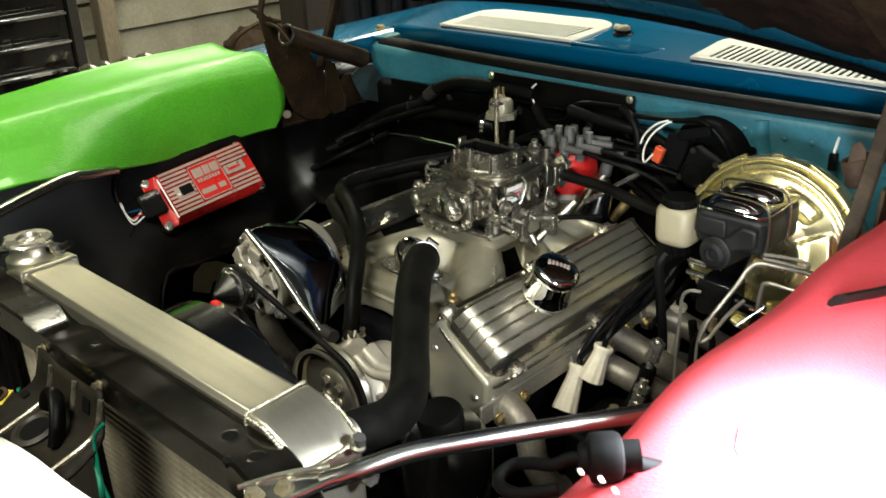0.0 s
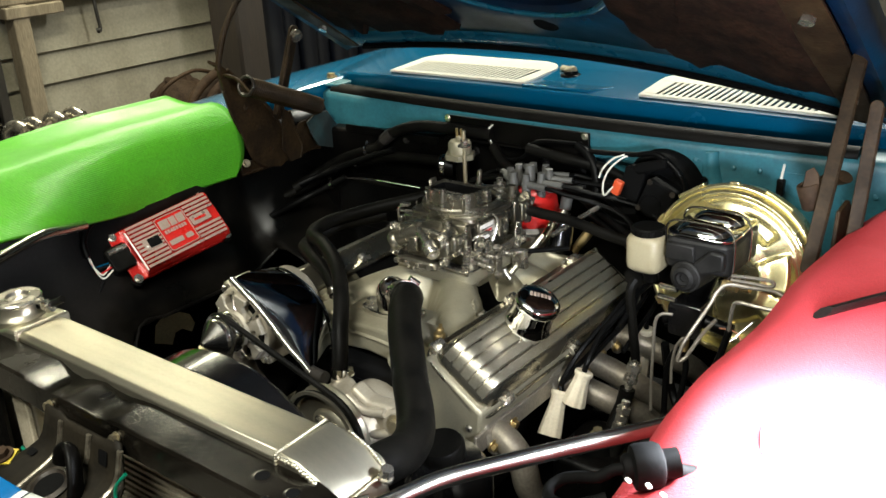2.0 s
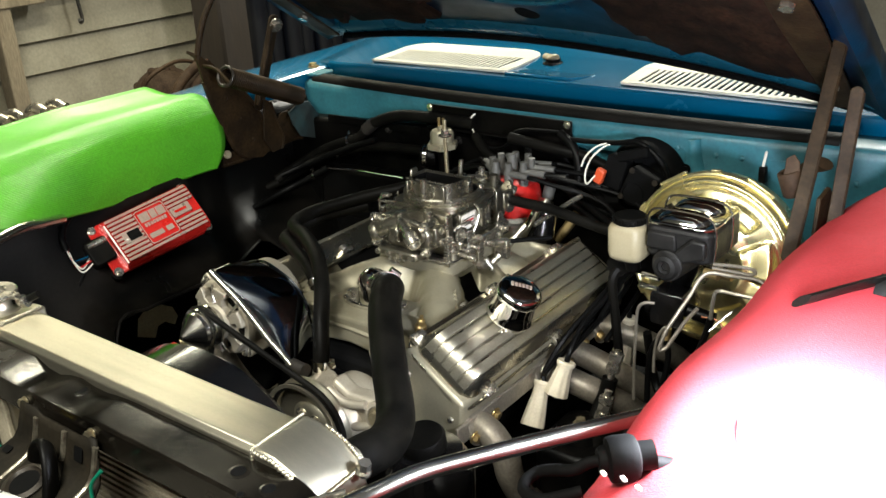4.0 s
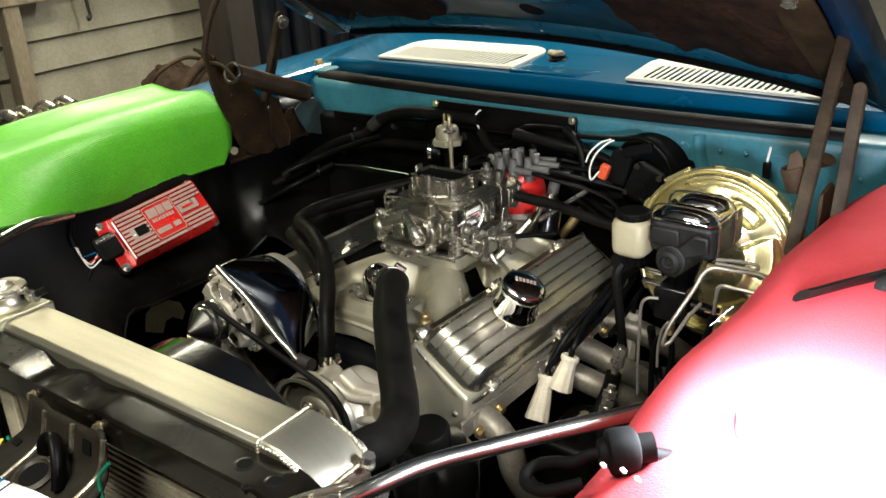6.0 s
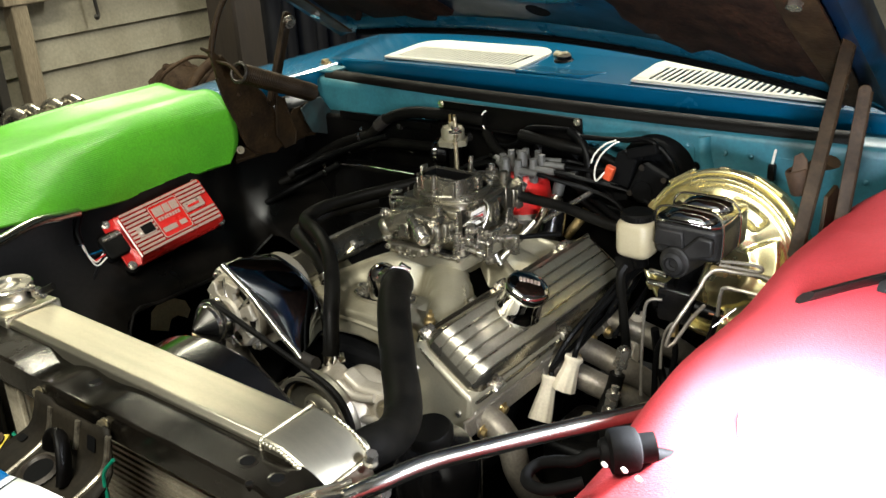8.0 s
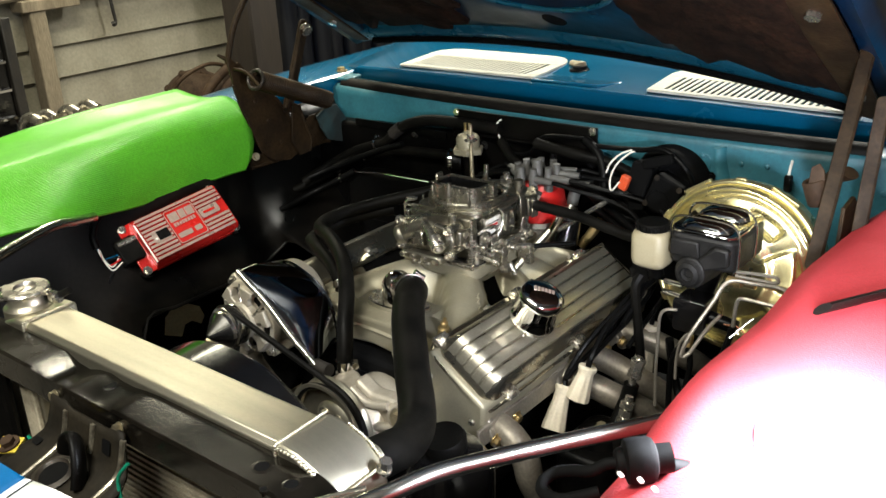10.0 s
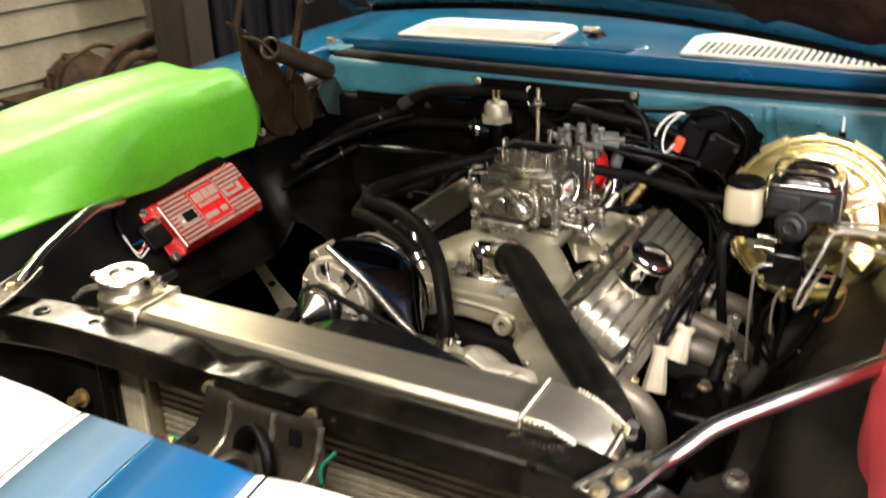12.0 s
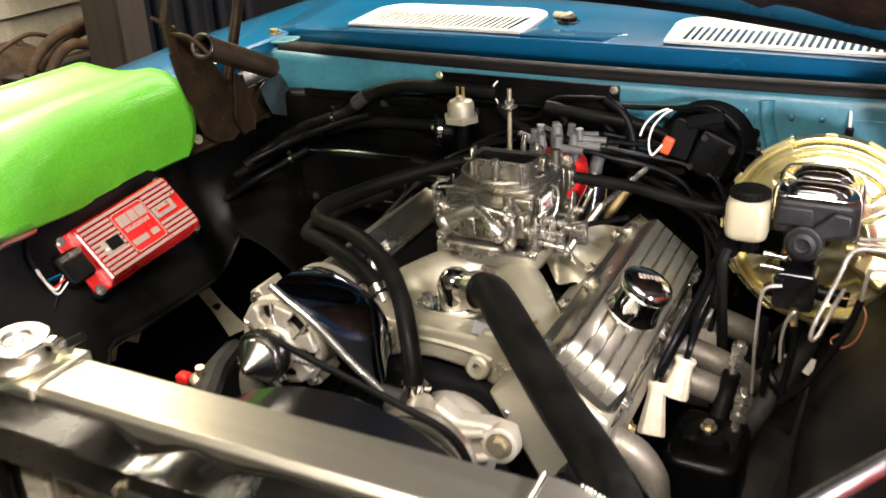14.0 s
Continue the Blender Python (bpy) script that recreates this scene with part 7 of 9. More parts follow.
    rod("vacuum_port", (-0.058, 0.03, 0.806), (-0.096, 0.03, 0.806), 0.005)
    wire("vacuum_stub", [(-0.060, -0.062, 0.803), (-0.084, -0.066, 0.800), (-0.094, -0.060, 0.806)], 0.0045, RUBBER)
    # throttle linkage on the driver side
    rod("throttle_shaft", (0.06, -0.035, 0.800), (0.100, -0.035, 0.800), 0.0045)
    rod("throttle_shaft", (0.06, 0.035, 0.800), (0.094, 0.035, 0.800), 0.0045)
    plate("throttle_lever", [(-0.05, -0.008), (-0.02, -0.022), (0.004, -0.018), (0.016, 0.012), (0.012, 0.034), (0.0, 0.036), (-0.008, 0.012), (-0.044, 0.006)], (0.088, 0.035, 0.804), (0, 1, 0), 0.0025)
    plate("primary_lever", [(-0.02, -0.022), (0.006, -0.026), (0.014, 0.0), (0.006, 0.022), (-0.010, 0.026)], (0.082, -0.035, 0.806), (0, 1, 0), 0.0025)
    plate("kickdown_lever", [(-0.010, -0.034), (0.002, -0.036), (0.008, 0.0), (0.004, 0.010), (-0.008, 0.008)], (0.097, -0.032, 0.800), (0, 1, 0), 0.0022)
    plate("cam_lever", [(-0.012, -0.004), (0.0, -0.014), (0.014, -0.006), (0.016, 0.010), (0.002, 0.016), (-0.012, 0.010)], (0.076, -0.060, 0.826), (0, 1, 0), 0.003)
    rod("link_rod", (0.094, -0.034, 0.816), (0.094, 0.036, 0.812), 0.0028)
    wire("pump_link", [(0.078, -0.078, 0.842), (0.086, -0.068, 0.850), (0.086, -0.044, 0.848), (0.080, -0.030, 0.838)], 0.0022)
    wire("fast_idle_link", [(0.072, -0.010, 0.866), (0.084, -0.014, 0.858), (0.086, -0.024, 0.838), (0.082, -0.034, 0.822)], 0.002)
    for x, y, z in ((0.095, -0.034, 0.817), (0.095, 0.036, 0.812), (0.095, 0.0, 0.796), (0.086, -0.058, 0.800), (0.084, -0.060, 0.830), (0.100, -0.040, 0.772)):
        turned("link_pivot", (x, y, z), (1, 0, 0.1), [(0, -0.003), (0.0065, -0.003), (0.0065, 0.004), (0.0045, 0.005), (0.0045, 0.012), (0, 0.012)], ZINC, None, 14)
    a, b = C(0.078, -0.100, 0.796), C(0.082, -0.096, 0.840)
    pts = [a + (b - a) * k / 72 + 0.0055 * V(math.cos(2 * math.pi * k / 8), math.sin(2 * math.pi * k / 8), 0) for k in range(73)]
    bm = BM()
    add_tube(bm, pts, 0.0014, 5, 1)
    part("pump_spring", bm, ZINC, t, "bright coil spring")
    rod("pump_bolt", (0.080, -0.099, 0.786), (0.081, -0.098, 0.850), 0.0026)
    bx("pump_arm", 0.062, -0.101, 0.794, 0.046, 0.010, 0.004, ZINC, 0.001)
    bx("idle_bracket", 0.074, -0.065, 0.812, 0.022, 0.012, 0.014, ZINC, 0.002)
    rod("idle_screw", (0.062, -0.075, 0.804), (0.112, -0.072, 0.797), 0.0034)
    turned("idle_screw_head", (0.106, -0.0725, 0.798), (1, 0.06, -0.14), [(0, 0), (0.007, 0), (0.007, 0.008), (0.004, 0.008), (0.004, 0.006), (0, 0.006)], ZINC, None, 14)
    bx("cable_bracket", 0.105, 0.02, 0.782, 0.026, 0.012, 0.034, ZINC, 0.001)
    rod("throttle_cable", (0.094, 0.0, 0.797), (0.16, 0.088, 0.788), 0.0042, WIRE)
    rod("cable_ferrule", (0.094, 0.0, 0.797), (0.112, 0.024, 0.7945), 0.0062)
    rod("return_rod", (0.126, 0.062, 0.814), (0.092, 0.006, 0.756), 0.0062, CARBALU)
    rod("return_spring", (0.118, 0.10, 0.800), (0.16, 0.20, 0.832), 0.0045, ZINC)
    rod("stop_arm", (0.098, -0.02, 0.775), (0.108, -0.018, 0.758), 0.005)


build_carburetor()


def build_distributor():
    c = V(-0.060, 0.535, 0.0)
    t = thing("distributor", (c.x, c.y, 0.70), "red distributor cap with grey plug wire boots", "distributor")
    bm = BM()
    add_lathe(bm, (c.x, c.y, 0.70), UP, [(0, 0), (0.034, 0), (0.034, 0.05), (0.05, 0.06), (0.05, 0.072), (0, 0.072)], 28)
    part("housing", bm, PUMPALU, t)
    bm = BM()
    add_lathe(bm, (c.x, c.y, 0.772), UP, [(0, 0), (0.053, 0), (0.054, 0.03), (0.051, 0.048), (0.044, 0.058), (0.03, 0.062), (0, 0.064)], 32)
    cap = part("cap", bm, REDCAP, t, "glossy red distributor cap")
    for k in range(2):
        a = 0.6 + math.pi * k
        bm = BM()
        add_box(bm, (c.x + 0.056 * math.cos(a), c.y + 0.056 * math.sin(a), 0.782), (0.016, 0.02, 0.03), Matrix.Rotation(a, 3, "Z"))
        part("cap_clip", bm, REDCAP, cap, bev=0.002)
    runs = [((0.30, 0.62, 0.835), (0.28, 0.60, 0.76), (0.262, 0.46, 0.66)), ((0.24, 0.60, 0.82), (0.255, 0.5, 0.74), (0.25, 0.33, 0.665)), ((0.20, 0.55, 0.815), (0.245, 0.42, 0.735), (0.243, 0.23, 0.69)),
            ((0.16, 0.52, 0.81), (0.232, 0.38, 0.728), (0.212, 0.20, 0.655)), ((-0.12, 0.59, 0.845), (-0.25, 0.58, 0.80), (-0.36, 0.46, 0.70)), ((-0.14, 0.57, 0.84), (-0.28, 0.55, 0.79), (-0.37, 0.38, 0.68)),
            ((-0.10, 0.60, 0.85), (-0.22, 0.60, 0.82), (-0.38, 0.5, 0.69)), ((-0.11, 0.58, 0.84), (-0.26, 0.57, 0.80), (-0.37, 0.30, 0.67))]
    for k in range(8):
        a = 2 * math.pi * (k + 0.5) / 8
        p = V(c.x + 0.037 * math.cos(a), c.y + 0.037 * math.sin(a), 0.829)
        bm = BM()
        add_lathe(bm, p, UP, [(0, 0), (0.0085, 0), (0.0085, 0.030), (0.007, 0.034), (0.0068, 0.046), (0, 0.047)], 14)
        tw = part("boot", bm, GREY, cap, "grey rubber plug wire boot")
        right = k in (0, 1, 6, 7)
        d = V(1, 0.15 + 0.25 * math.sin(a), 0) if right else V(-0.8, 0.6, 0)
        d.normalize()
        bm = BM()
        q = p + V(0, 0, 0.026)
        add_tube(bm, [q - d * 0.006, q + d * 0.02, q + d * 0.045], 0.0072, 12, 4, 0.0062)
        part("boot_arm", bm, GREY, tw)
        r = runs[[0, 1, 4, 5, 6, 7, 3, 2][k]]
        bm = BM()
        e = q + d * 0.043
        add_tube(bm, [e, e + d * 0.035 + V(0, 0.004, -0.004), *r], 0.0042, 8, 8)
        part("plug_wire", bm, WIRE, t, "black spark plug wire")
    # coil wire tower with its own angled boot
    bm = BM()
    add_lathe(bm, (c.x, c.y, 0.832), UP, [(0, 0), (0.011, 0), (0.011, 0.03), (0.008, 0.05), (0, 0.05)], 14)
    part("centre_boot", bm, GREY, cap)


build_distributor()


def build_coil():
    t = thing("ignition_coil", (0.035, 0.545, 0.73), "black canister ignition coil with a chrome neck and grey boot", "coil")
    a, b = V(-0.004, 0.530, 0.70), V(-0.002, 0.560, 0.782)
    bm = BM()
    add_cyl(bm, a, b, 0.026, seg=24)
    part("canister", bm, GLOSSBLK, t, bev=0.003)
    bm = BM()
    add_cyl(bm, V(-0.010, 0.482, 0.735), V(0.012, 0.502, 0.792), 0.0085, seg=14)
    part("bright_strap", bm, CHROME, t)
    bm = BM()
    add_lathe(bm, b, b - a, [(0, 0), (0.016, 0), (0.010, 0.012), (0.009, 0.028), (0, 0.028)], 16)
    part("neck", bm, ZINC, t)
    bm = BM()
    add_tube(bm, [b + V(0.0, 0.006, 0.012), b + V(0.002, 0.012, 0.034), b + V(0.010, 0.016, 0.048), b + V(0.034, 0.02, 0.05)], 0.0115, 12, 5)
    part("boot", bm, GREY, t, "grey right-angle boot")
    bm = BM()
    add_tube(bm, [b + V(0.03, 0.02, 0.05), b + V(0.07, 0.02, 0.046), b + V(0.12, 0.0, 0.03), b + V(0.17, -0.01, -0.01)], 0.0048, 8, 6)
    part("coil_wire", bm, WIRE, t)
    bm = BM()
    add_cyl(bm, (0.018, 0.565, 0.712), (0.048, 0.585, 0.760), 0.0095, seg=14)
    add_hexbolt(bm, (0.046, 0.584, 0.757), (0.5, 0.35, 0.8), 0.011, 0.008, 0)
    part("brass_fitting", bm, BRASS, t, "brass fuel fitting")


build_coil()


def build_water_pump():
    t = thing("water_pump", (-0.02, -0.03, 0.60), "cast aluminium water pump with bosses", "water pump")
    bm = BM()
    add_lathe(bm, (-0.02, 0.0, 0.602), (0, -1, 0), [(0, -0.04), (0.066, -0.04), (0.070, 0.0), (0.064, 0.03), (0.05, 0.05), (0.034, 0.06), (0.034, 0.10), (0, 0.10)], 32)
    part("volute", bm, PUMPALU, t)
    bm = BM()
    add_tube(bm, [(-0.046, -0.004, 0.635), (-0.053, -0.012, 0.664), (-0.055, -0.013, 0.688)], 0.024, 16, 6, 0.0125)
    part("hose_neck", bm, PUMPALU, t)
    bm = BM()
    add_prism(bm, [(-0.055, 0.58), (-0.066, 0.668), (-0.055, 0.690), (-0.034, 0.690), (0.004, 0.655), (0.010, 0.58)], basis((0, -0.002, 0), (1, 0, 0), UP), 0.062)
    part("casting_web", bm, PUMPALU, t, bev=0.008, seg=3)
    # arm to the cylinder head with its bolted lug
    bm = BM()
    add_prism(bm, [(-0.02, 0.690), (0.010, 0.672), (0.050, 0.676), (0.085, 0.672), (0.092, 0.645), (0.078, 0.628), (0.045, 0.622), (0.0, 0.60), (-0.03, 0.62)], basis((0, 0.004, 0), (1, 0, 0), UP), 0.030)
    part("arm", bm, PUMPALU, t, bev=0.007, seg=3)
    for pts in (((-0.02, -0.034, 0.676), (0.012, -0.034, 0.662), (0.052, -0.030, 0.668)), ((-0.005, -0.04, 0.625), (0.03, -0.036, 0.628), (0.062, -0.028, 0.636))):
        bm = BM()
        add_tube(bm, pts, 0.007, 10, 6)
        part("web", bm, PUMPALU, t)
    bm = BM()
    add_lathe(bm, (0.070, -0.014, 0.652), (0.1, -1, 0.15), [(0, 0), (0.025, 0), (0.0235, 0.016), (0.020, 0.018), (0.017, 0.018), (0.016, 0.015), (0, 0.015)], 26)
    part("lug", bm, PUMPALU, t)
    bolt(t, (0.0715, -0.029, 0.654), (0.1, -1, 0.15), 0.0105, 0.009, STUD)
    for z, x in ((0.668, -0.052), (0.60, -0.062)):
        bolt(t, (x, -0.062, z), (0, -1, 0.1), 0.0085, 0.008, STUD)
    bolt(t, (-0.062, -0.05, 0.690), (0, -1, 0.4), 0.009, 0.010, ZINC)
    bm = BM()
    add_tube(bm, [(-0.085, -0.045, 0.705), (-0.065, -0.05, 0.707), (-0.045, -0.052, 0.708)], 0.010, 12, 4)
    part("bypass_stub", bm, DARK, t)


build_water_pump()


def pulley(name, c, r, depth, mat, label, face=0.5):
    t = thing(name, c, label, "pulley", "engine pulleys")
    bm = BM()
    add_lathe(bm, c, (0, -1, 0), [(0, 0), (r, 0), (r, 0.004), (r * 0.9, depth * 0.4), (r * 0.9, depth * 0.6), (r, depth - 0.004), (r, depth), (r * 0.93, depth), (r * 0.85, depth * 0.45), (r * face, depth * 0.3), (r * 0.4, depth * 0.5), (r * 0.3, depth * 0.5), (0, depth * 0.5)], 44)
    part("sheave", bm, mat, t, smooth=50)
    for k in range(4):
        a = math.pi * (k + 0.4) / 2
        bolt(t, (c[0] + r * 0.27 * math.cos(a), c[1] - depth * 0.5, c[2] + r * 0.27 * math.sin(a)), (0, -1, 0), 0.007, 0.006, ZINC)
    return t


pulley("water_pump_pulley", (-0.005, -0.080, 0.650), 0.072, 0.030, SHEETALU, "bare metal water pump pulley")
pulley("crank_pulley", (-0.03, -0.07, 0.475), 0.085, 0.05, DARK, "dark grooved crankshaft pulley")
AC = V(-0.219, -0.02, 0.752)


def build_belt(c1, r1, c2, r2, y, name="fan_belt"):
    """A vee belt round two pulleys."""
    a, b = V(c1[0], 0, c1[1]), V(c2[0], 0, c2[1])
    d = b - a
    base = math.atan2(d.z, d.x)
    off = math.acos((r1 - r2) / d.length)
    pts = []
    for k in range(17):
        ang = base + off + (2 * math.pi - 2 * off) * k / 16
        pts.append((a.x + r1 * math.cos(ang), y, a.z + r1 * math.sin(ang)))
    for k in range(17):
        ang = base - off + 2 * off * k / 16
        pts.append((b.x + r2 * math.cos(ang), y, b.z + r2 * math.sin(ang)))
    bm = BM()
    add_tube(bm, pts + [pts[0]], 0.0048, 8, 1)
    solo(name, bm, RUBBER, pts[0], "black rubber fan belt round the pulleys", "belt")


build_belt((-0.005, 0.650), 0.070, (AC.x, AC.z), 0.032, -0.095)
build_belt((-0.03, 0.475), 0.08, (-0.005, 0.650), 0.066, -0.102)


def build_alternator():
    t = thing("alternator", AC, "polished alternator with a chromed conical nose", "alternator")
    bm = BM()
    add_lathe(bm, AC + V(0, 0.09, 0), (0, -1, 0), [(0, 0), (0.05, 0), (0.060, 0.01), (0.062, 0.045), (0.064, 0.047), (0.064, 0.062), (0.060, 0.064), (0.058, 0.10), (0.050, 0.118), (0.03, 0.124), (0, 0.124)], 40)
    part("case", bm, PUMPALU, t, smooth=50)
    # front bell: a domed casting with six open windows between polished spokes
    bm = BM()
    add_lathe(bm, AC + V(0, -0.030, 0), (0, -1, 0), [(0.0, 0.004), (0.052, 0.002), (0.054, -0.004)], 36)
    part("bell_shadow", bm, DEEP, t, "dark inside of the front bell")
    bm = BM()
    add_lathe(bm, AC + V(0, -0.024, 0), (0, -1, 0), [(0.0605, -0.004), (0.0625, 0.004), (0.060, 0.011), (0.054, 0.014), (0.0515, 0.012), (0.051, 0.004)], 40)
    bell = part("bell_rim", bm, PUMPALU, t)
    bm = BM()
    add_lathe(bm, AC + V(0, -0.030, 0), (0, -1, 0), [(0.0, 0.022), (0.026, 0.021), (0.030, 0.017), (0.031, 0.006)], 32)
    part("bell_hub", bm, PUMPALU, bell)
    for k in range(6):
        a = 2 * math.pi * (k + 0.3) / 6
        d, q = V(math.cos(a), 0, math.sin(a)), V(-math.sin(a), 0, math.cos(a))
        bm = BM()
        add_prism(bm, [(0.026, -0.0105), (0.040, -0.0085), (0.047, -0.0155), (0.056, -0.0170), (0.056, 0.0110), (0.046, 0.0085), (0.026, 0.0095)], basis(AC + V(0, -0.030, 0), d, q), 0.0165 if d.cross(q).y < 0 else -0.0165)
        spoke = part("spoke", bm, PUMPALU, bell, bev=0.002)
        bm = BM()
        add_tube(bm, [AC + d * 0.030 + q * 0.0055 + V(0, -0.047, 0), AC + d * 0.044 + q * 0.013 + V(0, -0.044, 0), AC + d * 0.054 + q * 0.020 + V(0, -0.038, 0)], 0.0022, 8, 4)
        part("window_lip", bm, ZINC, spoke)
    for a in (0.6, 2.2, 3.9, 5.3):
        d = V(math.cos(a), 0, math.sin(a))
        bm = BM()
        add_box(bm, AC + d * 0.066 + V(0, 0.0, 0), (0.018, 0.05, 0.016), Matrix.Rotation(-a, 3, "Y"))
        part("case_lug", bm, PUMPALU, t, bev=0.003)
        bolt(t, AC + d * 0.064 + V(0, -0.026, 0), (0, -1, 0), 0.006, 0.006, ZINC)
    bm = BM()
    add_lathe(bm, AC + V(0, -0.062, 0), (0, -1, 0), [(0, -0.012), (0.020, -0.012), (0.020, 0.0), (0.034, 0), (0.034, 0.004), (0.027, 0.009), (0.027, 0.012), (0.034, 0.017), (0.034, 0.020), (0.030, 0.021), (0.0295, 0.028), (0.004, 0.054), (0, 0.055)], 36)
    part("nose_cone", bm, SATIN, t, "chromed pulley with a conical nose", smooth=30)


build_alternator()


def build_belt_guard():
    """Curved chrome shell beside the alternator with a rolled front rim."""
    t = thing("chrome_guard", (-0.14, 0.0, 0.78), "chromed barrel-shaped alternator guard with bright rolled rim", "guard")
    front = [(-0.219, 0.836), (-0.197, 0.819), (-0.166, 0.797), (-0.138, 0.770), (-0.110, 0.742), (-0.092, 0.727), (-0.074, 0.710)]
    back = [(-0.240, 0.812), (-0.205, 0.820), (-0.165, 0.809), (-0.138, 0.794), (-0.118, 0.771), (-0.109, 0.742), (-0.110, 0.705)]
    bm = BM()
    rows = []
    for y in (-0.062, -0.045, -0.02, 0.005, 0.03):
        q = (y + 0.062) / 0.092
        out = 0.007 * math.sin(q * math.pi)
        rows.append([(xa + (xb - xa) * q + out * 0.6, y + 0.010 * i / 6 * (1 - q), za + (zb - za) * q + out) for i, ((xa, za), (xb, zb)) in enumerate(zip(front, back))])
    add_sheet(bm, rows)
    ob = part("shell", bm, DARKREFL, t, "curved chrome shell", solid=0.003, smooth=60)
    s = ob.modifiers.new("round", "SUBSURF")
    s.levels = s.render_levels = 2
    bm = BM()
    add_tube(bm, [(x, -0.064 + 0.010 * i / 6, z) for i, (x, z) in enumerate(front)], 0.0052, 10, 6)
    part("front_rim", bm, ZINC, t, "bright rolled rim")
    bm = BM()
    add_tube(bm, [(x, 0.030, z) for x, z in back], 0.0022, 8, 6)
    part("rear_rim", bm, DARKREFL, t)


build_belt_guard()

# shroud ring behind the radiator
fan = thing("fan_shroud", (-0.01, -0.27, 0.42), "dark plastic electric fan shroud behind the radiator", "fan")
bm = BM()
add_lathe(bm, (-0.01, -0.300, 0.622), (0, 1, 0), [(0.205, 0.0), (0.222, 0.004), (0.224, 0.05), (0.218, 0.058), (0.205, 0.058), (0.203, 0.05)], 56)
part("shroud_ring", bm, GLOSSBLK, fan)
bm = BM()
add_lathe(bm, (-0.01, -0.29, 0.622), (0, 1, 0), [(0, 0), (0.07, 0), (0.07, 0.05), (0.06, 0.06), (0, 0.06)], 32)
part("motor", bm, BLACK, fan)
for k in range(9):
    a = 2 * math.pi * k / 9
    bm = BM()
    add_box(bm, (-0.01 + 0.135 * math.cos(a), -0.265, 0.622 + 0.135 * math.sin(a)), (0.15, 0.004, 0.05), Matrix.Rotation(-a, 3, "Y") @ Matrix.Rotation(0.5, 3, "X"))
    part("blade", bm, BLACK, fan)

# power steering pump with its black cap
ps = thing("steering_pump", (0.21, -0.09, 0.60), "black power steering pump reservoir with a round cap", "pump")
bm = BM()
add_lathe(bm, (0.212, -0.085, 0.56), UP, [(0, 0), (0.055, 0), (0.06, 0.02), (0.06, 0.10), (0.045, 0.125), (0.02, 0.13), (0, 0.13)], 32)
part("reservoir", bm, GLOSSBLK, ps)
bm = BM()
add_lathe(bm, (0.212, -0.092, 0.688), (0, -0.2, 1), [(0, 0), (0.024, 0), (0.030, 0.004), (0.031, 0.020), (0.028, 0.025), (0, 0.026)], 28)
part("cap", bm, RUBBER, ps, "ribbed black cap")
bm = BM()
add_cyl(bm, (0.16, -0.12, 0.665), (0.205, -0.10, 0.69), 0.006)
part("dipstick_handle", bm, ZINC, ps)
bm = BM()
add_box(bm, (0.17, 0.0, 0.585), (0.09, 0.20, 0.02))
part("bracket", bm, BLACK, ps, bev=0.002)


# ---- exhaust headers and plug boots ----
def build_header(s):
    t = thing("exhaust_header", (EX + s * 0.27, 0.25, 0.60), "silver coated tubular exhaust header", "exhaust header", "exhaust headers")
    X = lambda d: EX + s * d
    for k, y in enumerate((0.055, 0.232, 0.315, 0.42)):
        bm = BM()
        add_prism(bm, round_poly(0.062, 0.052, 0.014), basis((X(0.252), y, 0.640), (0, 1, 0), (s * -0.35, 0, 1)), 0.008 * s)
        fl = part("flange", bm, HEADER, t, bev=0.002)
        bm = BM()
        dy = (-0.03, 0.04, 0.02, 0.04)[k]
        front = [(X(0.25), y, 0.640), (X(0.280), y - 0.006, 0.632), (X(0.302), y - 0.008, 0.606), (X(0.306), y, 0.565), (X(0.306), y + 0.04, 0.50), (X(0.30), y + 0.10, 0.46)]
        add_tube(bm, front if k == 0 else [(X(0.25), y, 0.640), (X(0.285), y + dy * 0.3, 0.632), (X(0.335), y + dy * 0.7, 0.612), (X(0.362), y + dy + 0.03, 0.575), (X(0.362), y + dy + 0.09, 0.52), (X(0.34), y + dy + 0.16, 0.46)], 0.0205, 16, 7)
        part("primary_tube", bm, HEADER, t, smooth=60)
        for dz in (-0.026, 0.026):
            bolt(fl, (X(0.262), y - 0.026 if dz < 0 else y + 0.026, 0.640 + dz * 0.2), (s, 0, -0.3), 0.007, 0.007, BRASS)
    bm = BM()
    add_box(bm, (X(0.253), 0.23, 0.645), (0.006, 0.46, 0.03))
    part("port_rail", bm, HEADER, t, bev=0.002)


build_header(1)
build_header(-1)


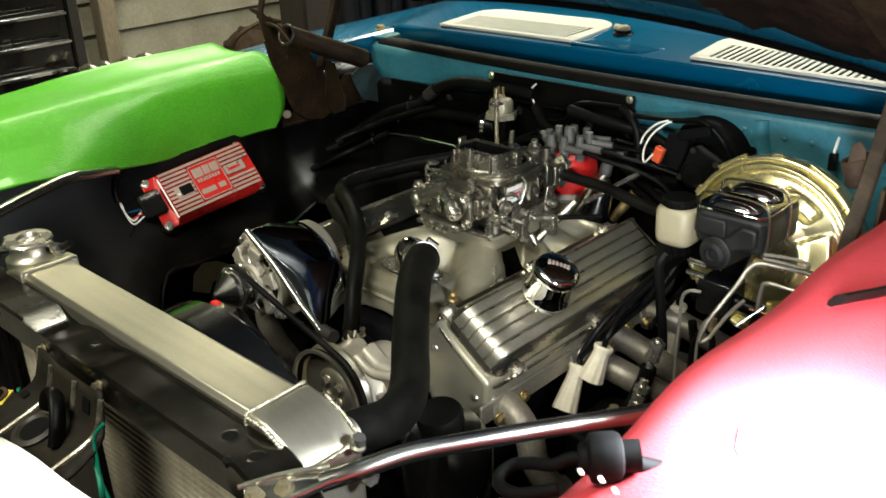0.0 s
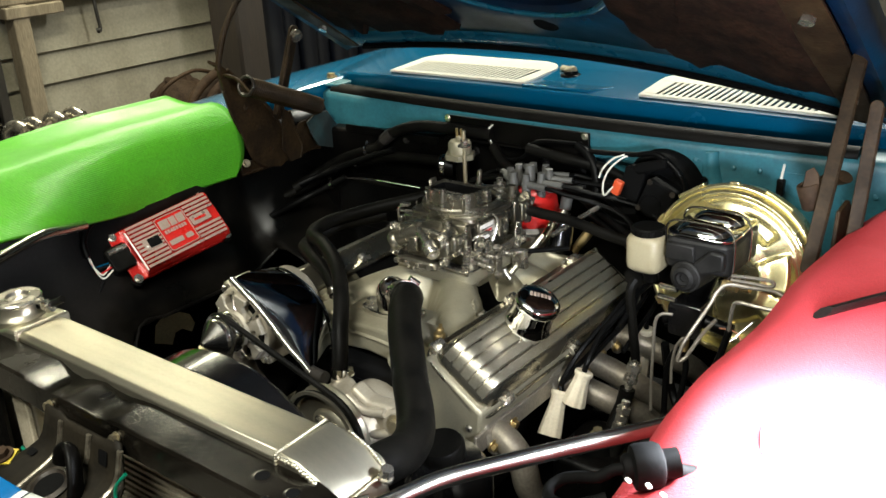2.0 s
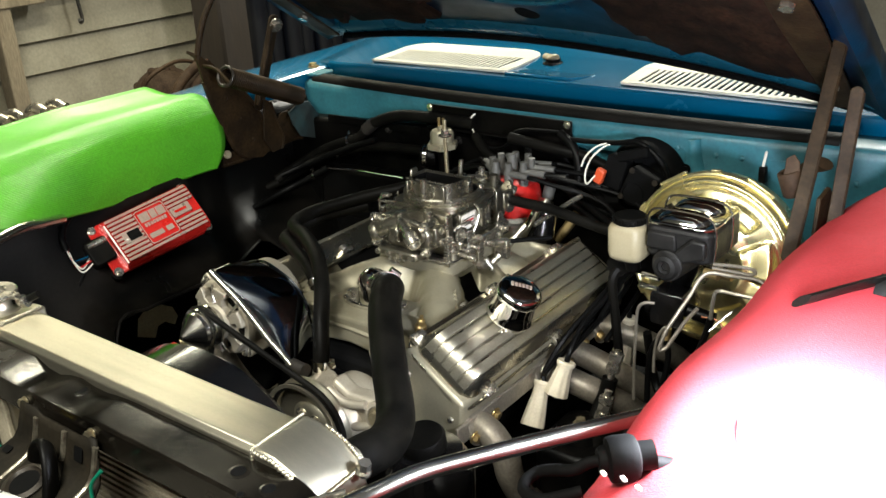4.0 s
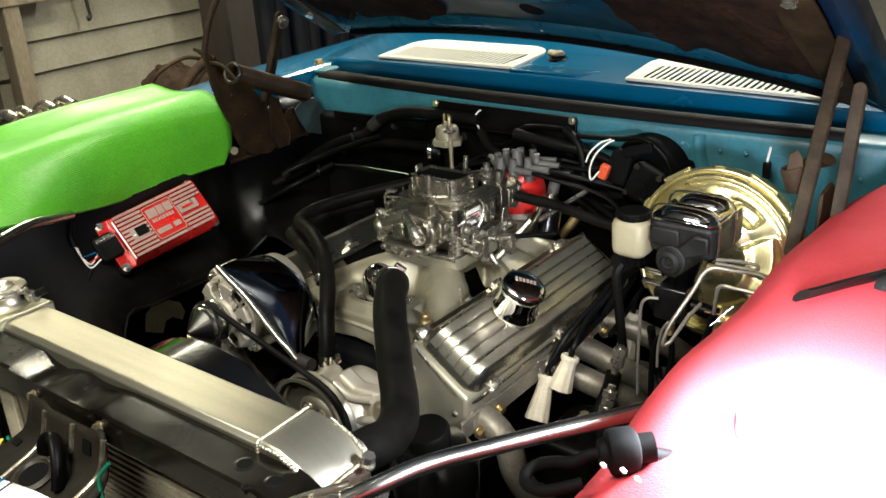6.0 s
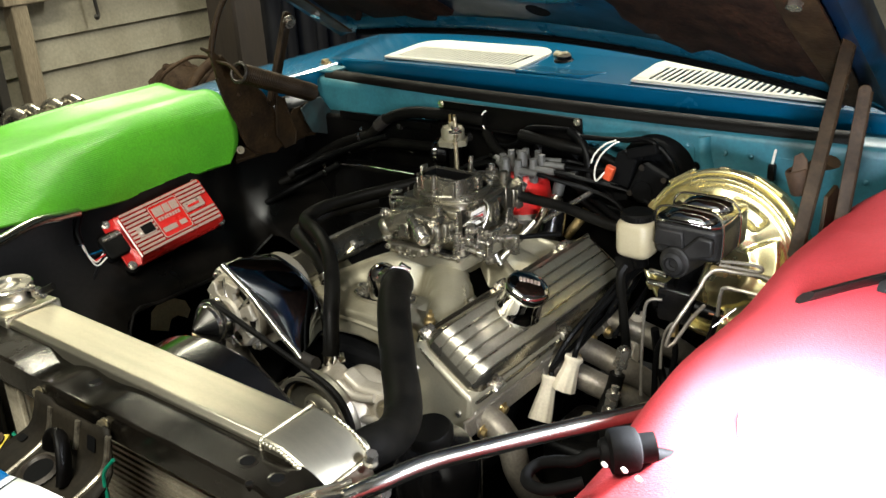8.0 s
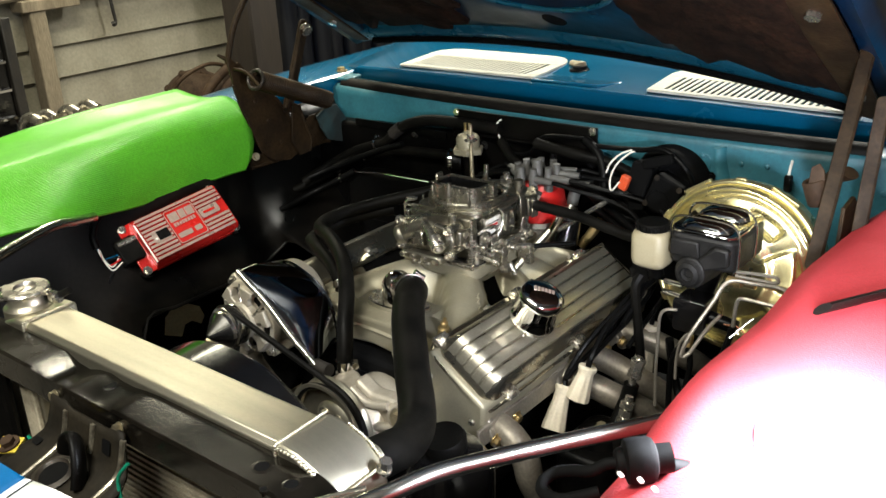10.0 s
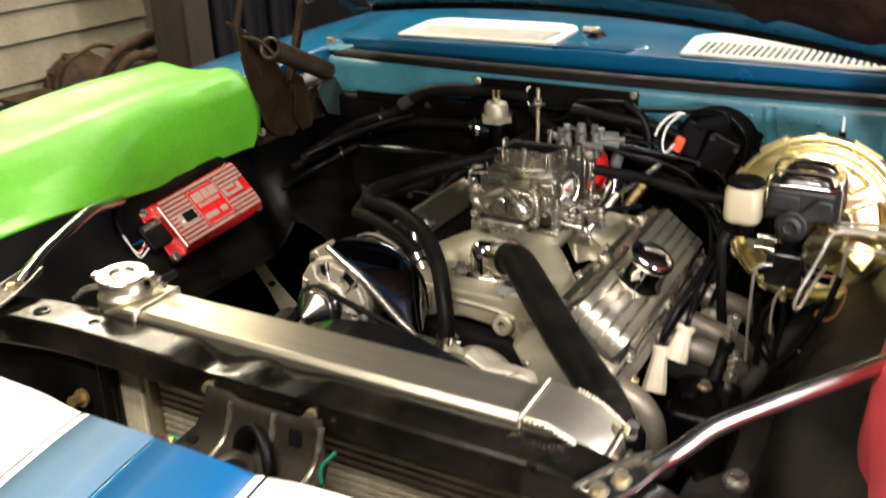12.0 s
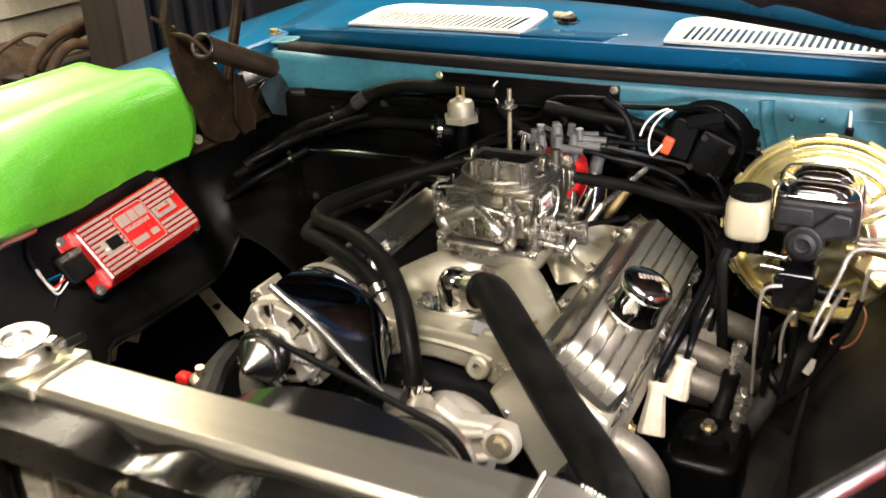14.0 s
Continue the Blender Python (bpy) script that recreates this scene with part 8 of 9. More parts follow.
def plug_boot(a, b, lead):
    """A beige tapered heat sleeve over a plug wire."""
    a, b = V(*a), V(*b)
    t = thing("plug_boot_sleeve", b, "beige tapered heat sleeve over a spark plug boot", "heat sleeve", "plug sleeves")
    d = b - a
    L, m = d.length, Matrix.Translation(a) @ frame_of(d.normalized())
    bm = BM()
    rows = []
    for r, h, fl in ((0.0005, 0.001, 0), (0.0105, 0.001, 0), (0.0138, 0, 0), (0.0150, 0.003, 0), (0.0140, 0.007, 0.3), (0.0122, 0.010, 0.6), (0.0128, L * 0.35, 1), (0.0158, L * 0.65, 1), (0.0182, L * 0.9, 1), (0.0186, L, 1), (0.0005, L, 0)):
        rows.append([m @ V(r * (1 + 0.035 * fl * math.cos(9 * w)) * math.cos(w), r * (1 + 0.035 * fl * math.cos(9 * w)) * math.sin(w), h) for w in [2 * math.pi * k / 72 for k in range(73)]])
    add_sheet(bm, rows)
    bmesh.ops.remove_doubles(bm, verts=bm.verts, dist=1e-6)
    bmesh.ops.recalc_face_normals(bm, faces=bm.faces)
    part("sleeve", bm, BOOT, t, smooth=70)
    bm = BM()
    add_tube(bm, [a + d * 0.05, a - d.normalized() * 0.02, *lead], 0.0048, 8, 6)
    part("lead", bm, WIRE, t)


plug_boot((0.208, 0.206, 0.640), (0.2107, 0.1673, 0.5797), [(0.222, 0.25, 0.70), (0.236, 0.33, 0.735)])
plug_boot((0.240, 0.224, 0.676), (0.2315, 0.2035, 0.625), [(0.240, 0.28, 0.72), (0.244, 0.36, 0.74)])
plug_boot((0.236, 0.440, 0.658), (0.226, 0.430, 0.572), [(0.255, 0.46, 0.715), (0.262, 0.50, 0.74)])
# wire looms running along the outside of the driver cover
for k, pts in enumerate(([(0.222, 0.25, 0.70), (0.236, 0.33, 0.735), (0.235, 0.43, 0.765), (0.18, 0.53, 0.79), (0.09, 0.55, 0.80)], [(0.240, 0.28, 0.72), (0.248, 0.36, 0.745), (0.250, 0.46, 0.765), (0.20, 0.55, 0.79)], [(0.262, 0.44, 0.715), (0.262, 0.50, 0.745), (0.22, 0.56, 0.78)])):
    hose("plug_wire", pts, 0.0046, WIRE, "black spark plug wire along the valve cover", "wire", 8)


# ---- firewall things: brake booster, master cylinder, blower, senders, looms ----
BC = V(0.376, 0.441, 0.794)
BN = V(-0.03, -1, 0.10).normalized()


def build_booster():
    t = thing("brake_booster", BC + V(0, 0.1, -0.14), "gold zinc-plated round brake booster", "brake booster")
    m = frame_of(BN)
    up = math.atan2(*(m.inverted().to_3x3() @ V(0, 0, 1)).yx)
    m = Matrix.Translation(BC) @ m
    bm = BM()
    add_lathe(bm, BC - BN * 0.085, BN, [(0, 0), (0.08, 0), (0.113, 0.012), (0.132, 0.04), (0.135, 0.068), (0.139, 0.070), (0.1405, 0.074), (0.1405, 0.085), (0.138, 0.088), (0.1345, 0.0885), (0.1325, 0.086)], 72)
    part("rear_shell", bm, GOLD, t, smooth=45)

    def step(x, a, b):
        q = min(1.0, max(0.0, (x - a) / (b - a)))
        return q * q * (3 - 2 * q)

    # pressed front: a raised outer land, kidney recesses near its edge and flat lobes beside the cylinder
    # (angle from the top, half width, inner and outer radius, rise)
    pads = ((0.50, 0.30, 0.080, 0.103, -0.011), (-0.50, 0.30, 0.080, 0.103, -0.011), (1.36, 0.32, 0.058, 0.106, 0.016), (-1.36, 0.32, 0.058, 0.106, 0.016),
            (2.02, 0.24, 0.055, 0.110, 0.014), (-2.02, 0.24, 0.055, 0.110, 0.014), (2.68, 0.30, 0.080, 0.106, -0.010), (-2.68, 0.30, 0.080, 0.106, -0.010))
    n = 224
    rings = []
    for q in range(59):
        r = 0.1335 - 0.127 * q / 58
        ring = []
        for k in range(n):
            th = 2 * math.pi * k / n
            a = th - up
            top = max(0.0, math.cos(a)) ** 1.5
            upright = r * math.cos(a)
            z = 0.002 + 0.012 * step(r, 0.134, 0.129) - 0.010 * step(r, 0.1265, 0.1225)
            z += 0.004 * step(r, 0.121, 0.112) + 0.020 * top * min(1.0, max(0.0, (0.119 - r) / 0.042)) + 0.010 * step(r, 0.078, 0.052)
            for a0, hw, r0, r1, rise in pads:
                d = abs((a - a0 + math.pi) % (2 * math.pi) - math.pi) * 0.09
                b = (1 - step(d, hw * 0.09 - 0.006, hw * 0.09 + 0.003)) * step(r, r0 - 0.004, r0 + 0.005) * (1 - step(r, r1 - 0.005, r1 + 0.004))
                z += b * (rise if rise < 0 else rise + 0.42 * (0.10 * math.cos(a0) - upright))
            ring.append(m @ V(r * math.cos(th), r * math.sin(th), z))
        rings.append(ring + [ring[0]])
    bm = BM()
    add_sheet(bm, rings)
    bmesh.ops.remove_doubles(bm, verts=bm.verts, dist=1e-6)
    bmesh.ops.recalc_face_normals(bm, faces=bm.faces)
    part("front_shell", bm, GOLD, t, smooth=70)
    for k in range(12):
        a = up + 2 * math.pi * k / 12 + 0.05
        bm = BM()
        wide = k in (1, 11)
        add_prism(bm, round_poly(0.005, 0.05 if wide else 0.016, 0.002), m @ Matrix.Rotation(a, 4, "Z") @ Matrix.Translation((0.1415, 0, -0.006)), 0.008)
        part("crimp_tab", bm, GOLD, t, bev=0.001)
    return t


build_booster()



def build_master():
    t = thing("master_cylinder", (0.372, 0.36, 0.80), "black cast brake master cylinder with a chrome lid", "master cylinder")
    bm = BM()
    add_prism(bm, round_poly(0.104, 0.118, 0.016), Matrix.Translation((0.371, 0.376, 0.836)), 0.050)
    body = part("reservoir", bm, CASTBLK, t, bev=0.006)
    bm = BM()
    add_prism(bm, [(-0.036, 0.0), (0.012, 0.0), (0.010, 0.026), (-0.034, 0.026)], basis((0.360, 0.318, 0.852), (1, 0, 0), UP), 0.007)
    part("cast_pad", bm, CASTBLK, body, bev=0.003)
    bm = BM()
    add_prism(bm, [(-0.010, -0.018), (0.022, -0.002), (0.052, 0.008), (0.052, 0.034), (0.030, 0.036), (0.006, 0.012)], basis((0.366, 0.318, 0.842), (1, 0, 0), UP), 0.012)
    part("cast_web", bm, CASTBLK, body, bev=0.004)
    bm = BM()
    add_cyl(bm, (0.368, 0.45, 0.822), (0.362, 0.302, 0.832), 0.024, seg=28)
    part("bore", bm, CASTBLK, t, bev=0.002)
    bm = BM()
    add_lathe(bm, (0.3618, 0.302, 0.832), (0, -1, 0.05), [(0.022, 0.0), (0.019, 0.003), (0.017, 0.007), (0.011, 0.009), (0.0105, 0.005), (0.006, 0.004), (0.0055, 0.001), (0, 0.001)], 28)
    part("end_plug", bm, CASTBLK, t)
    bm = BM()
    add_prism(bm, round_poly(0.102, 0.122, 0.018), Matrix.Translation((0.371, 0.376, 0.887)), 0.006)
    lid = part("lid", bm, CHROME, t, "chromed stamped lid", bev=0.002)
    for y in (0.346, 0.406):
        bm = BM()
        lv = [[bm.verts.new((0.371 + x, y + dy, z)) for x, dy in round_poly(w, l, 0.018)] for z, w, l in ((0.893, 0.080, 0.050), (0.898, 0.074, 0.044), (0.903, 0.060, 0.034), (0.905, 0.044, 0.022))]
        for a, b in zip(lv, lv[1:]):
            for k in range(len(a)):
                j = (k + 1) % len(a)
                bm.faces.new((a[k], a[j], b[j], b[k]))
        bm.faces.new(lv[-1])
        part("lid_dome", bm, CHROME, lid, smooth=60)
    for y, top in ((0.330, 0.908), (0.392, 0.909)):
        bm = BM()
        add_tube(bm, [(0.316, y + 0.004, 0.862), (0.316, y + 0.002, 0.886), (0.320, y, 0.900), (0.332, y, top), (0.371, y, top + 0.002), (0.405, y, top), (0.419, y, 0.900), (0.4245, y - 0.002, 0.884), (0.4250, y - 0.006, 0.846), (0.420, y - 0.008, 0.836)], 0.0018, 8, 8)
        part("bail_wire", bm, SATIN, lid, "bright wire lid bail")
    for z in (0.828, 0.806):
        bm = BM()
        add_cyl(bm, (0.415, 0.318 if z > 0.82 else 0.37, z), (0.437, 0.315 if z > 0.82 else 0.368, z), 0.007, seg=12)
        part("line_nut", bm, BRASS, t)
    return t


build_master()

clutch = thing("clutch_reservoir", (0.285, 0.335, 0.79), "white plastic clutch fluid reservoir with a black cap", "reservoir")
bm = BM()
rr = [[bm.verts.new((0.286 + x, 0.335 + y, z)) for x, y in round_poly(w, l, 0.014, 4)] for z, w, l in ((0.818, 0.044, 0.040), (0.823, 0.054, 0.050), (0.830, 0.056, 0.053), (0.868, 0.057, 0.053), (0.874, 0.052, 0.048), (0.877, 0.044, 0.042))]
for a, b in zip(rr, rr[1:]):
    for k in range(len(a)):
        j = (k + 1) % len(a)
        bm.faces.new((a[k], a[j], b[j], b[k]))
bm.faces.new(rr[0][::-1])
bm.faces.new(rr[-1])
part("bottle", bm, CREAM, clutch, smooth=60)
bm = BM()
add_lathe(bm, (0.286, 0.335, 0.877), UP, [(0, 0), (0.0245, 0), (0.0255, 0.002), (0.0255, 0.009), (0.023, 0.0115), (0.012, 0.012), (0, 0.012)], 28)
cp = part("cap", bm, RUBBER, clutch, "black ribbed screw cap")
for k in range(20):
    a = 2 * math.pi * k / 20
    bm = BM()
    add_box(bm, (0.286 + 0.0257 * math.cos(a), 0.335 + 0.0257 * math.sin(a), 0.8825), (0.003, 0.003, 0.008), Matrix.Rotation(a, 3, "Z"))
    part("grip_rib", bm, RUBBER, cp)
bm = BM()
add_cyl(bm, (0.290, 0.335, 0.818), (0.292, 0.338, 0.80), 0.012)
add_cyl(bm, (0.262, 0.34, 0.795), (0.262, 0.42, 0.795), 0.017)
add_box(bm, (0.295, 0.40, 0.795), (0.07, 0.05, 0.04))
part("cylinder", bm, BLACK, clutch, "black clutch cylinder")
bm = BM()
add_tube(bm, [(0.262, 0.345, 0.79), (0.258, 0.335, 0.77), (0.262, 0.34, 0.70), (0.268, 0.34, 0.62), (0.27, 0.3, 0.55)], 0.008, 8, 6)
part("hydraulic_hose", bm, RUBBER, clutch)

valve = thing("proportioning_valve", (0.362, 0.335, 0.74), "black brake proportioning valve with steel lines", "valve")
bm = BM()
add_prism(bm, round_poly(0.055, 0.055, 0.008), basis((0.357, 0.318, 0.752), (1, 0, 0), UP), -0.045)
part("body", bm, GLOSSBLK, valve, bev=0.003)
bm = BM()
add_cyl(bm, (0.385, 0.335, 0.752), (0.425, 0.337, 0.745), 0.011)
part("end_nut", bm, BLACK, valve)
bm = BM()
add_cyl(bm, (0.335, 0.335, 0.745), (0.318, 0.335, 0.742), 0.009)
part("end_nut", bm, BLACK, valve)
for x, z in ((0.329, 0.800), (0.327, 0.782)):
    bm = BM()
    add_cyl(bm, (x - 0.016, 0.325, z), (x + 0.014, 0.322, z), 0.0045)
    part("stud", bm, CHROME, valve)
bm = BM()
add_cyl(bm, (0.360, 0.318, 0.724), (0.361, 0.312, 0.706), 0.007)
part("line_nut", bm, BRASS, valve)
bm = BM()
add_prism(bm, [(-0.03, 0.0), (0.03, 0.0), (0.012, -0.06), (-0.012, -0.06)], basis((0.36, 0.37, 0.83), (1, 0, 0), UP), 0.008)
part("bracket", bm, BLACK, valve)

# steel brake lines with their loops
LINES = [
    ([(0.426, 0.318, 0.837), (0.458, 0.316, 0.839), (0.482, 0.315, 0.840), (0.489, 0.315, 0.844), (0.483, 0.315, 0.849), (0.456, 0.315, 0.848), (0.428, 0.316, 0.844)], 0.0026),
    ([(0.400, 0.232, 0.742), (0.394, 0.226, 0.737), (0.391, 0.226, 0.742), (0.395, 0.235, 0.763), (0.403, 0.250, 0.784), (0.413, 0.275, 0.810), (0.419, 0.290, 0.829), (0.430, 0.300, 0.837), (0.458, 0.305, 0.837), (0.494, 0.301, 0.841), (0.508, 0.297, 0.838), (0.510, 0.292, 0.828), (0.501, 0.285, 0.821), (0.476, 0.281, 0.822), (0.452, 0.280, 0.822), (0.445, 0.280, 0.812), (0.442, 0.280, 0.776)], 0.0029),
    ([(0.400, 0.232, 0.742), (0.406, 0.245, 0.757), (0.412, 0.262, 0.772), (0.420, 0.285, 0.785)], 0.0029),
    ([(0.361, 0.312, 0.706), (0.364, 0.305, 0.731), (0.354, 0.300, 0.716), (0.351, 0.295, 0.687), (0.353, 0.290, 0.658)], 0.0024),
    ([(0.342, 0.310, 0.764), (0.326, 0.305, 0.762), (0.318, 0.302, 0.748), (0.317, 0.300, 0.703), (0.318, 0.295, 0.66), (0.321, 0.290, 0.600)], 0.0025),
]
for pts, r in LINES:
    hose("brake_line", pts, r, STEEL, "bent bare steel brake line below the booster", "brake line", 8, 8)
hose("copper_wire", [(0.412, 0.320, 0.755), (0.438, 0.320, 0.754), (0.450, 0.312, 0.737), (0.442, 0.306, 0.703), (0.424, 0.305, 0.688), (0.412, 0.309, 0.696), (0.429, 0.314, 0.711)], 0.0012, COPPER, "thin brown wire under the booster", "wire", 6)
for pts, r in (([(0.442, 0.280, 0.776), (0.430, 0.280, 0.729), (0.411, 0.280, 0.680), (0.387, 0.280, 0.632), (0.36, 0.28, 0.60)], 0.0052), ([(0.334, 0.310, 0.590), (0.336, 0.310, 0.667), (0.348, 0.310, 0.701), (0.360, 0.310, 0.706), (0.367, 0.310, 0.677), (0.358, 0.302, 0.60)], 0.0050), ([(0.322, 0.33, 0.70), (0.326, 0.34, 0.64), (0.345, 0.33, 0.60), (0.375, 0.30, 0.60)], 0.007), ([(0.46, 0.40, 0.69), (0.45, 0.36, 0.64), (0.455, 0.33, 0.61), (0.49, 0.28, 0.62), (0.52, 0.25, 0.60)], 0.003)):
    hose("black_loom", pts, r, WIRE, "black loom hanging below the brake booster", "wire loom", 8, 8)

fit_ob = thing("hydraulic_fitting", (0.25, 0.297, 0.67), "bright hydraulic line fittings beside the header", "fitting")
for p0, p1 in (((0.318, 0.19, 0.615), (0.322, 0.20, 0.65)), ((0.298, 0.26, 0.655), (0.302, 0.268, 0.682))):
    a, b = V(*p0), V(*p1)
    d = (b - a)
    bm = BM()
    for k in range(3):
        add_hexbolt(bm, a + d * (k * 0.36), d, 0.0115 - 0.0015 * (k % 2), 0.010, 0)
    add_cyl(bm, a - d * 0.4, b + d * 0.3, 0.006)
    part("union_nut", bm, ZINC, fit_ob)
    bm = BM()
    add_tube(bm, [a - d * 0.3, a - d * 1.2, a - d * 2.4 + V(0.0, -0.01, 0), a - d * 4.5 + V(0, -0.02, 0)], 0.0125, 10, 6)
    part("hose_end", bm, RUBBER, fit_ob)

# steering box and dark lower corner
sb = thing("steering_box", (0.33, 0.10, 0.50), "grimy cast steering gear box on the frame rail", "steering box")
bm = BM()
add_prism(bm, round_poly(0.10, 0.13, 0.025), Matrix.Translation((0.283, 0.19, 0.48)), 0.10)
part("housing", bm, BLACK, sb, bev=0.008)
bm = BM()
add_lathe(bm, (0.283, 0.19, 0.58), UP, [(0, 0), (0.04, 0), (0.036, 0.012), (0.02, 0.016), (0, 0.016)], 24)
part("cover", bm, BLACK, sb)
bolt(sb, (0.283, 0.19, 0.596), UP, 0.0075, 0.008, STUD)
bm = BM()
add_cyl(bm, (0.31, 0.24, 0.54), (0.44, 0.66, 0.66), 0.016)
part("steering_shaft", bm, DARK, sb)
bm = BM()
add_cyl(bm, (0.335, -0.02, 0.50), (0.40, -0.02, 0.495), 0.007)
part("bright_pin", bm, ZINC, sb)
bm = BM()
add_lathe(bm, (0.409, -0.205, 0.725), (0.1, -0.2, 1), [(0, 0), (0.013, 0), (0.015, 0.005), (0.013, 0.010), (0.007, 0.012), (0.006, 0.018), (0, 0.018)], 22)
solo("metal_canister", bm, ZINC, (0.409, -0.205, 0.725), "small bright metal cap beside the inner fender", "cap")
hrn = thing("horn", (0.42, -0.36, 0.72), "dark round horn behind the radiator support", "horn")
bm = BM()
add_lathe(bm, (0.43, -0.345, 0.66), (0.4, -0.5, 0.75), [(0, 0), (0.04, 0), (0.048, 0.012), (0.048, 0.026), (0.03, 0.034), (0, 0.036)], 28)
part("body", bm, BLACK, hrn)
bm = BM()
add_prism(bm, round_poly(0.03, 0.10, 0.006), basis((0.44, -0.38, 0.74), (1, 0.2, 0), (0, 0.2, 1)), 0.003)
part("bracket", bm, BLACK, hrn)
bolt(hrn, (0.437, -0.384, 0.77), (0, -1, 0.3), 0.009, 0.008, ZINC)


def build_blower():
    c = V(0.172, 0.585, 0.852)
    ax = V(0.02, -1, 0.12).normalized()
    t = thing("heater_blower_motor", c + V(0, 0.08, -0.1), "black heater blower motor on the firewall", "blower motor")
    bm = BM()
    add_lathe(bm, c - ax * 0.065, ax, [(0, 0), (0.078, 0), (0.079, 0.008), (0.076, 0.018), (0.070, 0.030), (0.066, 0.045), (0.058, 0.052), (0.040, 0.054), (0, 0.054)], 40)
    part("housing", bm, DEEP, t)
    m = Matrix.Translation(c) @ frame_of(ax)
    # boxed cover turned askew, with a stepped cup on it
    cm = basis((0.190, 0.553, 0.846), (0.93, 0.0, -0.36), (0.36, 0.12, 0.93))
    bm = BM()
    add_prism(bm, round_poly(0.058, 0.064, 0.007), cm, -0.045)
    box = part("square_cover", bm, DEEP, t, bev=0.004)
    for x, y in ((-0.023, 0.026), (0.023, 0.026), (0.023, -0.026), (-0.023, -0.026)):
        bolt(box, cm @ V(x, y, 0.001), cm.to_3x3() @ V(0, 0, -1), 0.0035, 0.003, GRIMY)
    bm = BM()
    add_lathe(bm, cm @ V(-0.004, -0.012, 0.0), cm.to_3x3() @ V(0, 0, -1), [(0.020, -0.002), (0.0185, 0.008), (0.014, 0.009), (0.013, 0.004), (0.008, 0.004), (0.007, 0.010), (0.003, 0.013), (0, 0.013)], 24)
    part("spindle_cup", bm, BLACK, t)
    # wire harness block and bracket beside the cover
    for x, z, w, h, a, d in ((0.140, 0.868, 0.040, 0.058, 0.25, 0.030), (0.135, 0.822, 0.030, 0.026, -0.2, 0.026), (0.176, 0.906, 0.060, 0.018, -0.3, 0.022)):
        bm = BM()
        add_prism(bm, round_poly(w, h, 0.005), basis((x, 0.557, z), (math.cos(a), 0, -math.sin(a)), (math.sin(a), 0.1, math.cos(a))), -d)
        part("cover_lobe", bm, DEEP, t, bev=0.003)
    bm = BM()
    rg, gm = random.Random(9), Matrix.Translation(c - ax * 0.060) @ frame_of(ax)
    ra = [0.082 + 0.004 * rg.random() for _ in range(70)]
    rows = [[gm @ V(q * r * math.cos(2 * math.pi * k / 70), q * r * math.sin(2 * math.pi * k / 70), h) for k, r in enumerate(ra)] for q, h in ((1.0, 0.0), (0.97, 0.008), (0.86, 0.010))]
    add_sheet(bm, [r + [r[0]] for r in rows])
    part("gasket_edge", bm, DARK, t, "ragged dark gasket edge", solid=0.003)
    for k in range(5):
        a = 2 * math.pi * k / 5 + 0.3
        bolt(t, m @ V(0.074 * math.cos(a), 0.074 * math.sin(a), -0.048), ax, 0.006, 0.005, BLACK)
    bm = BM()
    add_box(bm, (0.124, 0.538, 0.866), (0.017, 0.013, 0.028), Matrix.Rotation(0.35, 3, "Y"))
    part("orange_plug", bm, ORANGE, t, "orange wire connector", bev=0.003)
    for pts in ([(0.118, 0.532, 0.868), (0.102, 0.530, 0.850), (0.094, 0.540, 0.868), (0.096, 0.560, 0.890), (0.112, 0.580, 0.908), (0.128, 0.59, 0.912)], [(0.112, 0.585, 0.912), (0.095, 0.575, 0.905), (0.080, 0.565, 0.888), (0.074, 0.56, 0.870)]):
        bm = BM()
        add_tube(bm, pts, 0.0017, 8, 8)
        part("white_lead", bm, WHITEWIRE, t, "white wire lead")


build_blower()


def build_sender():
    """Plated switch on a black pipe at the firewall, with a small clamp beside it."""
    t = thing("pressure_switch", (-0.257, 0.575, 0.82), "plated hexagonal pressure switch on a black pipe", "switch")
    bm = BM()
    add_cyl(bm, (-0.250, 0.578, 0.78), (-0.254, 0.575, 0.858), 0.014)
    part("pipe", bm, BLACK, t)
    bm = BM()
    hexa = [(0.033 * math.cos(k * math.pi / 3), 0.033 * math.sin(k * math.pi / 3)) for k in range(6)]
    add_prism(bm, hexa, Matrix.Translation((-0.255, 0.574, 0.858)), 0.012)
    part("hex_flange", bm, CASTALU, t, bev=0.001)
    bm = BM()
    add_lathe(bm, (-0.255, 0.574, 0.870), UP, [(0, 0), (0.024, 0), (0.024, 0.020), (0.020, 0.026), (0.008, 0.028), (0.008, 0.034), (0, 0.034)], 28)
    part("dome", bm, CASTALU, t)
    for dx in (-0.006, 0.005):
        bm = BM()
        add_cyl(bm, (-0.255 + dx, 0.574, 0.902), (-0.255 + dx, 0.574, 0.920), 0.0028)
        part("terminal", bm, BRASS, t)
    bm = BM()
    add_lathe(bm, (-0.275, 0.580, 0.835), (-0.9, -0.42, 0.05), [(0, 0), (0.022, 0), (0.024, 0.004), (0.024, 0.03), (0.020, 0.034), (0.014, 0.034), (0.012, 0.026), (0, 0.026)], 26)
    part("clamp_cup", bm, BLACK, t)
    bm = BM()
    add_lathe(bm, (-0.292, 0.572, 0.836), (-0.9, -0.42, 0.05), [(0.0245, 0), (0.0255, 0.001), (0.0255, 0.008), (0.0245, 0.009)], 26)
    part("bright_band", bm, CHROME, t)


build_sender()

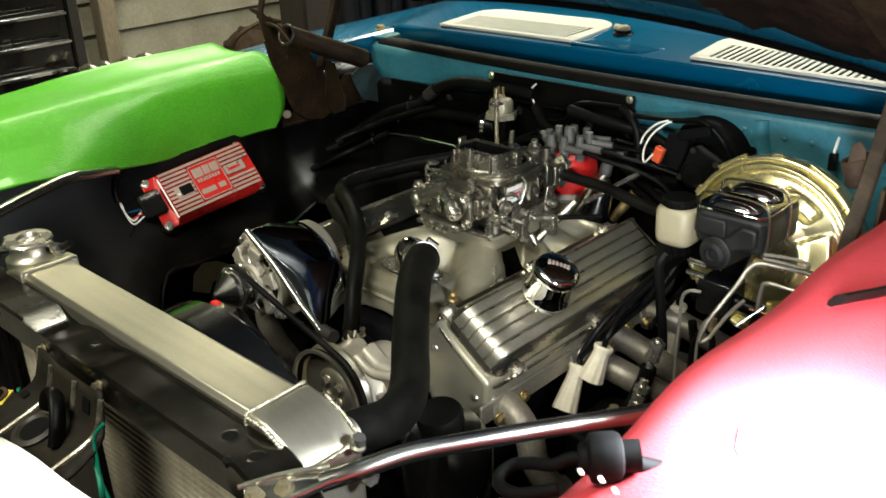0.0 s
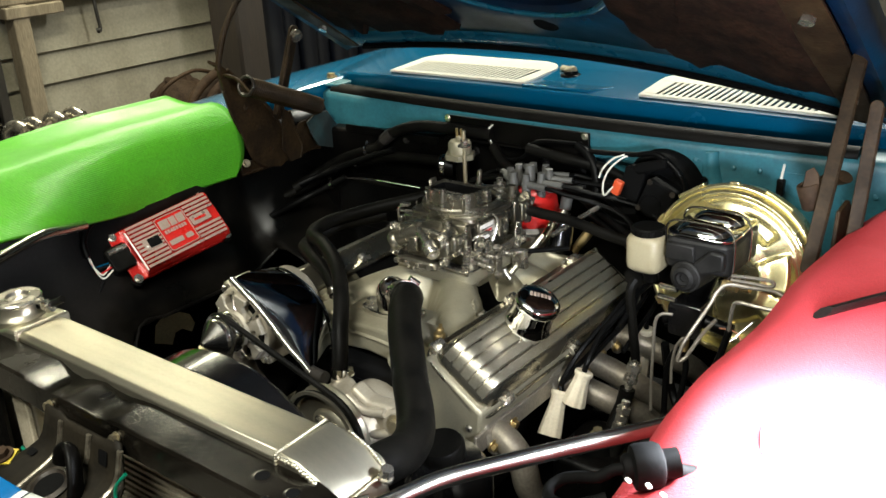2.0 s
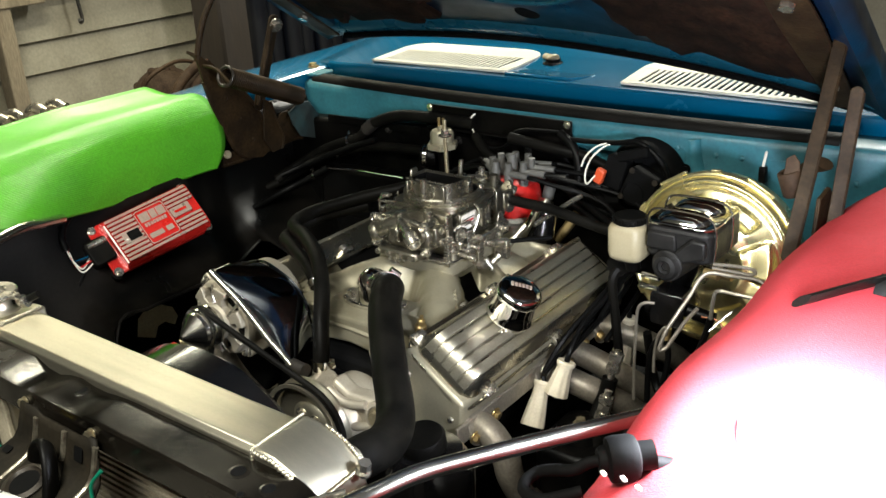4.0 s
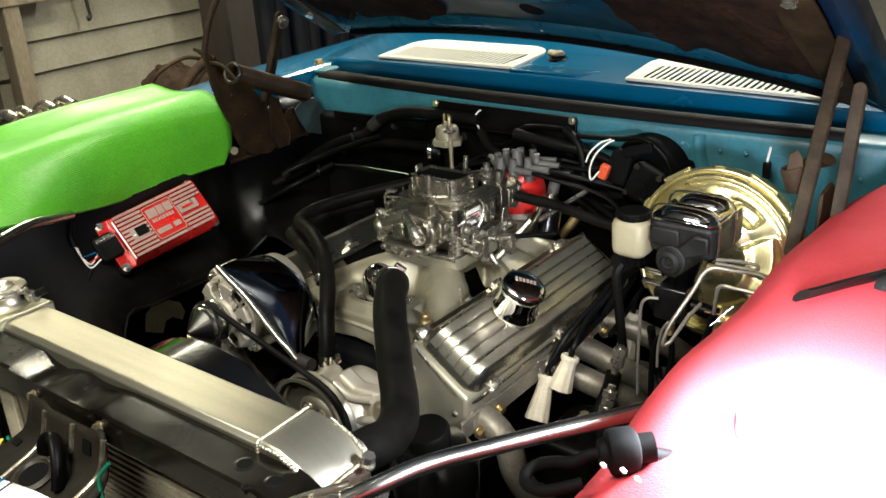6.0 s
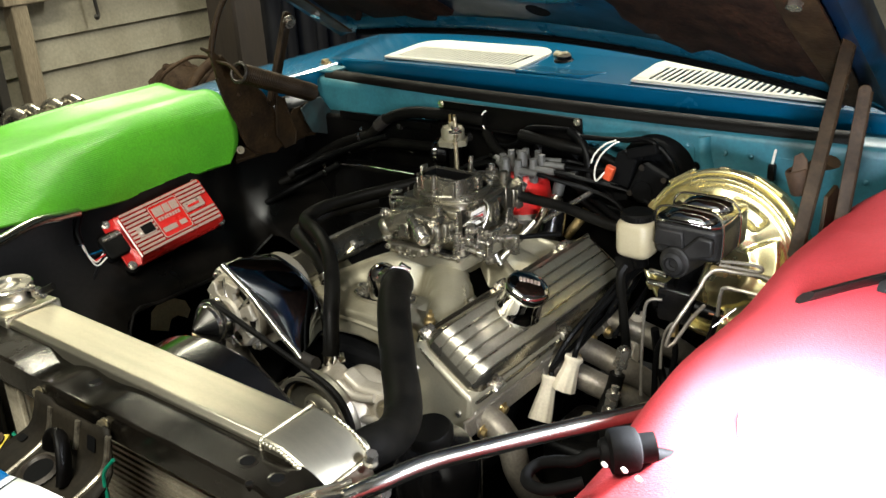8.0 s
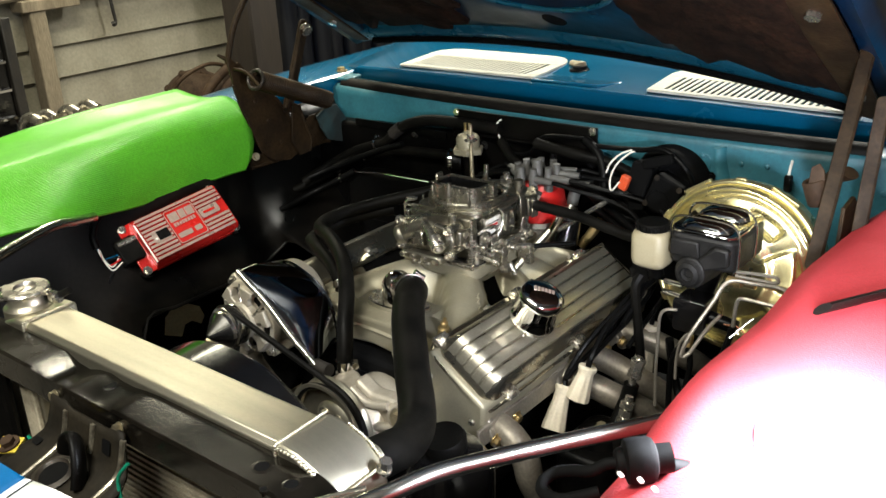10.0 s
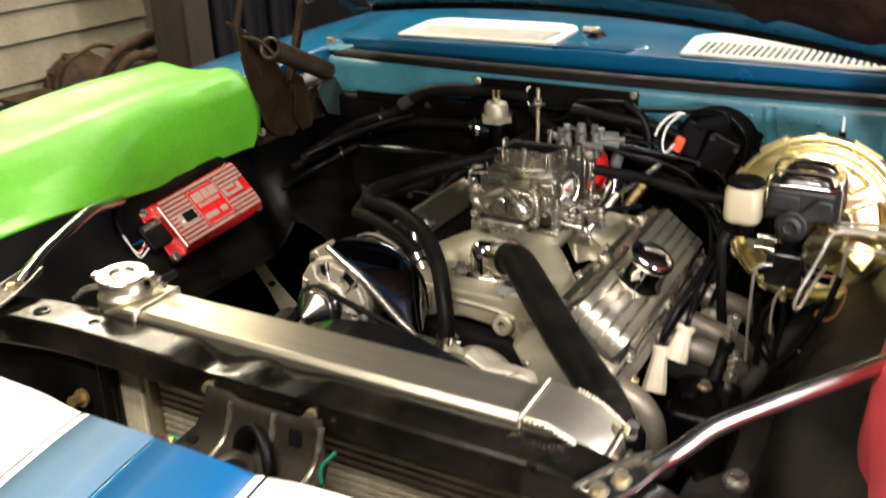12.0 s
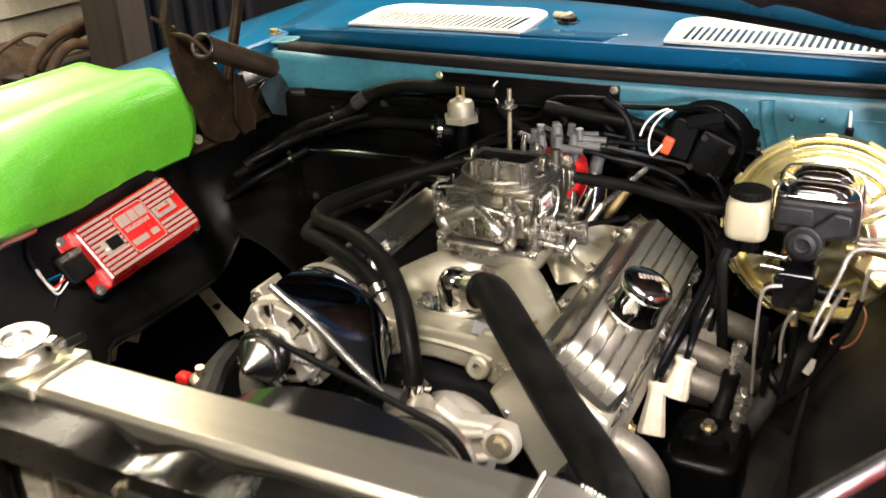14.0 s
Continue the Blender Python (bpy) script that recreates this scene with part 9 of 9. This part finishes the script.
# dark hoses and looms along the firewall
LOOMS = [
    ([(-0.20, 0.612, 0.905), (-0.33, 0.612, 0.905), (-0.41, 0.614, 0.897), (-0.478, 0.616, 0.872), (-0.522, 0.616, 0.836), (-0.56, 0.61, 0.822), (-0.625, 0.60, 0.797), (-0.685, 0.58, 0.76), (-0.72, 0.53, 0.73)], 0.0125, "thick black hose sweeping across the firewall"),
    ([(-0.30, 0.60, 0.834), (-0.36, 0.604, 0.832), (-0.469, 0.606, 0.824), (-0.553, 0.606, 0.804), (-0.64, 0.59, 0.775), (-0.70, 0.56, 0.735), (-0.74, 0.50, 0.71)], 0.011, "black hose along the firewall"),
    ([(-0.596, 0.58, 0.764), (-0.645, 0.555, 0.735), (-0.685, 0.52, 0.712), (-0.71, 0.44, 0.69)], 0.008, "black hose behind the engine"),
    ([(-0.46, 0.600, 0.842), (-0.52, 0.596, 0.822), (-0.60, 0.585, 0.790), (-0.66, 0.565, 0.765), (-0.70, 0.53, 0.745)], 0.007, "thin black hose beside the firewall hoses"),
    ([(-0.10, 0.59, 0.895), (0.0, 0.59, 0.885), (0.06, 0.60, 0.875), (0.11, 0.60, 0.86)], 0.011, "black loom under the firewall plate"),
    ([(0.01, 0.605, 0.902), (0.07, 0.60, 0.906), (0.13, 0.585, 0.915), (0.18, 0.575, 0.924), (0.222, 0.57, 0.90), (0.236, 0.575, 0.865), (0.228, 0.58, 0.82)], 0.005, "thin black hose round the blower motor"),
    ([(0.0, 0.61, 0.91), (0.03, 0.60, 0.895), (0.05, 0.59, 0.87), (0.06, 0.58, 0.83)], 0.009, "black loom beside the blower motor"),
    ([(-0.02, 0.425, 0.838), (0.03, 0.425, 0.836), (0.10, 0.42, 0.835), (0.17, 0.41, 0.828), (0.23, 0.41, 0.822), (0.29, 0.44, 0.82)], 0.0095, "black vacuum hose from carburetor to booster"),
    ([(-0.19, 0.60, 0.885), (-0.14, 0.57, 0.86), (-0.08, 0.56, 0.85), (0.0, 0.56, 0.84), (0.08, 0.545, 0.82)], 0.010, "black loom behind the distributor"),
    ([(0.05, 0.56, 0.815), (0.12, 0.53, 0.80), (0.19, 0.49, 0.785), (0.235, 0.43, 0.765), (0.25, 0.36, 0.745)], 0.007, "black wire loom draped beside the valve cover"),
    ([(0.06, 0.55, 0.80), (0.14, 0.51, 0.785), (0.20, 0.46, 0.775), (0.245, 0.39, 0.75), (0.256, 0.30, 0.72)], 0.005, "thin black wire draped beside the valve cover"),
    ([(-0.235, 0.58, 0.80), (-0.22, 0.54, 0.785), (-0.19, 0.50, 0.79), (-0.16, 0.45, 0.80)], 0.008, "black hose to the intake manifold"),
    ([(-0.30, 0.44, 0.79), (-0.22, 0.40, 0.815), (-0.16, 0.37, 0.825), (-0.12, 0.36, 0.822)], 0.0055, "thin black vacuum hose to the carburetor"),
]
for pts, r, lab in LOOMS:
    hose("black_hose", pts, r, RUBBER if r > 0.009 else WIRE, lab, "hose", 10, 8)
# bright clips on the hoses
for p, ax, r in (((-0.548, 0.612, 0.826), (0.8, 0.1, 0.35), 0.0135), ((-0.575, 0.602, 0.797), (0.8, 0.1, 0.3), 0.0118), ((-0.322, 0.602, 0.833), (1, 0, 0), 0.0118), ((-0.630, 0.566, 0.744), (0.7, 0.3, 0.3), 0.0085)):
    holder = thing("hose_clip", p, "small bright hose clip on a firewall hose", "clip", "hose clips")
    clamp(holder, p, ax, r, 0.007)
bm = BM()
add_tube(bm, [(-0.50, 0.614, 0.856), (-0.487, 0.6145, 0.866), (-0.474, 0.615, 0.875)], 0.0138, 14, 5)
solo("hose_sleeve", bm, DARK, (-0.485, 0.614, 0.866), "dusty grey sleeve on a firewall hose", "sleeve")
# Chrome strip added for the glint along the heater duct's top edge.
hose("bright_rod", [(-0.585, 0.569, 0.768), (-0.50, 0.568, 0.776), (-0.43, 0.567, 0.778), (-0.36, 0.566, 0.780)], 0.0022, CHROME, "thin chrome strip for the glint on the heater duct's edge", "rod", 8)
pc = thing("pcv_fitting", (-0.328, 0.49, 0.73), "plated fitting with a rubber stub on the passenger valve cover", "fitting")
bm = BM()
add_cyl(bm, (-0.328, 0.490, 0.738), (-0.337, 0.494, 0.770), 0.0065)
part("tube", bm, RUBBER, pc)
bm = BM()
add_hexbolt(bm, (-0.322, 0.487, 0.722), (-0.3, 0.1, 1), 0.010, 0.018, 0)
part("nut", bm, ZINC, pc)
# chrome lifting stud between the covers
st = thing("chrome_fitting", (-0.19, 0.16, 0.75), "chromed tube clamp on the passenger cylinder head", "fitting")
bm = BM()
add_cyl(bm, (-0.205, 0.152, 0.792), (-0.196, 0.140, 0.752), 0.008)
part("tube", bm, ZINC, st)

# wires looping from the firewall plate and beside the booster
hose("white_wire", [(-0.195, 0.63, 0.928), (-0.205, 0.612, 0.92), (-0.205, 0.606, 0.905), (-0.195, 0.605, 0.885)], 0.0017, WHITEWIRE, "pale wire hooked over the firewall plate", "wire", 8)
hose("black_wire", [(-0.195, 0.605, 0.885), (-0.16, 0.60, 0.865), (-0.12, 0.60, 0.872), (-0.10, 0.60, 0.90), (-0.07, 0.60, 0.912), (0.0, 0.605, 0.915)], 0.003, WIRE, "black wire looping below the firewall plate", "wire", 8)
hose("white_wire", [(0.380, 0.670, 0.930), (0.379, 0.655, 0.922), (0.382, 0.634, 0.908), (0.383, 0.625, 0.896)], 0.0024, WHITEWIRE, "pale wire coming through the firewall", "wire", 8)
bm = BM()
add_box(bm, (0.3835, 0.624, 0.882), (0.012, 0.012, 0.028))
solo("black_plug", bm, RUBBER, (0.3835, 0.624, 0.87), "small black wire plug on the firewall", "plug", bev=0.002)
# things seen low down beside the radiator, passenger side
low = thing("control_arm", (-0.40, 0.02, 0.50), "dark suspension arm with a bright ball joint stud", "suspension arm")
bm = BM()
add_tube(bm, [(-0.36, -0.10, 0.60), (-0.40, -0.02, 0.60), (-0.45, 0.06, 0.58), (-0.50, 0.16, 0.55)], 0.028, 10, 6, flat=0.7)
part("arm", bm, DARK, low)
bm = BM()
add_lathe(bm, (-0.432, 0.012, 0.600), (0.1, -0.1, 1), [(0, 0), (0.017, 0), (0.018, 0.006), (0.013, 0.010), (0.007, 0.011), (0.007, 0.026), (0, 0.026)], 24)
part("ball_joint", bm, STUD, low)
bm = BM()
add_box(bm, (-0.462, 0.008, 0.600), (0.022, 0.018, 0.016))
part("red_tag", bm, REDCAP, low, "small red grease cap", bev=0.004)
bm = BM()
sm = basis((-0.70, 0.366, 0.496), (0.75, 0.57, 0.33), (0.0, -0.51, 0.86))
add_prism(bm, [(-0.020, -0.095), (0.022, -0.095), (0.013, 0.0), (0.010, 0.110), (-0.014, 0.110), (-0.014, 0.0)], sm, 0.003)
strap = part("strap", bm, PALEPAINT, low, "pale dusty steel strap", bev=0.0008)
bolt(strap, sm @ V(0, 0.006, 0.003), sm.to_3x3() @ V(0, 0, 1), 0.0055, 0.005, DARK)
# Plate added for the bright spot showing through the inner fender opening.
bm = BM()
pm = basis((-0.84, 0.228, 0.456), (0.75, 0.66, 0), (-0.25, 0.30, 0.92)) @ Matrix.Scale(1.35, 4)
add_prism(bm, [(-0.036, -0.020), (-0.006, -0.024), (0.000, -0.004), (0.012, 0.002), (0.028, -0.004), (0.034, 0.010), (0.026, 0.026), (0.006, 0.032), (-0.018, 0.028), (-0.033, 0.010)], pm, 0.003)
part("shield_plate", bm, PALEPAINT, low, "pale cut-out plate added for the bright spot in the opening", bev=0.0008)
bm = BM()
add_ball(bm, (-0.45, 0.25, 0.38), 0.03)
part("bush", bm, DARK, low)

# black sheet added to hide the lit floor below, lying on the frame rails
bm = BM()
add_box(bm, (-0.055, 0.2, 0.345), (0.80, 1.25, 0.012))
add_box(bm, (0.50, 0.1, 0.355), (0.36, 1.2, 0.012))
solo("splash_shield", bm, DEEP, (-0.05, 0.2, 0.345), "added black sheet hiding the floor below the engine bay", "shield")
